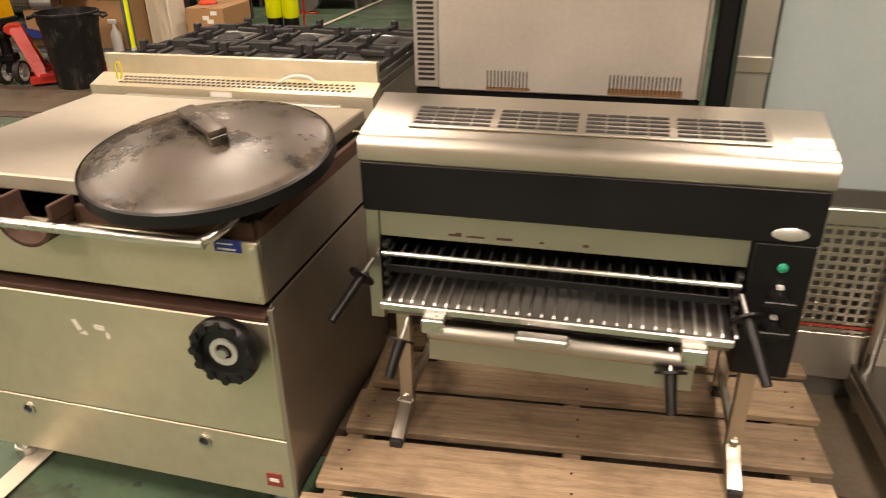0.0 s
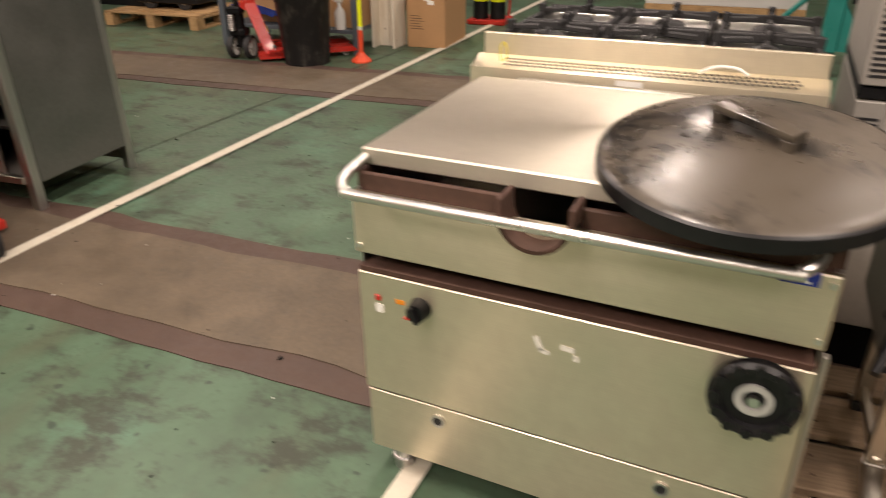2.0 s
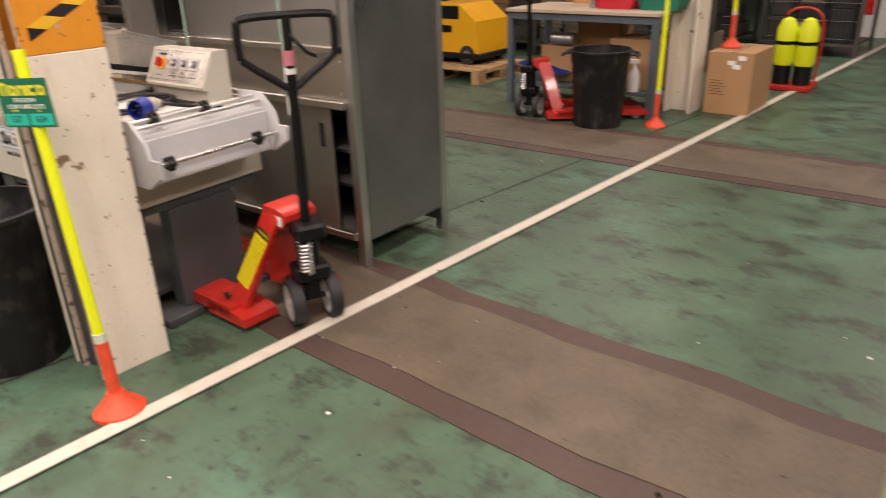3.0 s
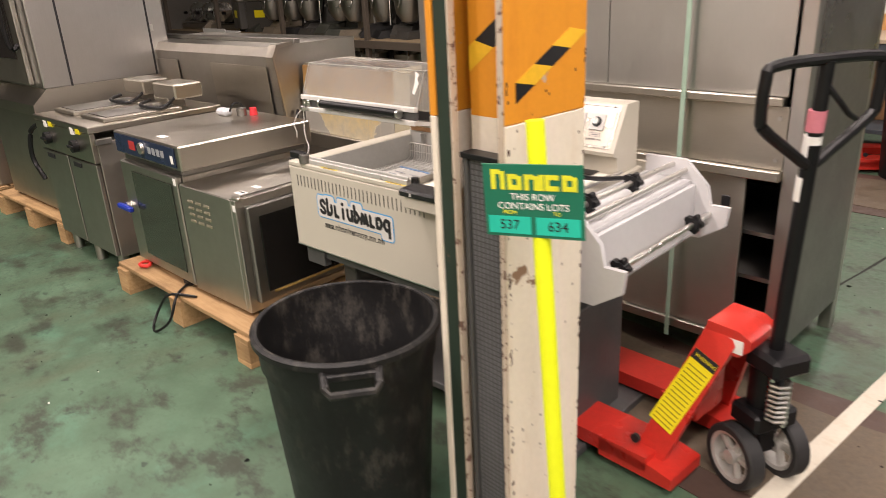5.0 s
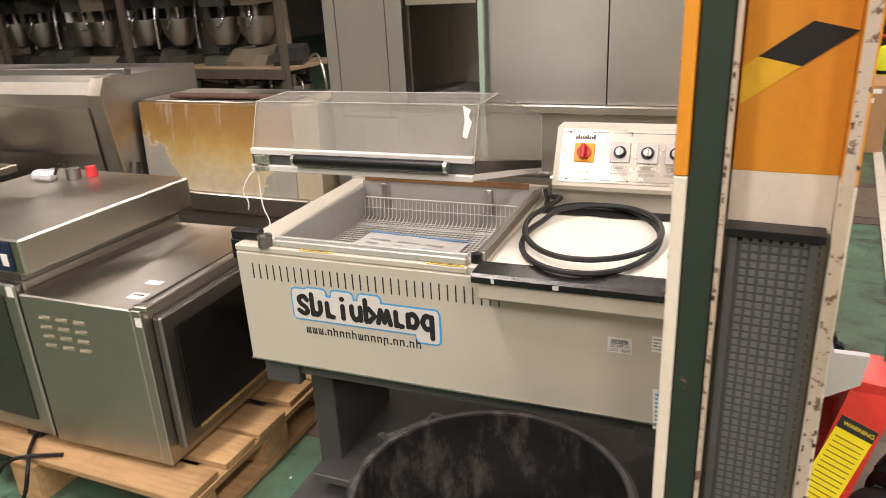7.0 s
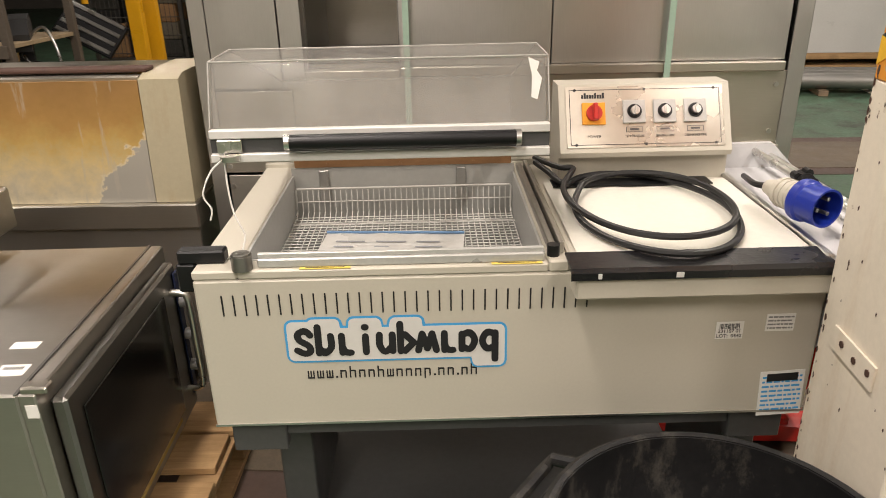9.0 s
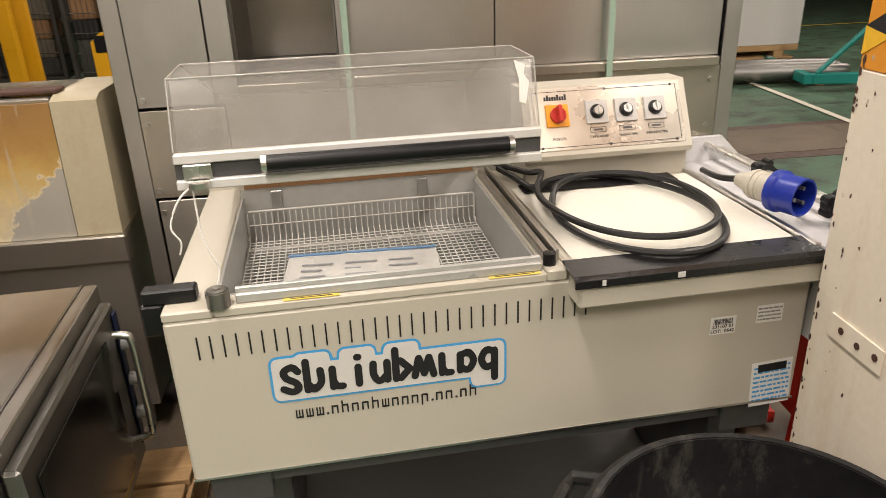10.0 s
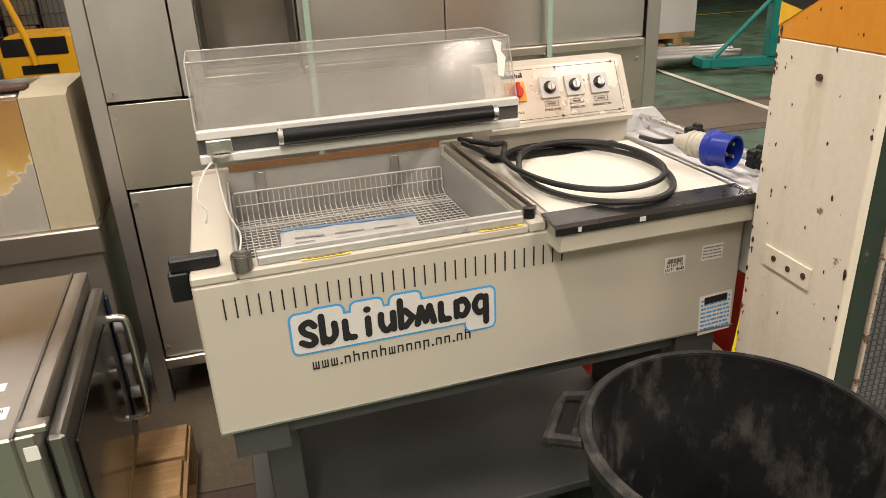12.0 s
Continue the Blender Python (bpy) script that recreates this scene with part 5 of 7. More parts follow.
# ---------- pallets ----------
def pallet(m, W, D, H, boards, material, label, group, gap_seed=1, side_deck=True, runners=3):
    """A timber pallet: deck boards along x, blocks or runners under them."""
    t = thing("pallet", label, "pallet", m, group)
    rnd = random.Random(gap_seed)
    th = 0.02
    step = D / boards
    wide = step * 0.83
    for i in range(boards):
        j = rnd.uniform(-0.012, 0.012)
        part("deck_board", bx(0, W, -wide / 2, wide / 2, 0, th, 0.002), material, t, "", pose(j, step * (i + 0.5), H - th, 0, 0, rnd.uniform(-0.6, 0.6)))
    for i in range(3):
        x = (W - 0.1) * i / 2
        part("stringer_board", bx(x, x + 0.1, 0, D, H - 2 * th - 0.001, H - th - 0.001, 0.001), material, t)
        for k in range(3):
            y = (D - 0.12) * k / 2
            part("block", bx(x, x + 0.1, y, y + 0.12, 0.0215, H - 2 * th - 0.002, 0.002), material, t)
        part("bottom_board", bx(x, x + 0.1, 0, D, 0, 0.021, 0.001), material, t)
    return t


def old_pallet():
    """Wide weathered pallet with uneven gaps."""
    t = thing("pallet", "weathered grey-brown wooden pallet under the salamander grill", "pallet", pose(-0.775, 1.10, 0, 0, 0, 5.5), "pallets")
    rnd = random.Random(5)
    y = 0.0
    for i, (w, gap, lft) in enumerate(((0.165, 0.03, 0.0), (0.165, 0.032, 0.02), (0.165, 0.034, 0.04), (0.165, 0.034, 0.055), (0.165, 0.032, 0.08), (0.12, 0.01, 0.1))):
        part("deck_board", bx(0, 1.2, 0, w, 0, 0.022, 0.003), PLANK, t, "", pose(lft, y, 0.108, 0, 0, rnd.uniform(-0.5, 0.5)))
        for x in (0.05, 0.6, 1.14):
            for k in (0.3, 0.7):
                part("nail", rod(N(), (lft + x, y + w * k, 0.1295), (lft + x, y + w * k, 0.1312), 0.004, 6), RUST, t)
        y += w + gap
    for x in (0.06, 0.62, 1.16):
        part("runner", bx(x, x + 0.045, 0, y - 0.02, 0.02, 0.1075, 0.003), PLANK, t)
    for k in (0.0, y * 0.45, y - 0.13):
        part("bottom_board", bx(0.06, 1.205, k, k + 0.1, 0, 0.0195, 0.002), PLANK, t)


old_pallet()


# ---------- salamander grill ----------
def salamander():
    t = thing("salamander_grill", "stainless and black salamander grill on splayed steel legs", "grill", pose(-0.685, 1.70, 0.1305, 0, 0, 1.5))
    W, D = 0.932, 0.36
    Z = -0.1305
    part("hood", prism(N(), [(0.0, 0.868 + Z), (-0.003, 0.872 + Z), (-0.003, 0.9 + Z), (0.001, 0.911 + Z), (0.008, 0.919 + Z), (0.02, 0.925 + Z), (0.2, 0.966 + Z), (0.215, 0.95 + Z), (0.22, 0.9 + Z), (0.02, 0.868 + Z)], "x", -0.003, W), STEEL, t, "brushed sloping hood top")
    slope = math.degrees(math.atan2(0.041, 0.18))
    m = Matrix.Translation((0, 0.02, 0.925 + Z)) @ pose(0, 0, 0, slope)
    part("vent_frame", bx(0.095, 0.82, 0.03, 0.125, 0.0005, 0.006, 0.002), STEEL, t, "raised vent plate", m)
    slot = mesh_of("vent_slot", bx(-0.0195, 0.0195, -0.004, 0.004, 0.0, 0.001), INK, 0)
    for g in range(4):
        for c in range(4):
            for r in range(5):
                part("vent_slot", slot, None, t, at=m @ pose(0.125 + g * 0.18 + c * 0.0415, 0.044 + r * 0.0165, 0.0062))
    part("label", bx(0.86, 0.93, 0.03, 0.07, 0.0005, 0.0012), PAPER, t, "faded white label", m)
    for x in (0.06, 0.52, 0.86):
        part("screw", rod(N(), (x, -0.002, 0.885 + Z), (x, 0.002, 0.885 + Z), 0.005, 8), CHROME, t)
    part("fascia", bx(0, W - 0.004, -0.002, 0.03, 0.755 + Z, 0.8675 + Z, 0.003), BLACK_PAINT, t, "black front fascia")
    part("left_cheek", bx(0.0, 0.032, 0.006, D, 0.475 + Z, 0.7545 + Z, 0.002), STEEL, t)
    part("fire_plate", bx(0.0325, W - 0.125, 0.012, 0.02, 0.69 + Z, 0.7545 + Z, 0.001), STEEL, t, "scorched steel plate")
    bm = N()
    rnd = random.Random(8)
    for i in range(9):
        x = rnd.uniform(0.17, 0.48)
        box(bm, x, x + rnd.uniform(0.008, 0.03), 0.0108, 0.0118, 0.703 + Z, 0.703 + Z + rnd.uniform(0.003, 0.009))
    part("burnt_spots", bm, RUST, t)
    part("control_panel", bx(W - 0.122, W - 0.006, 0.0, D, 0.44 + Z, 0.7545 + Z, 0.004), BLACK_PAINT, t, "black control panel")
    part("back", bx(0.033, W - 0.123, D - 0.02, D, 0.475 + Z, 0.866 + Z), SOOT, t)
    part("top_lining", bx(0.033, W - 0.123, 0.031, D - 0.021, 0.80 + Z, 0.866 + Z), SOOT, t)
    part("inner_wall", bx(0.033, 0.038, 0.024, D - 0.021, 0.5 + Z, 0.79 + Z), SOOT, t)
    part("inner_wall", bx(W - 0.128, W - 0.1235, 0.024, D - 0.021, 0.5 + Z, 0.79 + Z), SOOT, t)
    part("bottom_plate", bx(0.033, W - 0.123, 0.03, D - 0.021, 0.475 + Z, 0.482 + Z), STEEL_DARK, t)
    for x0 in (0.039, W - 0.14):
        for k in range(7):
            part("runner_notch", bx(x0, x0 + 0.012, -0.002, 0.03, 0.52 + k * 0.024 + Z, 0.531 + k * 0.024 + Z, 0.002), CAST, t)
    badge = part("badge", lathe(N(), [(0.001, 0), (0.032, 0), (0.034, 0.002), (0.03, 0.004), (0.001, 0.005)], 32), paint("badge_silver", (0.7, 0.7, 0.68), 0.3, 0.6), t, "oval silver maker badge", pose(W - 0.062, -0.0025, 0.777 + Z, 90) @ Matrix.Diagonal((1, 0.42, 1, 1)))
    part("lamp", lathe(N(), [(0.001, 0), (0.01, 0), (0.01, 0.004), (0.006, 0.007), (0.001, 0.008)], 16), paint("green_lens", (0.02, 0.35, 0.2), 0.2), t, "green pilot lamp", pose(W - 0.062, -0.0005, 0.703 + Z, 90))
    for z in (0.635, 0.565):
        kn = part("control_knob", rod(N(), (0, 0, 0), (0, 0, 0.03), 0.023, 20, 0.019), BLACK, t, "black gas tap knob", pose(W - 0.06, -0.0005, z + Z, 90))
        part("knob_bar", bx(-0.03, 0.03, -0.006, 0.006, 0.018, 0.034, 0.002), BLACK, kn)
        part("knob_mark", bx(-0.006, 0.006, 0.024, 0.03, 0, 0.012), WHITE, kn)
    # upper rack
    bm = N()
    rod(bm, (0.04, 0.0, 0.652 + Z), (W - 0.13, 0.0, 0.652 + Z), 0.006, 10)
    rod(bm, (0.04, D - 0.05, 0.662 + Z), (W - 0.13, D - 0.05, 0.662 + Z), 0.005, 8)
    rack = part("wire_rack", bm, CHROME, t, "chromed wire rack")
    bar = mesh_of("rack_bar", rod(N(), (0, 0.0, 0.656 + Z), (0, D - 0.05, 0.666 + Z), 0.003, 6), CHROME)
    for i in range(27):
        part("rack_bar", bar, None, rack, at=pose(0.055 + i * 0.0285, 0, 0))
    part("rack_rail", bx(0.05, W - 0.15, -0.012, -0.006, 0.612 + Z, 0.63 + Z, 0.001), BLACK_PAINT, t)
    # lower brander tray
    tray = part("brander_tray", prism(N(), [(-0.075, 0.562 + Z), (0.2, 0.605 + Z), (0.2, 0.612 + Z), (-0.075, 0.572 + Z)], "x", 0.06, W - 0.145), STEEL_DARK, t, "ribbed sloping brander plate")
    bm = N()
    for i in range(29):
        x = 0.07 + i * 0.0258
        prism(bm, [(-0.074, 0.5725 + Z), (0.2, 0.6125 + Z), (0.2, 0.617 + Z), (-0.07, 0.578 + Z)], "x", x, x + 0.006)
    tagged(part("brander_rib", bm, ALU, tray, "row of raised ribs"), kind="stuff")
    part("tray_lip", bx(0.055, W - 0.14, -0.088, -0.0755, 0.556 + Z, 0.574 + Z, 0.003), CHROME, tray)
    # drip drawer
    dr = part("drip_drawer", prism(N(), [(-0.1, 0.515 + Z), (-0.105, 0.455 + Z), (0.03, 0.44 + Z), (0.2, 0.44 + Z), (0.2, 0.448 + Z), (0.03, 0.45 + Z), (-0.095, 0.465 + Z), (-0.092, 0.515 + Z)], "x", 0.17, W - 0.21), STEEL, t, "steel grease drawer")
    part("drawer_roll", rod(N(), (0.17, -0.098, 0.524 + Z), (W - 0.21, -0.098, 0.524 + Z), 0.018, 16), STEEL_DULL, dr)
    part("drawer_pull", bx(0.36, 0.47, -0.128, -0.098, 0.538 + Z, 0.552 + Z, 0.004), CHROME, dr, "bright folded drawer pull")
    for x in (0.155, W - 0.24):
        part("drawer_bracket", bx(x, x + 0.05, -0.115, -0.085, 0.525 + Z, 0.56 + Z, 0.003), CHROME, dr)
    # handles with guards
    for (p, q) in (((0.02, -0.01, 0.64 + Z), (-0.03, -0.13, 0.56 + Z)), ((0.12, -0.09, 0.545 + Z), (0.1, -0.16, 0.455 + Z)), ((W - 0.26, -0.09, 0.545 + Z), (W - 0.25, -0.16, 0.455 + Z)), ((W - 0.13, -0.01, 0.64 + Z), (W - 0.085, -0.13, 0.53 + Z))):
        p, q = Vector(p), Vector(q)
        d = (q - p).normalized()
        h = part("rack_handle", rod(N(), p, p + d * 0.05, 0.005, 8), CHROME, t, "bent rod handle")
        part("hand_guard", rod(N(), p + d * 0.048, p + d * 0.053, 0.032, 20), BLACK, h, "black disc guard")
        part("grip", rod(N(), p + d * 0.053, q + d * 0.02, 0.013, 12, 0.010), BLACK, h)
    # legs
    for x in (0.045, W - 0.085):
        for (a, b) in (((0.07), (0.0)), ((D - 0.03), (D + 0.02))):
            part("leg", prism(N(), [(a - 0.013, 0.475 + Z), (a + 0.013, 0.475 + Z), (a + 0.013, 0.16 + Z), (b + 0.012, 0.1355 + Z), (b - 0.04, 0.1355 + Z), (b - 0.04, 0.15 + Z), (a - 0.013, 0.2 + Z)], "x", x, x + 0.032), STEEL, t, "bent steel leg")
            part("leg_foot", bx(x, x + 0.032, b - 0.055, b - 0.0405, 0.1307 + Z, 0.155 + Z, 0.003), RUBBER, t)
        part("leg_tie", bx(x + 0.008, x + 0.024, 0.05, D, 0.19 + Z, 0.215 + Z, 0.002), STEEL, t)
    part("string", tube(N(), smooth_path([(0.04, 0.05, 0.2 + Z), (0.06, 0.04, 0.205 + Z), (0.08, 0.05, 0.2 + Z), (0.06, 0.095, 0.198 + Z)], 5, True), 0.0018, 5, True), PAPER, t)
    part("back_stretcher", bx(0.045, W - 0.055, D - 0.012, D, 0.40 + Z, 0.47 + Z, 0.002), STEEL, t, "steel back stretcher")


salamander()


# ---------- stacked ovens behind the grill ----------
def stacked_oven(z, h, label):
    t = thing("convection_oven", label, "oven", pose(-0.775, 2.4, z, 0, 0, 1), "stacked ovens")
    W, D = 0.81, 0.62
    part("body", bx(0.075, W, 0, D, 0.0, h, 0.004), paint("pale_oven_back", (0.5, 0.47, 0.43), 0.38, 0.35, 0.2), t, "pale grey sheet back")
    part("louvre_panel", bx(0, 0.0745, 0.0, 0.6, 0.005, h, 0.003), paint("louvre_grey", (0.36, 0.34, 0.31), 0.45, 0.3, 0.2), t, "louvred side panel")
    slot = mesh_of("louvre", bx(-0.025, 0.025, -0.001, 0.001, -0.0035, 0.0035), INK, 0)
    for i in range(int((h - 0.06) / 0.0145)):
        part("louvre", slot, None, t, at=pose(0.037, -0.0005, 0.03 + i * 0.0145))
    gap = mesh_of("vent_slot", bx(0, 0.003, -0.001, 0.0002, 0.012, 0.062), INK, 0)
    for x0, n in ((0.22, 12), (0.57, 19)):
        for i in range(n):
            part("vent_slot", gap, None, t, at=pose(x0 + i * 0.0105, 0, 0))
        part("rust_stain", bx(x0 - 0.003, x0 + n * 0.0105, -0.0008, -0.0001, 0.006, 0.014 + 0.01 * (n > 15)), paint("rust_run", (0.2, 0.1, 0.04), 0.8, wear=0.6), t, "rust stain below the vent slots")
    part("edge", bx(W + 0.0005, W + 0.012, 0, 0.03, 0, h, 0.002), STEEL_DULL, t)
    return t


stacked_oven(0.85, 0.9, "pale grey oven stacked on another, rusted vent slots")
stacked_oven(0.16, 0.655, "lower grey oven with louvred side panel")
t = thing("oven_stand", "black steel stand carrying the stacked ovens", "stand", pose(-0.775, 2.4, 0, 0, 0, 1))
part("frame", bx(0, 0.82, 0.01, 0.62, 0.82, 0.849, 0.003), BLACK_PAINT, t)
part("plinth", bx(0.02, 0.8, 0.03, 0.6, 0.0, 0.159, 0.003), BLACK_PAINT, t)
for x in (0.84,):
    part("post", bx(x, x + 0.045, 0.02, 0.065, 0, 1.9, 0.003), BLACK_PAINT, t, "black upright post")
    part("green_stripe", bx(x + 0.05, x + 0.062, 0.02, 0.06, 0, 1.9), COL_GREEN, t)
t = thing("steel_upright_unit", "stainless upright unit behind pale blue door", "catering unit", pose(0.13, 2.55, 0))
part("frame_panel", bx(0.0, 0.1, 0, 0.5, 0.0, 1.9, 0.004), STEEL_Z, t)
part("band", bx(-0.002, 0.102, -0.008, -0.0005, 0.905, 0.95, 0.002), STEEL, t)
t = thing("pale_blue_board", "large pale blue-grey laminated board standing upright", "board", pose(0.235, 2.53, 0, 0, 0, 1))
part("sheet", bx(0, 1.2, 0.02, 0.05, 0.1, 2.1, 0.003), paint("pale_blue_laminate", (0.36, 0.43, 0.44), 0.4, wear=0.12), t, "pale blue-grey sheet")
part("foot_rail", bx(0, 1.2, 0.0, 0.07, 0, 0.1, 0.003), STEEL_DULL, t)
t = thing("perforated_panel", "perforated stainless panel on wheeled steel rack", "steel rack", pose(0.36, 2.27, 0, 0, 0, 2))
part("top_band", bx(0, 0.62, 0.0, 0.02, 0.575, 0.62, 0.002), STEEL, t)
part("bottom_band", bx(0, 0.62, 0.0, 0.02, 0.09, 0.24, 0.002), STEEL_DULL, t)
for i in range(23):
    part("upright_bar", bx(i * 0.0272, i * 0.0272 + 0.0095, 0.004, 0.012, 0.2405, 0.5745), STEEL, t)
for j in range(13):
    part("cross_bar", bx(0, 0.62, 0.0005, 0.0036, 0.248 + j * 0.0262, 0.2575 + j * 0.0262), STEEL, t)
part("red_line", bx(0, 0.62, -0.001, 0.0, 0.262, 0.27), paint("red_line", (0.4, 0.05, 0.03), 0.5), t)
part("base", bx(0, 0.62, 0.03, 0.2, 0.0, 0.1, 0.003), STEEL_DARK, t)
part("inner_back", bx(0, 0.62, 0.15, 0.16, 0.1, 0.62), STEEL_DARK, t)
t = thing("steel_trolley", "low stainless trolley with upright tube", "trolley", pose(0.6, 1.55, 0, 0, 0, 4))
part("tray", bx(0, 0.5, 0, 0.75, 0.12, 0.15, 0.003), STEEL_DARK, t)
for y in (0.02, 0.7):
    part("tube", rod(N(), (0.03, y, 0.0), (0.03, y, 0.5), 0.016, 14), CHROME, t, "bright upright tube")
    part("tube", rod(N(), (0.47, y, 0.0), (0.47, y, 0.5), 0.016, 14), CHROME, t)
part("side_rail", bx(0.0, 0.02, 0.0, 0.75, 0.06, 0.119, 0.003), STEEL, t)


# ---------- row of ovens ----------
OVP = pose(-6.52, 0.86, 0, 0, 0, 6.2)
pallet(OVP, 1.2, 0.8, 0.144, 5, PLANK_NEW, "pale wooden pallet carrying two ovens", "pallets", 3)


def small_oven():
    t = thing("convection_oven", "stainless convection oven with dark glass door and bar handle", "oven", pose(-5.452, 1.076, 0.1445, 0, 0, 8))
    W, D, H = 0.42, 0.63, 0.49
    part("body", bx(-W, -0.03, 0, D, 0.02, H, 0.004), STEEL_DULL, t, "dull stainless body")
    part("front_frame", bx(-0.0295, 0.0, 0, D, 0.02, H, 0.003), STEEL_DULL, t)
    part("top_seam", bx(-0.034, -0.0285, 0.0, D, H, H + 0.002), STEEL_DARK, t)
    for x in (-W + 0.05, -0.07):
        for y in (0.05, D - 0.05):
            part("foot", rod(N(), (x, y, 0), (x, y, 0.02), 0.02, 12), RUBBER, t)
    slot = mesh_of("louvre", prism(N(), [(-0.004, 0.0), (-0.004, 0.004), (0.0, 0.012), (0.0, 0.0)], "x", -0.02, 0.02), STEEL_WARM, 0)
    for c in range(3):
        for r in range(4):
            part("louvre", slot, None, t, at=pose(-0.34 + c * 0.062, -0.0002, 0.34 + r * 0.028))
    d = part("door", bx(0.002, 0.03, 0.03, D - 0.03, 0.06, H - 0.03, 0.006), STEEL_DARK, t, "steel framed door")
    part("door_glass", bx(0.0302, 0.034, 0.075, D - 0.13, 0.1, H - 0.075, 0.002), DARK_GLASS, d, "dark oven glass")
    part("door_seal", bx(0.0302, 0.033, 0.1, D - 0.16, 0.088, 0.098), paint("yellow_grease", (0.4, 0.28, 0.08), 0.5), d, "greasy yellow seal along the glass")
    pts = [(0.03, D - 0.08, H - 0.09), (0.055, D - 0.08, H - 0.092), (0.068, D - 0.08, H - 0.11), (0.07, D - 0.08, 0.27), (0.07, D - 0.08, 0.16), (0.06, D - 0.08, 0.135), (0.03, D - 0.08, 0.132)]
    part("door_handle", tube(N(), smooth_path(pts, 5), 0.009, 12), CHROME, d, "bent steel bar handle")
    c = part("control_strip", bx(0.0305, 0.036, D - 0.058, D - 0.032, 0.1, H - 0.05, 0.002), paint("dark_blue_strip", (0.012, 0.02, 0.07), 0.35), d, "dark blue control strip")
    for z in (0.18, 0.27, 0.36):
        part("control_knob", rod(N(), (0.036, D - 0.045, z), (0.058, D - 0.045, z), 0.015, 16), paint("knob_grey", (0.35, 0.35, 0.36), 0.4), d)
    part("hinge", bx(-0.025, 0.02, 0.002, 0.028, H - 0.002, H + 0.012, 0.003), STEEL, t, "steel corner hinge")
    lab = part("lot_label", bx(-0.10, -0.05, 0.06, 0.095, H + 0.0002, H + 0.0009), PAPER, t, "white lot label")
    for i in range(12):
        part("barcode_bar", bx(-0.093 + i * 0.003, -0.0915 + i * 0.003, 0.078, 0.088, H + 0.001, H + 0.0013), INK, lab)
    part("torn_label", bx(-0.12, -0.07, 0.15, 0.175, H + 0.0002, H + 0.0009, 0.0002), PAPER, t, "torn white paper label")
    part("tag", bx(-0.02, 0.0, -0.0008, -0.0001, H - 0.045, H - 0.02), PAPER, t)


small_oven()


def combi_oven():
    t = thing("combi_oven", "stainless combi oven with blue control panel and glass door", "oven", pose(-6.43, 0.955, 0.1445, 0, 0, 6))
    W, D = 0.56, 0.64
    part("body", bx(0, W, 0.03, D, 0.02, 0.515, 0.004), STEEL_DULL, t, "dull stainless cabinet")
    part("head", bx(-0.005, W + 0.07, 0.0, D, 0.55, 0.652, 0.006), STEEL, t, "steel control head")
    part("neck", bx(0.0, W, 0.03, D, 0.5155, 0.5495), STEEL_DARK, t)
    p = part("control_panel", bx(0.01, W + 0.035, -0.004, -0.0005, 0.56, 0.642, 0.001), paint("navy_panel", (0.012, 0.02, 0.055), 0.25), t, "navy blue control panel")
    part("dial", lathe(N(), [(0.001, 0), (0.026, 0), (0.024, 0.012), (0.001, 0.014)], 24), ALU, t, "grey control dial", pose(0.29, -0.004, 0.605, 90))
    part("red_key", bx(0.16, 0.22, -0.0065, -0.0045, 0.585, 0.625, 0.001), paint("key_red", (0.4, 0.03, 0.03), 0.4), t)
    for i in range(4):
        part("key", bx(0.35 + i * 0.04, 0.38 + i * 0.04, -0.006, -0.0045, 0.59, 0.62, 0.001), paint("key_grey", (0.3, 0.31, 0.33), 0.4), t)
    part("panel_scuff", bx(0.555, 0.58, -0.006, -0.0045, 0.575, 0.61, 0.001), PAPER, t)
    part("label", bx(0.33, 0.39, 0.05, 0.08, 0.6522, 0.6529), PAPER, t, "white label")
    d = part("door", bx(0.0, W - 0.002, 0.0, 0.0285, 0.03, 0.515, 0.005), STEEL_DULL, t, "glazed oven door")
    part("door_glass", bx(0.12, W - 0.05, -0.004, -0.0005, 0.08, 0.48, 0.002), paint("smoked_glass", (0.03, 0.035, 0.025), 0.1, wear=0.2), d, "smoked door glass")
    part("latch", bx(-0.03, 0.11, -0.045, -0.02, 0.285, 0.31, 0.006), BLUE, d, "dark blue door latch")
    part("latch_pivot", rod(N(), (0.02, -0.02, 0.297), (0.02, 0.0, 0.297), 0.02, 14), CHROME, d)
    part("lot_tag", bx(W - 0.03, W - 0.005, -0.002, -0.0007, 0.48, 0.51), PAPER, d)
    for x in (0.04, W - 0.06):
        part("foot", rod(N(), (x, 0.08, 0), (x, 0.08, 0.02), 0.02, 12), RUBBER, t)
        part("foot", rod(N(), (x, D - 0.08, 0), (x, D - 0.08, 0.02), 0.02, 12), RUBBER, t)
    part("red_stopper", rod(N(), (0.27, 0.57, 0.6525), (0.27, 0.57, 0.688), 0.02, 14, 0.016), paint("stopper_red", (0.6, 0.03, 0.04), 0.4), t, "red plastic stopper")
    part("outlet_stub", rod(N(), (0.23, 0.53, 0.6525), (0.23, 0.53, 0.688), 0.024, 16), STEEL_DARK, t)
    part("grey_plug", bx(0.1, 0.19, 0.46, 0.51, 0.6525, 0.688, 0.012), paint("plug_grey", (0.5, 0.52, 0.55), 0.4), t, "pale grey plug on a lead")
    part("plug_lead", tube(N(), smooth_path([(0.19, 0.49, 0.675), (0.21, 0.5, 0.71), (0.17, 0.56, 0.7), (0.1, 0.62, 0.66)], 6), 0.005, 6), BLACK, t)


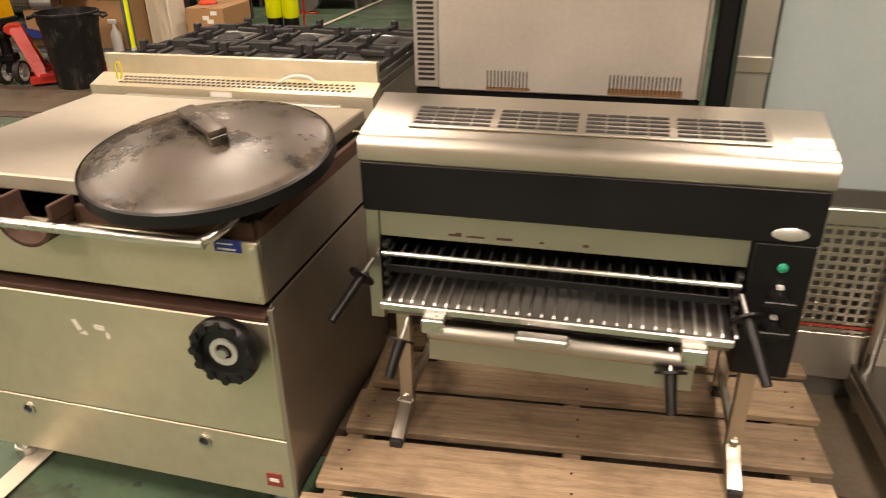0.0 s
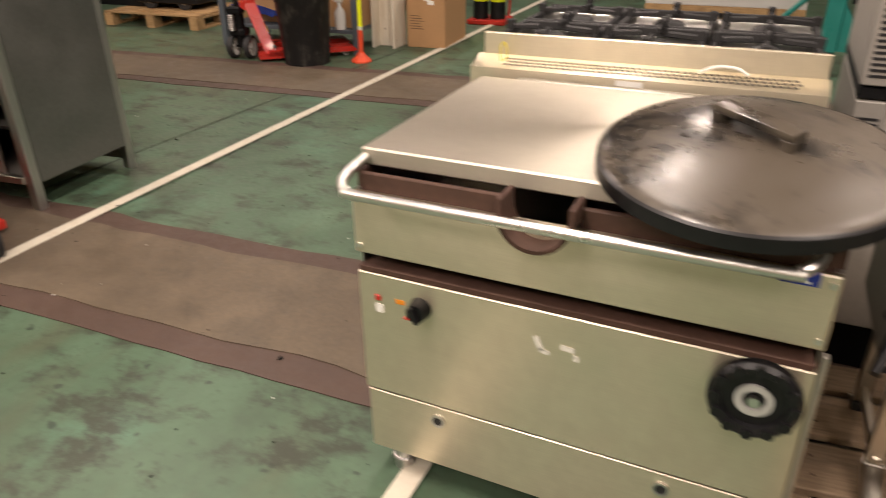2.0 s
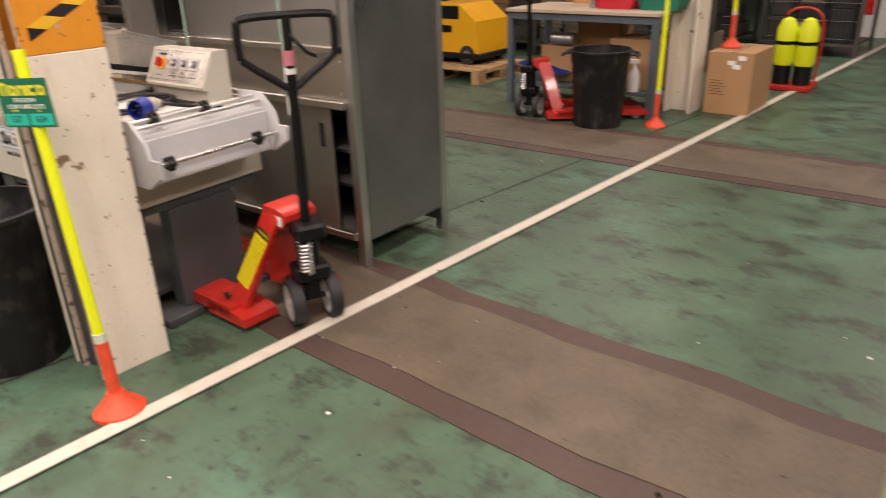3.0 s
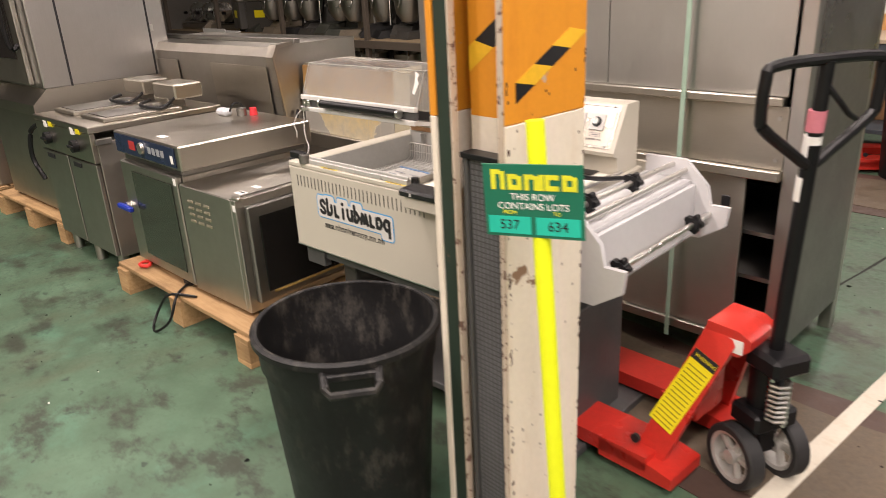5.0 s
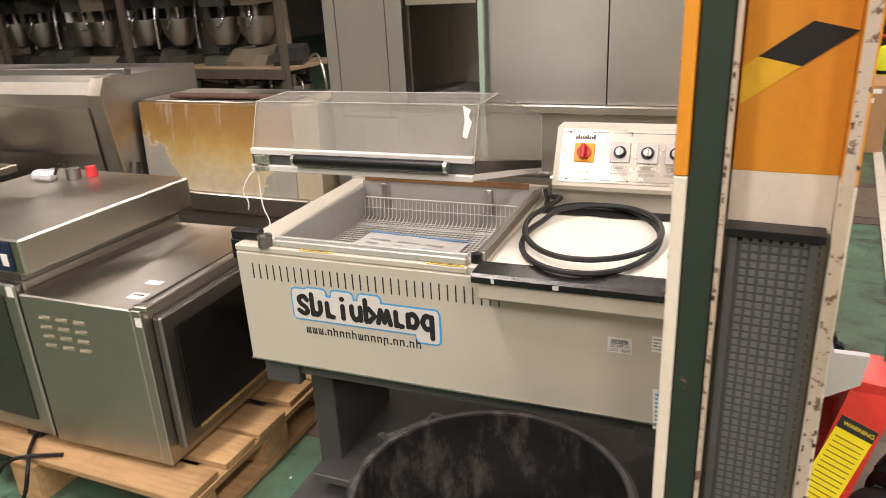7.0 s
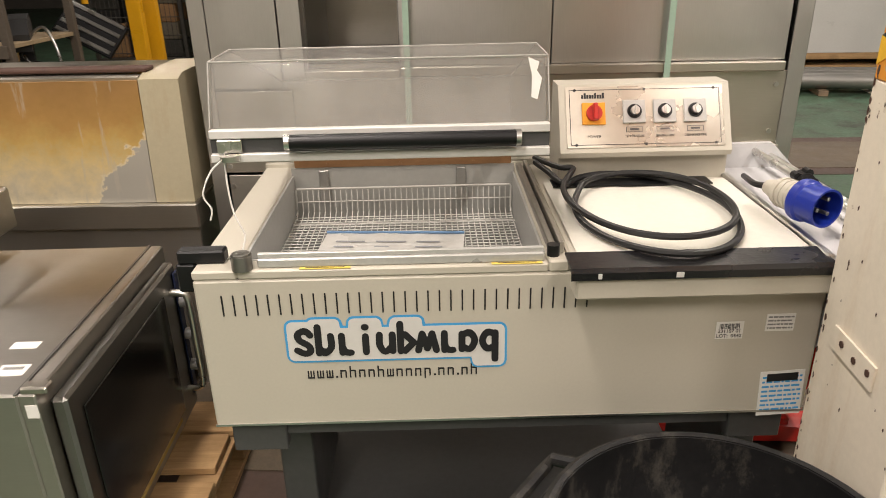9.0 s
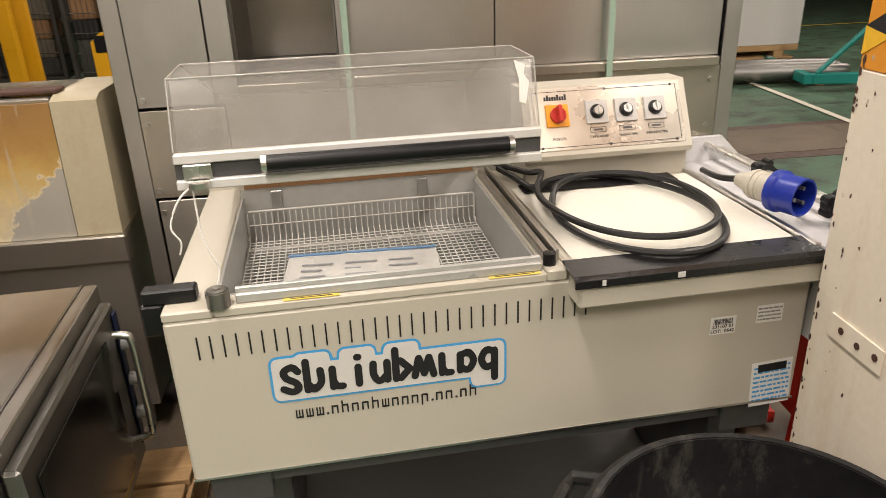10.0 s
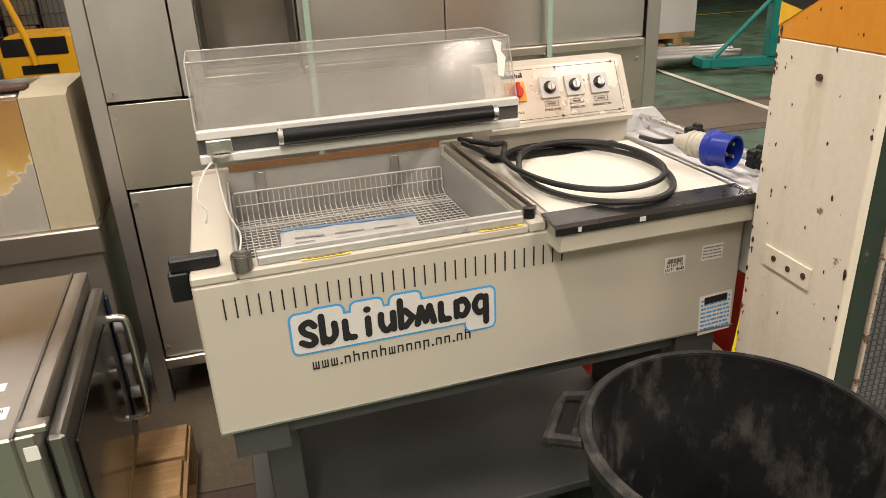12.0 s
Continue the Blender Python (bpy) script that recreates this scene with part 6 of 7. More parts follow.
combi_oven()
t = thing("mains_lead", "black mains lead drooping from pallet to floor", "cable", OVP)
part("lead", tube(N(), smooth_path([(0.55, 0.10, 0.152), (0.62, 0.02, 0.155), (0.66, -0.02, 0.14), (0.66, -0.06, 0.06), (0.6, -0.1, 0.008), (0.53, -0.08, 0.008), (0.52, -0.03, 0.08), (0.6, -0.01, 0.15), (0.72, 0.05, 0.152)], 8), 0.006, 8), BLACK, t)
part("plug", bx(0.52, 0.58, 0.09, 0.13, 0.1445, 0.175, 0.008), BLACK, t, "black moulded plug")
t = thing("red_strap", "crumpled red plastic strap on pallet", "strap", OVP @ pose(0.14, 0.08, 0.146))
part("loop", tube(N(), smooth_path([(0, 0, 0.012), (0.04, 0.02, 0.02), (0.07, -0.01, 0.012), (0.03, -0.03, 0.014)], 6, True), 0.009, 8, True), paint("strap_red", (0.6, 0.03, 0.02), 0.4), t)


def fryer():
    t = thing("twin_fryer", "stainless floor-standing twin fryer with two doors", "fryer", pose(-7.43, 0.815, 0, 0, 0, 7))
    W, D, H = 0.74, 0.72, 0.78
    part("body", bx(0, W, 0.03, D, 0.1, 0.70, 0.003), STEEL_DULL, t, "stainless cabinet")
    part("top_deck", bx(-0.005, W + 0.005, 0.0, D, H - 0.03, H, 0.004), STEEL, t)
    part("fascia", bx(0, W, 0.004, 0.03, 0.6, H - 0.031, 0.003), STEEL, t)
    for i in range(2):
        x = 0.01 + i * W / 2
        part("door", bx(x, x + W / 2 - 0.02, 0.008, 0.029, 0.11, 0.59, 0.003), STEEL_DULL, t, "plain cabinet door")
        part("door_pull", bx(x + 0.06, x + 0.16, 0.004, 0.0085, 0.55, 0.575, 0.002), INK, t)
        k = part("control_knob", rod(N(), (x + 0.17, 0.004, 0.67), (x + 0.17, -0.025, 0.67), 0.032, 20), BLACK, t, "black thermostat knob")
        part("knob_bar", bx(x + 0.135, x + 0.205, -0.035, -0.0255, 0.663, 0.677, 0.002), BLACK, t)
        part("tank_rim", bx(x + 0.03, x + W / 2 - 0.05, 0.1, 0.52, H + 0.0005, H + 0.02, 0.004), STEEL, t)
        part("tank_lid", bx(x + 0.06, x + W / 2 - 0.08, 0.13, 0.49, H + 0.0205, H + 0.024), STEEL_DARK, t)
        part("yellow_tag", bx(x + 0.2, x + 0.25, -0.001, 0.003, 0.735, 0.76), YELLOW, t, "yellow lot tag")
        part("white_tag", bx(x + 0.13, x + 0.17, -0.001, 0.003, 0.725, 0.76), PAPER, t)
        h = part("element_head", bx(x + 0.05, x + 0.3, 0.5, 0.66, H + 0.05, H + 0.13, 0.008), STEEL, t, "steel heating element head")
        part("element_lead", tube(N(), smooth_path([(x + 0.28, 0.5, H + 0.06), (x + 0.33, 0.4, H + 0.03), (x + 0.2, 0.35, H + 0.04), (x + 0.1, 0.45, H + 0.045)], 6), 0.009, 8), BLACK, t)
        part("bracket", bx(x + 0.15, x + 0.2, 0.53, 0.6, H + 0.0005, H + 0.0495), STEEL_DARK, t)
    for x in (0.06, W / 2, W - 0.06):
        for y in (0.06, D - 0.06):
            part("foot", rod(N(), (x, y, 0), (x, y, 0.1), 0.028, 14), STEEL_DULL, t)
    part("clip", bx(W + 0.001, W + 0.02, 0.02, 0.1, 0.69, 0.72, 0.002), STEEL_DARK, t)


fryer()
pallet(pose(-8.55, 0.66, 0, 0, 0, 9), 1.1, 0.9, 0.144, 5, PLANK_NEW, "pale wooden pallet under tall oven", "pallets", 4)
pallet(pose(-9.75, 0.42, 0, 0, 0, 9), 1.1, 0.9, 0.144, 5, PLANK_NEW, "pale wooden pallet at the row's end", "pallets", 6)


def tall_oven():
    t = thing("tall_oven", "tall stainless oven cabinet on low stand", "oven", pose(-8.42, 0.76, 0.1445, 0, 0, 8))
    W, D = 0.86, 0.84
    part("stand", bx(0, W, 0, D, 0.02, 0.60, 0.004), STEEL_DULL, t, "stainless lower cabinet")
    part("plinth", bx(0.05, W - 0.05, 0.05, D - 0.05, 0, 0.0195), GREY_COAT, t)
    part("skirt", prism(N(), [(-0.03, 0.6005), (-0.03, 0.66), (0.06, 0.74), (D, 0.74), (D, 0.6005)], "x", -0.01, W + 0.005), STEEL, t, "flared steel skirt")
    part("cabinet", bx(0.0, W, 0.05, D, 0.7405, 1.9, 0.006), STEEL_Z, t, "brushed upper cabinet")
    part("door", bx(0.02, W - 0.12, 0.02, 0.0495, 0.76, 1.86, 0.006), STEEL_DULL, t, "oven door with window")
    part("door_glass", bx(0.12, W - 0.22, 0.015, 0.0195, 0.9, 1.7, 0.002), DARK_GLASS, t)
    part("handle", tube(N(), smooth_path([(W - 0.15, 0.02, 1.5), (W - 0.15, -0.03, 1.48), (W - 0.15, -0.03, 1.0), (W - 0.15, 0.02, 0.98)], 5), 0.014, 10), BLACK, t)
    for y in (0.2, 0.72):
        part("seam", bx(W + 0.0002, W + 0.002, y, y + 0.012, 0.6, 1.9), INK, t, "dark panel joint")
    part("catch", bx(W + 0.002, W + 0.012, 0.73, 0.75, 1.0, 1.04, 0.002), CHROME, t)
    part("hose", tube(N(), smooth_path([(W - 0.05, -0.01, 0.55), (W - 0.12, -0.04, 0.5), (W - 0.16, -0.05, 0.35), (W - 0.1, -0.03, 0.22)], 6), 0.014, 8), BLACK, t)


tall_oven()
t = thing("washing_machine", "grey front-loading washing machine at row end", "washing machine", pose(-9.4, 0.62, 0.1445, 0, 0, 8))
part("body", bx(0, 0.7, 0, 0.7, 0.0, 0.85, 0.01), STEEL_DULL, t)
part("porthole", lathe(N(), [(0.001, 0), (0.2, 0), (0.19, 0.03), (0.13, 0.045), (0.001, 0.03)], 32), BLACK, t, "dark round door", pose(0.42, 0.0, 0.42, 90))
part("fascia", bx(0.01, 0.69, -0.006, -0.0005, 0.7, 0.83, 0.002), STEEL, t)


def back_units():
    t = thing("heated_counter", "stainless catering counter seen from the back", "counter", pose(-6.425, 1.79, 0, 0, 0, 8))
    part("body", prism(N(), [(0.06, 0.1), (0.06, 0.6), (0.03, 0.62), (0.0, 1.03), (0.03, 1.075), (0.12, 1.085), (0.55, 1.085), (0.55, 0.1)], "x", -1.55, 0.0), STEEL_DULL, t, "dull stainless back")
    for x0, x1 in ((-1.5, -1.0), (-0.62, -0.07)):
        part("panel", prism(N(), [(0.012, 0.68), (-0.005, 0.98), (-0.001, 0.98), (0.016, 0.68)], "x", x0, x1), STEEL, t, "recessed back panel")
    part("end_trim", prism(N(), [(0.045, 0.6), (-0.012, 1.03), (0.02, 1.09), (0.12, 1.095), (0.12, 1.085), (0.03, 1.072), (0.0, 1.02), (0.055, 0.6)], "x", -0.05, 0.012), STEEL, t)
    part("top_rail", bx(-1.55, 0.0, 0.14, 0.18, 1.0855, 1.11, 0.003), STEEL_DARK, t)
    for x in (-1.45, -0.1):
        for y in (0.12, 0.48):
            part("foot", rod(N(), (x, y, 0), (x, y, 0.1), 0.025, 12), ALU, t)
    part("hanging_lead", tube(N(), smooth_path([(0.02, 0.1, 0.75), (0.03, 0.05, 0.6), (0.02, 0.03, 0.4), (0.05, 0.02, 0.15), (0.04, 0.0, 0.01)], 6), 0.008, 8), BLACK, t)
    t = thing("burnt_griddle_unit", "heat-stained stainless cooking unit with peeling brown scale", "cooking unit", pose(-6.50, 1.925, 0, 0, 0, 6))
    W = 0.905
    part("burnt_panel", prism(N(), [(0.0, 0.635), (0.02, 0.975), (0.03, 0.975), (0.03, 0.635)], "x", 0.075, W - 0.112), BURNT, t, "burnt straw-brown steel panel")
    part("end_panel", prism(N(), [(0.0, 0.635), (0.02, 0.978), (0.06, 0.99), (0.32, 0.99), (0.32, 0.635)], "x", W - 0.11, W), GREASY, t, "grease-stained buff end panel")
    part("cowl", bx(0.075, W - 0.112, 0.0305, 0.34, 0.635, 0.985, 0.003), STEEL, t)
    part("rust_strip", bx(0.2, W - 0.10, 0.06, 0.12, 0.9905, 1.002, 0.003), RUST, t, "rust-brown burner strip")
    part("base", bx(-0.01, W + 0.01, -0.02, 0.34, 0.56, 0.634, 0.004), STEEL, t)
    part("cabinet", bx(0.0, W, 0.0, 0.34, 0.1, 0.5595, 0.003), STEEL_DULL, t)
    for x in (0.06, W - 0.06):
        for y in (0.05, 0.29):
            part("foot", rod(N(), (x, y, 0), (x, y, 0.1), 0.025, 12), ALU, t)


back_units()


# ---------- pallet trucks ----------
def pallet_truck(m, turn, label):
    t = thing("pallet_truck", label, "pallet truck", m, "pallet trucks")
    for s in (-1, 1):
        part("fork", prism(N(), [(-0.95, 0.05), (-0.9, 0.085), (-0.2, 0.092), (-0.2, 0.045), (-0.9, 0.04)], "y", s * 0.25 - (0.15 if s > 0 else 0), s * 0.25 + (0.15 if s < 0 else 0)), RED, t, "red steel fork")
        part("fork_roller", rod(N(), (-0.85, s * 0.19, 0.035), (-0.85, s * 0.13, 0.035), 0.035, 14), WHITE, t)
        bm = prism(N(), [(-0.27, 0.06), (-0.18, 0.05), (-0.06, 0.43), (-0.075, 0.46), (-0.145, 0.475)], "y", -0.014, 0.014)
        for v in bm.verts:
            v.co.y += s * (0.215 - 0.34 * v.co.z)
        part("side_beam", bm, RED, t, "sloping red side beam")
        part("toe", prism(N(), [(-0.36, 0.025), (-0.12, 0.025), (-0.12, 0.06), (-0.18, 0.072), (-0.36, 0.085)], "y", s * 0.25 - (0.16 if s > 0 else 0), s * 0.25 + (0.16 if s < 0 else 0)), RED, t)
        part("pivot_bolt", rod(N(), (-0.255, s * 0.215, 0.12), (-0.255, s * 0.225, 0.12), 0.014, 12), INK, t)
    part("head_plate", prism(N(), [(-0.15, 0.40), (-0.145, 0.48), (-0.055, 0.475), (-0.02, 0.455), (-0.02, 0.43), (-0.05, 0.4)], "y", -0.075, 0.075), RED, t, "red head plate")
    part("back_plate", bx(-0.165, -0.15, -0.075, 0.075, 0.15, 0.41, 0.003), RED, t)
    lab = part("warning_label", bx(-0.04, 0.04, -0.125, 0.125, 0, 0.0008), YELLOW, t, "yellow warning label", Matrix.Translation((-0.165, -0.1375, 0.275)) @ pose(0, 0, 0, 90 - 18.8) @ pose(0, 0, 0, 0, 0, -20))
    part("label_head", bx(-0.04, 0.04, 0.095, 0.125, 0.0009, 0.0014), INK, lab)
    words("label_text", "WARNING", 0.014, YELLOW, lab, pose(0.004, 0.11, 0.0017))
    bm = N()
    for i in range(15):
        box(bm, -0.032, 0.032, -0.115 + i * 0.0135, -0.112 + i * 0.0135, 0.0009, 0.0012)
    part("label_lines", bm, paint("label_print", (0.25, 0.2, 0.01), 0.5), lab)
    part("white_label", bx(-0.08, -0.04, -0.0765, -0.0755, 0.41, 0.45), PAPER, t)
    s = part("steering_head", N(), BLACK_PAINT, t, "black pump and steering head", pose(0, 0, 0, 0, 0, turn))
    bm = rod(N(), (0, 0, 0.17), (0, 0, 0.42), 0.045, 20)
    box(bm, -0.05, 0.06, -0.07, 0.07, 0.19, 0.25, 0.01)
    box(bm, -0.03, 0.09, -0.06, 0.06, 0.37, 0.43, 0.012)
    rod(bm, (0.0, -0.08, 0.1), (0.0, 0.08, 0.1), 0.012, 10)
    box(bm, -0.03, 0.03, -0.03, 0.03, 0.1, 0.2, 0.006)
    s.data = mesh_of("steering_head", bm, BLACK_PAINT)
    hel = [(0.078 + 0.026 * math.cos(i * 0.9), -0.03 + 0.026 * math.sin(i * 0.9), 0.245 + i * 0.0021) for i in range(62)]
    part("spring", tube(N(), hel, 0.005, 6), CHROME, s, "chrome return spring")
    part("spring_rod", rod(N(), (0.078, -0.03, 0.23), (0.078, -0.03, 0.4), 0.011, 10), BLACK_PAINT, s)
    for w in (-1, 1):
        wh = part("wheel", lathe(N(), [(0.074, -0.025), (0.09, -0.025), (0.095, -0.02), (0.095, 0.02), (0.09, 0.025), (0.074, 0.025)], 40), RUBBER, s, "black rubber tyre", pose(0, w * 0.075, 0.095, 90))
        bm = lathe(N(), [(0.064, -0.02), (0.0745, -0.023), (0.0745, 0.023), (0.064, 0.02)], 32)
        for k in range(5):
            a = k * math.tau / 5
            rod(bm, (0.015 * math.cos(a), 0.015 * math.sin(a), 0), (0.067 * math.cos(a), 0.067 * math.sin(a), 0), 0.011, 8)
        rod(bm, (0, 0, -0.024), (0, 0, 0.024), 0.02, 16)
        part("wheel_rim", bm, paint("pale_rim", (0.5, 0.49, 0.46), 0.4, 0.2), s, "spoked metal rim", pose(0, w * 0.075, 0.095, 90))
    part("tiller", rod(N(), (0.02, 0, 0.42), (0.045, 0, 0.98), 0.019, 16), BLACK_PAINT, s, "black tiller tube")
    c = [(0.045, 0.0, 0.93), (0.047, -0.06, 0.965), (0.05, -0.15, 1.03), (0.052, -0.165, 1.06), (0.055, -0.165, 1.14), (0.056, -0.145, 1.17), (0.056, 0.0, 1.175), (0.056, 0.145, 1.17), (0.055, 0.165, 1.14), (0.052, 0.165, 1.06), (0.05, 0.15, 1.03), (0.047, 0.06, 0.965)]
    part("handle_loop", tube(N(), smooth_path(c, 4, True), 0.0135, 10, True), BLACK, s, "black loop handle")
    part("handle_stem", rod(N(), (0.045, 0, 0.96), (0.056, 0, 1.17), 0.016, 12), BLACK, s)
    part("lift_lever", tube(N(), smooth_path([(0.06, 0.0, 1.12), (0.075, 0.03, 1.08), (0.075, 0.06, 1.05), (0.07, 0.09, 1.035)], 5), 0.007, 8), BLACK, s)
    part("tiller_label", rod(N(), (0.0395, 0, 0.93), (0.0425, 0, 1.0), 0.0205, 16), PAPER, s, "white label round the tiller")
    part("tiller_label", rod(N(), (0.035, 0, 0.84), (0.0375, 0, 0.9), 0.0205, 16), PAPER, s)
    part("warning_mark", rod(N(), (0.0435, 0, 1.01), (0.046, 0, 1.06), 0.0205, 16), paint("pink_mark", (0.6, 0.2, 0.25), 0.5), s)
    return t


pallet_truck(pose(-3.73, 1.79, 0, 0, 0, 3), -24, "red hand pallet truck with black tiller under the packing machine")
pallet_truck(pose(-5.15, 5.2, 0, 0, 0, 222), 60, "red hand pallet truck parked at the workbench")


# ---------- far end: workbench and storage ----------
def workbench():
    t = thing("workbench", "grey steel workbench with pale wooden top", "workbench", pose(-5.68, 5.55, 0, 0, 0, 3))
    part("top", bx(0, 1.42, 0, 0.72, 0.795, 0.825, 0.004), paint("worn_plywood", (0.5, 0.4, 0.28), 0.6, wear=0.3), t, "worn plywood top")
    part("rail", bx(0.0, 1.42, 0.02, 0.06, 0.735, 0.7945, 0.003), paint("bench_grey", (0.1, 0.12, 0.14), 0.45), t)
    for x in (0.0, 1.36):
        for y in (0.02, 0.65):
            part("leg", bx(x, x + 0.055, y, y + 0.055, 0, 0.7345, 0.003), paint("bench_leg_grey", (0.1, 0.12, 0.14), 0.45), t)
    part("lower_shelf", bx(0.056, 1.359, 0.04, 0.68, 0.17, 0.2, 0.003), paint("shelf_grey", (0.09, 0.11, 0.13), 0.5), t)
    B = pose(-5.68, 5.55, 0, 0, 0, 3)
    def carton(x, y, z, w, d, h, r=0, label="brown cardboard box on the bench shelf"):
        c = thing("cardboard_box", label, "box", B @ pose(x, y, z, 0, 0, r), "cardboard boxes")
        part("carton", bx(0, w, 0, d, 0, h, 0.004), CARD, c)
        part("tape", bx(w * 0.44, w * 0.56, -0.001, d + 0.001, h, h + 0.001), paint("parcel_tape", (0.4, 0.3, 0.16), 0.3), c)
        return c
    carton(0.25, 0.2, 0.2, 0.35, 0.4, 0.3)
    carton(0.95, 0.15, 0.2, 0.4, 0.4, 0.4)
    carton(0.5, 0.4, 0.2, 0.4, 0.28, 0.5, 4)
    c = thing("blue_cloth", "folded blue cloth on the bench shelf", "cloth", B @ pose(0.12, 0.02, 0.3))
    bm = N()
    k = 8
    vs = [[bm.verts.new((0.45 * i / k, 0.3 * j / k, 0.05 + 0.05 * noise.noise((i * 0.4, j * 0.5, 4)) - 0.07 * (i / k) ** 2)) for i in range(k + 1)] for j in range(k + 1)]
    for j in range(k):
        for i in range(k):
            bm.faces.new((vs[j][i], vs[j][i + 1], vs[j + 1][i + 1], vs[j + 1][i]))
    bmesh.ops.solidify(bm, geom=bm.faces[:], thickness=0.02)
    part("fold", bm, paint("blue_fabric", (0.02, 0.05, 0.32), 0.8), c)
    c = thing("steel_cylinder", "short steel cylinder lying on a box", "cylinder", B @ pose(0.45, 0.25, 0.56))
    part("can", rod(N(), (-0.11, 0, 0), (0.11, 0, 0), 0.055, 20), ALU, c)
    for i, (x, col, lab) in enumerate(((0.78, (0.5, 0.02, 0.03), "red open plastic parts bin on the bench"), (1.17, (0.01, 0.16, 0.1), "green plastic parts bin on the bench"))):
        c = thing("parts_bin", lab, "parts bin", B @ pose(x, 0.22, 0.8255), "parts bins")
        bm = N()
        prism(bm, [(0.0, 0.0), (0.3, 0.0), (0.34, 0.14), (0.325, 0.14), (0.29, 0.012), (0.01, 0.012), (-0.02, 0.1), (-0.035, 0.1)], "y", 0, 0.2)
        box(bm, 0.01, 0.3, 0.0, 0.008, 0.012, 0.12)
        box(bm, 0.01, 0.3, 0.192, 0.2, 0.012, 0.12)
        part("tub", bm, paint("bin_plastic", col, 0.4), c)
    c = thing("spray_can", "small metal can on the bench", "can", B @ pose(0.70, 0.3, 0.8255))
    part("can", rod(N(), (0, 0, 0), (0, 0, 0.17), 0.033, 18), ALU, c)
    part("cap", rod(N(), (0, 0, 0.17), (0, 0, 0.21), 0.02, 14), BLUE, c)
    c = thing("notice_board", "plywood notice board with pinned white paper", "notice board", B @ pose(0.3, 0.66, 0.8255))
    part("board", bx(0, 0.62, 0, 0.02, 0, 0.6, 0.003), paint("chipboard", (0.55, 0.3, 0.1), 0.6, wear=0.2), c)
    part("notice", bx(0.06, 0.3, -0.003, -0.0005, 0.12, 0.4), PAPER, c, "white notice sheet")
    c = thing("spray_bottle", "white spray bottle on the bench shelf", "bottle", B @ pose(1.22, 0.08, 0.2005))
    part("bottle", lathe(N(), [(0.001, 0), (0.045, 0), (0.045, 0.14), (0.016, 0.19), (0.016, 0.22), (0.001, 0.22)], 20), WHITE, c)
    part("trigger", bx(-0.05, 0.03, -0.014, 0.014, 0.22, 0.26, 0.006), WHITE, c)


workbench()
dustbin(pose(-4.54, 5.27, 0, 0, 0, 20), "black plastic dustbin standing before the workbench", "dustbins")
sign_post(pose(-4.135, 5.46, 0, 0, 1, 0))
column("column", pose(-4.33, 5.98, 0, 0, 0, 2), "cream painted steel column beside the workbench", True)


def big_carton():
    t = thing("cardboard_box", "large brown carton with printed lines and labels", "box", pose(-4.05, 6.13, 0, 0, 0, 4), "cardboard boxes")
    part("carton", bx(0, 0.36, 0, 0.55, 0, 0.5, 0.004), CARD, t)
    part("flap_tape", bx(0.15, 0.21, -0.001, 0.551, 0.5005, 0.502), paint("parcel_tape", (0.4, 0.3, 0.16), 0.3), t)
    for i in range(6):
        part("print_line", bx(0.03, 0.16 - 0.02 * (i % 3), -0.0012, -0.0004, 0.16 + i * 0.022, 0.166 + i * 0.022), paint("carton_print", (0.12, 0.07, 0.04), 0.7), t)
    for x, z in ((0.16, 0.4), (0.24, 0.44), (0.2, 0.37)):
        part("label", bx(x, x + 0.06, -0.0014, -0.0004, z, z + 0.035), PAPER, t)


big_carton()
sign_post(pose(-3.98, 6.4, 0.503, 0, -1, 0))


def extinguishers():
    t = thing("extinguisher_stand", "red floor stand carrying two extinguishers", "stand", pose(-4.0, 7.35, 0, 0, 0, 5))
    part("base", bx(0, 0.4, 0, 0.35, 0, 0.05, 0.01), RED, t)
    part("back_tube", tube(N(), smooth_path([(0.03, 0.3, 0.05), (0.03, 0.3, 0.6), (0.2, 0.3, 0.72), (0.37, 0.3, 0.6), (0.37, 0.3, 0.05)], 5), 0.012, 8), RED, t)
    for x in (0.11, 0.29):
        e = thing("covered_extinguisher", "extinguisher in bright yellow cover on red stand", "extinguisher", pose(-4.0, 7.35, 0, 0, 0, 5) @ pose(x, 0.15, 0.05), "covered extinguishers")
        part("cover", lathe(N(), [(0.001, 0.17), (0.08, 0.17), (0.09, 0.2), (0.088, 0.5), (0.05, 0.58), (0.001, 0.6)], 24), LIME, e, "fluorescent yellow cover")
        part("cylinder", lathe(N(), [(0.001, 0), (0.08, 0), (0.08, 0.1695), (0.001, 0.1695)], 24), BLACK, e, "black lower cylinder")
        part("strap", lathe(N(), [(0.088, 0.36), (0.094, 0.36), (0.094, 0.39), (0.088, 0.39)], 24), BLACK, e)


extinguishers()


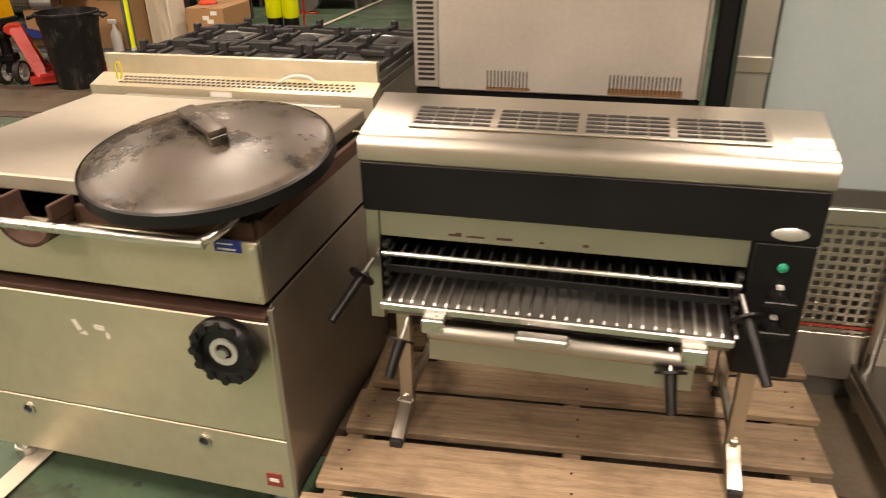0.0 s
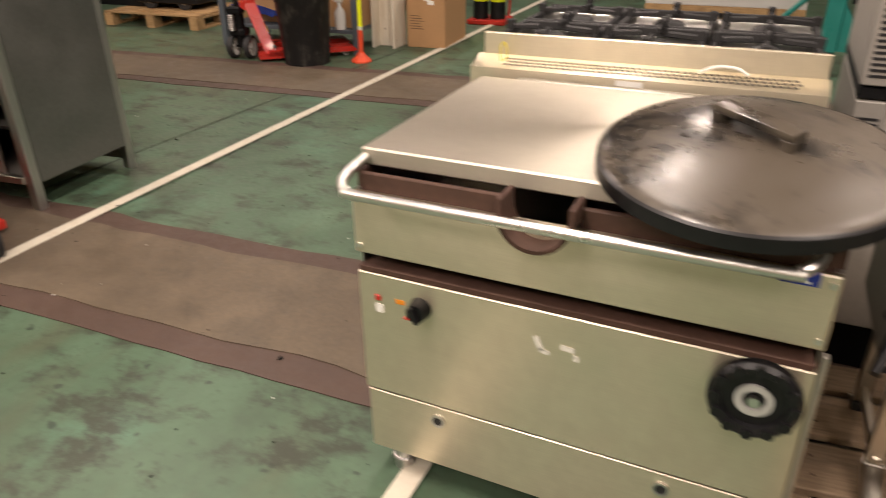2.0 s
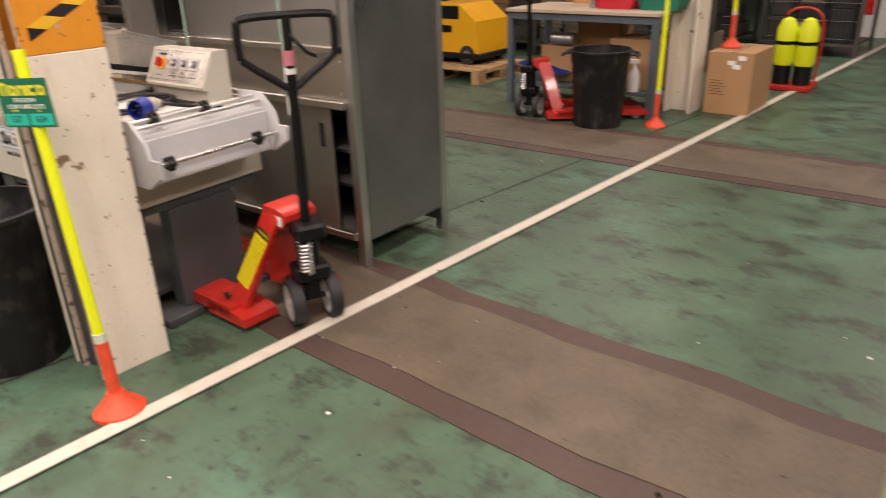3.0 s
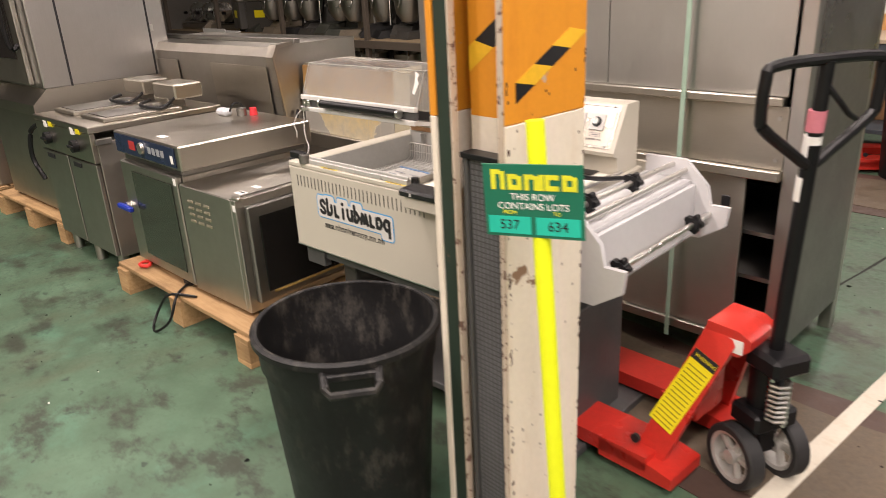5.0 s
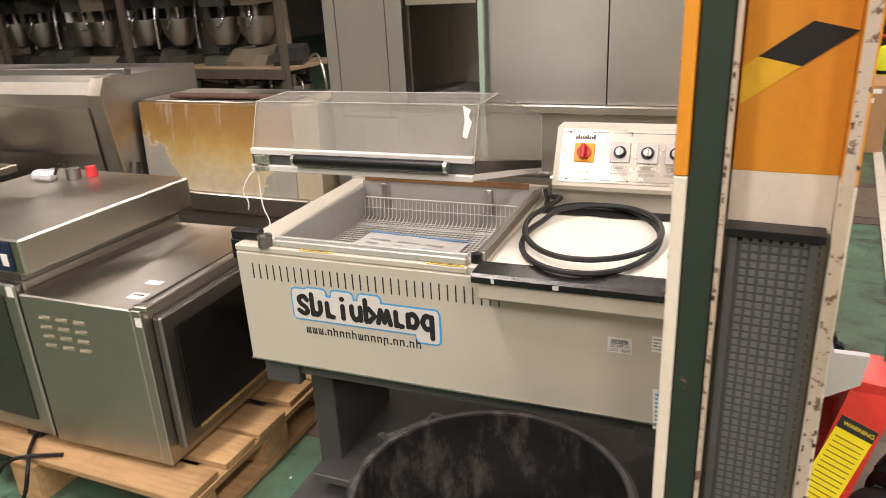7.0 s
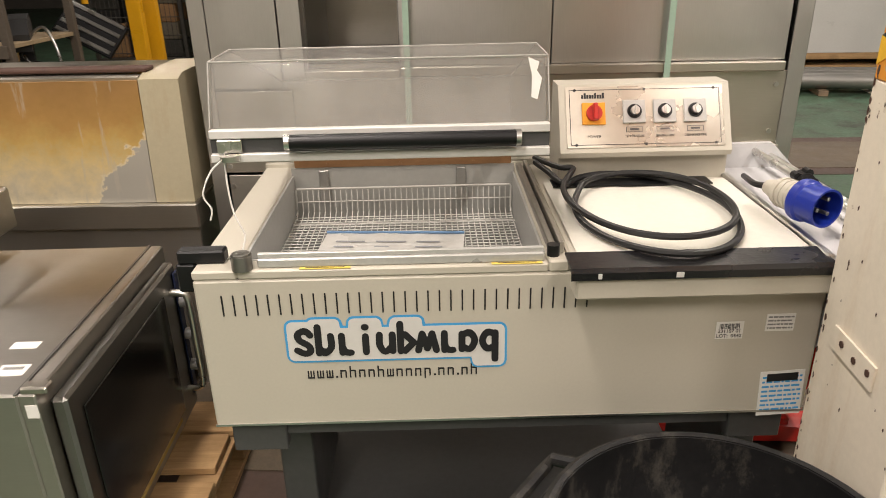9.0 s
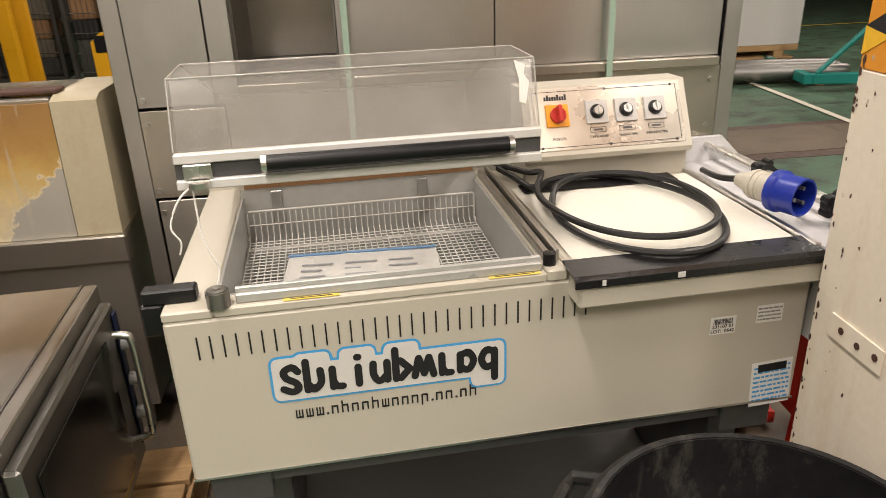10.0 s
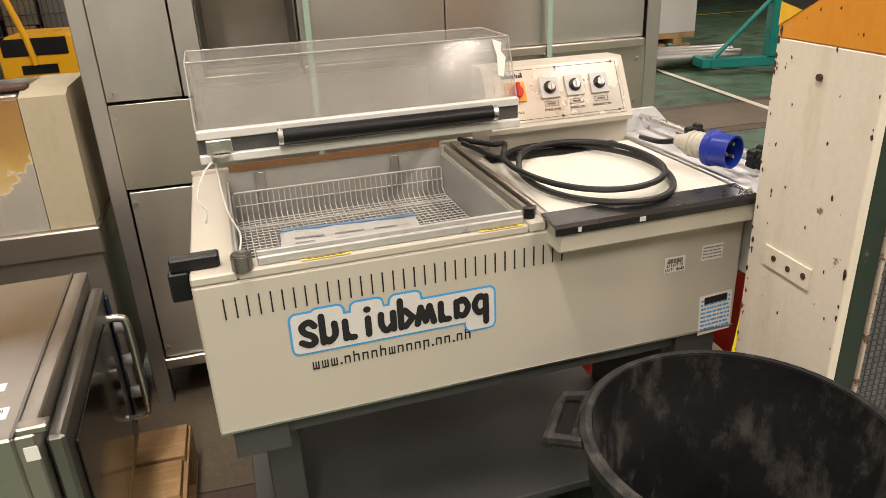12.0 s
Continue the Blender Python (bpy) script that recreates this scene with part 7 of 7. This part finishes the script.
def stacker_truck():
    P = pose(-7.38, 6.25, 0, 0, 0, 4)
    pallet(pose(-7.6, 5.95, 0, 0, 0, 4), 1.2, 0.9, 0.144, 5, PLANK_NEW, "wooden pallet under yellow machine", "pallets", 9)
    t = thing("stacker_truck", "yellow electric stacker truck standing on a pallet", "stacker truck", P @ pose(0, 0, 0.1445))
    Y = paint("machine_yellow", (0.75, 0.38, 0.005), 0.35, wear=0.15, coat=0.2)
    part("hood", prism(N(), [(0.0, 0.12), (0.0, 0.55), (0.08, 0.62), (0.5, 0.62), (0.72, 0.45), (0.75, 0.12)], "y", 0.0, 0.6), Y, t, "yellow bodywork")
    part("bumper", bx(-0.02, 0.78, -0.02, 0.62, 0.06, 0.1195, 0.01), BLACK, t)
    for x in (0.15, 0.6):
        for y in (-0.005, 0.56):
            part("wheel", rod(N(), (x, y, 0.1), (x, y + 0.05, 0.1), 0.1, 28), RUBBER, t, "black wheel")
            part("hub", rod(N(), (x, y - 0.004, 0.1), (x, y + 0.01, 0.1), 0.05, 20), ALU, t)
    for y in (0.1, 0.42):
        part("mast", bx(-0.72, -0.6, y, y + 0.07, 0.1, 1.9, 0.004), Y, t, "yellow upright mast")
    part("mast_foot", bx(-0.78, -0.021, 0.08, 0.5, 0.0, 0.0995, 0.006), BLACK, t)
    part("lean_bar", tube(N(), [(0.25, -0.01, 0.4), (0.22, -0.01, 0.62), (0.1, -0.01, 1.1), (0.05, 0.05, 1.45)], 0.024, 10), Y, t, "yellow leaning bar")
    part("arm", tube(N(), smooth_path([(-0.66, 0.06, 1.3), (-0.85, 0.02, 1.2), (-1.0, 0.0, 1.0), (-1.02, 0.0, 0.75)], 5), 0.028, 10), Y, t, "bent yellow arm")
    carriage = part("fork_carriage", bx(-0.3, 0.22, -0.02, 0.02, -0.16, 0.16, 0.006), BLACK_PAINT, t, "black tilted fork carriage", pose(-0.98, 0.0, 0.52, -35, 28, 0))
    for k in range(4):
        part("carriage_rib", bx(-0.28, 0.2, -0.034, -0.0205, -0.14 + k * 0.085, -0.105 + k * 0.085, 0.003), STEEL_DARK, carriage)
    part("black_panel", bx(0.03, 0.5, -0.01, -0.0005, 0.47, 0.6, 0.006), BLACK, t, "black instrument panel")
    part("vent", bx(0.14, 0.4, -0.012, -0.0005, 0.33, 0.4, 0.004), BLACK, t)


stacker_truck()


def mixer(m, seed):
    r = random.Random(seed)
    t = thing("planetary_mixer", "grubby grey planetary food mixer on storage shelf", "food mixer", m, "row of food mixers")
    g = MIXG[seed % len(MIXG)]
    part("base", prism(N(), [(-0.25, 0), (0.25, 0), (0.22, 0.08), (-0.2, 0.08)], "x", -0.18, 0.18), g, t)
    part("column", prism(N(), [(0.05, 0.08), (0.22, 0.08), (0.2, 0.55), (0.08, 0.55)], "x", -0.11, 0.11), g, t, "pillar")
    part("head", prism(N(), [(-0.25, 0.52), (0.22, 0.55), (0.22, 0.7), (0.12, 0.76), (-0.16, 0.74), (-0.27, 0.64)], "x", -0.13, 0.13), g, t, "rounded drive head")
    part("bowl", lathe(N(), [(0.001, 0.16), (0.09, 0.18), (0.15, 0.28), (0.17, 0.42), (0.165, 0.42), (0.14, 0.29), (0.08, 0.195), (0.001, 0.18)], 24, (0, -0.1)), STEEL_DULL, t, "steel bowl")
    part("beater_shaft", rod(N(), (0, -0.1, 0.25), (0, -0.1, 0.53), 0.022, 10), ALU, t)
    part("control_box", bx(-0.2, -0.135, -0.1, 0.04, 0.4, 0.52, 0.006), PAPER if seed % 3 == 0 else g, t, "small control box")
    part("lift_lever", tube(N(), smooth_path([(0.13, 0.05, 0.62), (0.22, 0.0, 0.66), (0.28, -0.1, 0.5), (0.3, -0.12, 0.15)], 5), 0.011, 8), CHROME, t, "bright lift lever")
    part("bowl_arm", tube(N(), smooth_path([(-0.1, 0.08, 0.35), (-0.2, -0.05, 0.36), (-0.19, -0.16, 0.36)], 5), 0.016, 8), g, t)
    part("hook", tube(N(), smooth_path([(0.05, -0.2, 0.5), (0.1, -0.26, 0.42), (0.06, -0.27, 0.34), (0.0, -0.24, 0.36)], 5), 0.009, 8), CHROME, t)


MIXG = [paint("mixer_grey", (0.09, 0.085, 0.075), 0.45, 0.3, 0.5), paint("mixer_green_grey", (0.07, 0.075, 0.06), 0.5, 0.2, 0.5), paint("mixer_buff", (0.26, 0.22, 0.16), 0.45, 0.2, 0.5), paint("mixer_dark", (0.03, 0.03, 0.03), 0.5, 0.2, 0.5)]


def slicer(m, seed):
    t = thing("meat_slicer", "small grey catering slicer on storage shelf", "slicer", m, "row of slicers")
    g = MIXG[seed % 4]
    part("base", bx(-0.25, 0.25, -0.2, 0.2, 0, 0.1, 0.02), STEEL_DULL, t)
    part("blade", rod(N(), (-0.01, 0.0, 0.25), (0.02, 0.0, 0.25), 0.16, 28), CHROME, t, "round steel blade")
    part("motor", bx(0.02, 0.2, -0.09, 0.12, 0.1, 0.28, 0.03), g, t)
    part("carriage", prism(N(), [(-0.18, 0.12), (0.16, 0.12), (0.2, 0.3), (0.17, 0.3)], "x", -0.2, -0.05), STEEL, t)
    part("knob", rod(N(), (-0.25, -0.1, 0.25), (-0.2, -0.1, 0.25), 0.025, 12), BLACK, t)


def cabinet_machine(m, seed, tag):
    t = thing("bench_machine", "grey boxed catering machine with yellow tag on shelf", "catering machine", m, "boxed machines")
    part("case", bx(-0.24, 0.24, -0.2, 0.2, 0.04, 0.42, 0.012), MIXG[0], t)
    part("lid", bx(-0.25, 0.25, -0.21, 0.21, 0.4205, 0.47, 0.01), STEEL, t)
    for x in (-0.18, 0.18):
        part("foot", rod(N(), (x, -0.12, 0), (x, -0.12, 0.04), 0.02, 10), RUBBER, t)
        part("foot", rod(N(), (x, 0.12, 0), (x, 0.12, 0.04), 0.02, 10), RUBBER, t)
    if tag:
        part("yellow_tag", bx(-0.09, 0.09, -0.203, -0.2005, 0.2, 0.3), YELLOW, t, "yellow tag")


RACK = pose(-7.0, 5.35, 0, 0, 0, 3)
t = thing("storage_rack", "long steel rack with timber shelves of machines", "rack", RACK)
RK = paint("rack_brown", (0.1, 0.08, 0.06), 0.6, wear=0.4)
for z in (0.12, 0.72, 1.52):
    part("shelf_board", bx(-8.6, -1.22, -0.42, 0.42, z - 0.03, z, 0.003), wood("shelf_timber", (0.34, 0.26, 0.15), (0.2, 0.14, 0.08)), t, "timber shelf")
    part("shelf_beam", bx(-8.6, -1.22, -0.46, -0.421, z - 0.09, z - 0.005, 0.003), RK, t)
for i in range(5):
    for y in (-0.44, 0.40):
        part("upright", bx(-8.62 + i * 1.84, -8.56 + i * 1.84, y, y + 0.05, 0, 2.6, 0.003), RK, t, "steel upright")
rnd = random.Random(12)
for i in range(15):
    x = -8.3 + i * 0.47
    mm = RACK @ pose(x + rnd.uniform(-0.06, 0.06), rnd.uniform(-0.08, 0.05), 0.7205, 0, 0, rnd.uniform(-25, 25))
    if i in (4, 5):
        cabinet_machine(mm, i, True)
    elif i in (0, 1, 2, 3):
        slicer(mm, i)
    else:
        mixer(mm, i)
    mm = RACK @ pose(x + rnd.uniform(-0.1, 0.1) + 0.3, rnd.uniform(-0.05, 0.1), 0.1205, 0, 0, rnd.uniform(-30, 30))
    (mixer if i % 3 else cabinet_machine)(mm, i + 5, False) if i % 3 == 0 else mixer(mm, i + 5)
    mm = RACK @ pose(x + rnd.uniform(-0.1, 0.1), rnd.uniform(-0.05, 0.1), 1.5205, 0, 0, rnd.uniform(-30, 30))
    if i % 2:
        mixer(mm, i + 9)
    else:
        slicer(mm, i + 9)
t = thing("white_tray", "shallow white plastic tray on rack shelf edge", "tray", RACK @ pose(-6.4, -0.55, 0.72, 10))
bm = N()
box(bm, -0.35, 0.35, -0.1, 0.12, 0.0, 0.015)
box(bm, -0.35, 0.35, -0.115, -0.1005, 0.0, 0.1)
part("tray", bm, PAPER, t)


def cage(m, label, seed):
    t = thing("wire_cage", label, "storage cage", m, "wire storage cages")
    r = random.Random(seed)
    W, D, H = 1.1, 0.8, 1.7
    K = paint("cage_grey", (0.11, 0.1, 0.09), 0.5, 0.5, 0.4)
    for x in (0, W - 0.04):
        for y in (0, D - 0.04):
            part("post", bx(x, x + 0.04, y, y + 0.04, 0, H, 0.003), K, t)
    part("deck", bx(0.0405, W - 0.0405, 0, D, 0.12, 0.15), K, t)
    bm = N()
    for i in range(20):
        x = 0.05 + i * (W - 0.1) / 19
        rod(bm, (x, 0.02, 0.15), (x, 0.02, H), 0.004, 4)
    for j in range(8):
        rod(bm, (0.04, 0.02, 0.2 + j * 0.2), (W - 0.04, 0.02, 0.2 + j * 0.2), 0.005, 4)
    tagged(part("wire_front", bm, K, t, "welded wire front"), kind="stuff")
    for k in range(3):
        z = 0.1505
        while z < 1.2:
            h = r.uniform(0.15, 0.4)
            x = 0.06 + k * 0.34
            part("load", bx(x, x + r.uniform(0.24, 0.31), 0.08, r.uniform(0.4, 0.72), z, z + h - 0.004, 0.01), r.choice((CARD, MIXG[0], MIXG[3], STEEL_DARK, MIXG[2])), t, "stored load")
            z += h


for i in range(4):
    cage(pose(-5.9 - i * 1.25, 7.9 + 0.1 * i, 0, 0, 0, 4), "grey wire cage loaded with dark stored goods", 20 + i)
for i in range(3):
    cage(pose(-4.9 - i * 1.4, 9.6, 0, 0, 0, 2), "grey wire cage loaded with dark stored goods", 30 + i)
t = thing("white_cabinet", "white metal cabinet with red panel by the wall", "cabinet", pose(-4.55, 11.6, 0))
part("body", bx(0, 0.6, 0, 0.5, 0, 1.6, 0.005), WHITE, t)
part("red_panel", bx(0.15, 0.4, -0.008, -0.0005, 0.3, 0.7, 0.003), RED, t, "red panel")
t = thing("floor_fan", "round chromed floor fan at rest beside red stand", "fan", pose(-4.35, 9.2, 0))
part("guard", rod(N(), (0, 0, 0.22), (0, 0.1, 0.22), 0.2, 28), STEEL_DARK, t)
part("stand", bx(-0.15, 0.15, 0.0, 0.12, 0, 0.02, 0.005), RED, t)
floor_line("floor_line_3", -3.8, 11.0, 6.0, 11.9, 0.07)
tagged(bpy.data.objects["floor_line_3"], "worn yellow painted line on the floor").data.materials[0] = chipped("worn_yellow_line", (0.5, 0.36, 0.05), (0.1, 0.09, 0.05), 0.6, 0.6)


def teal_lifter():
    t = thing("engine_lifter", "teal steel straddle lifter on castors", "lifter", pose(-1.35, 6.55, 0, 0, 0, -8))
    T = paint("teal_enamel", (0.012, 0.2, 0.17), 0.35, wear=0.25, coat=0.2)
    part("leg", bx(0, 0.08, 0, 1.2, 0.06, 0.15, 0.006), T, t, "teal base leg")
    part("cross_leg", bx(0.081, 0.72, 0.0, 0.09, 0.06, 0.15, 0.006), T, t)
    part("mast", bx(0.62, 0.74, -0.02, 0.12, 0.1505, 1.7, 0.006), T, t, "teal upright mast")
    part("brace", rod(N(), (0.12, 0.045, 0.15), (0.66, 0.045, 0.72), 0.022, 14), T, t, "diagonal brace")
    part("gusset", prism(N(), [(0.74, 0.16), (0.92, 0.16), (0.92, 0.2), (0.74, 0.5)], "y", 0.0, 0.05), T, t)
    for x, y in ((0.04, 1.1), (0.86, 0.03)):
        part("castor", rod(N(), (x - 0.02, y, 0.05), (x + 0.02, y, 0.05), 0.05, 18), paint("castor_cream", (0.45, 0.4, 0.3), 0.4), t, "pale castor wheel")
        part("castor_fork", bx(x - 0.03, x + 0.03, y - 0.02, y + 0.04, 0.085, 0.16, 0.004), STEEL_DULL, t)
    part("chain", rod(N(), (0.79, 0.05, 0.5), (0.84, -0.05, 1.2), 0.02, 10), BLACK, t)
    P = pose(-2.2, 7.6, 0, 0, 0, 3)
    pallet(P, 1.3, 1.0, 0.144, 5, PLANK_NEW, "wooden pallet under white panelled crate", "pallets", 15)
    c = thing("panel_crate", "white panelled crate with round cable hole on pallet", "crate", P @ pose(0, 0, 0.1445))
    part("panel", bx(-0.05, 1.35, 0, 0.04, 0.12, 1.5, 0.004), WHITE, c, "white panel")
    part("bearer", bx(-0.05, 1.35, 0.0, 0.08, 0.06, 0.1195, 0.004), PLANK_NEW, c)
    part("body", bx(-0.05, 1.35, 0.0405, 0.9, 0.12, 1.5, 0.004), WHITE, c)
    for x in (0.1, 1.1):
        part("bearer_block", bx(x, x + 0.1, 0.0, 0.8, 0.0, 0.0595, 0.003), PLANK_NEW, c)
    part("cable_hole", rod(N(), (0.95, -0.002, 0.62), (0.95, 0.001, 0.62), 0.05, 20), INK, c)
    t = thing("steel_pipes", "dark steel pipes lying on floor bearers", "pipes", pose(-2.3, 6.95, 0, 0, 0, -4))
    for i in range(3):
        part("pipe", rod(N(), (0, i * 0.17, 0.12), (1.5, i * 0.17, 0.12), 0.07, 18), STEEL_DARK, t)
    for x in (0.2, 1.2):
        part("bearer", bx(x, x + 0.08, -0.1, 0.45, 0, 0.0495, 0.003), PLANK, t)


teal_lifter()
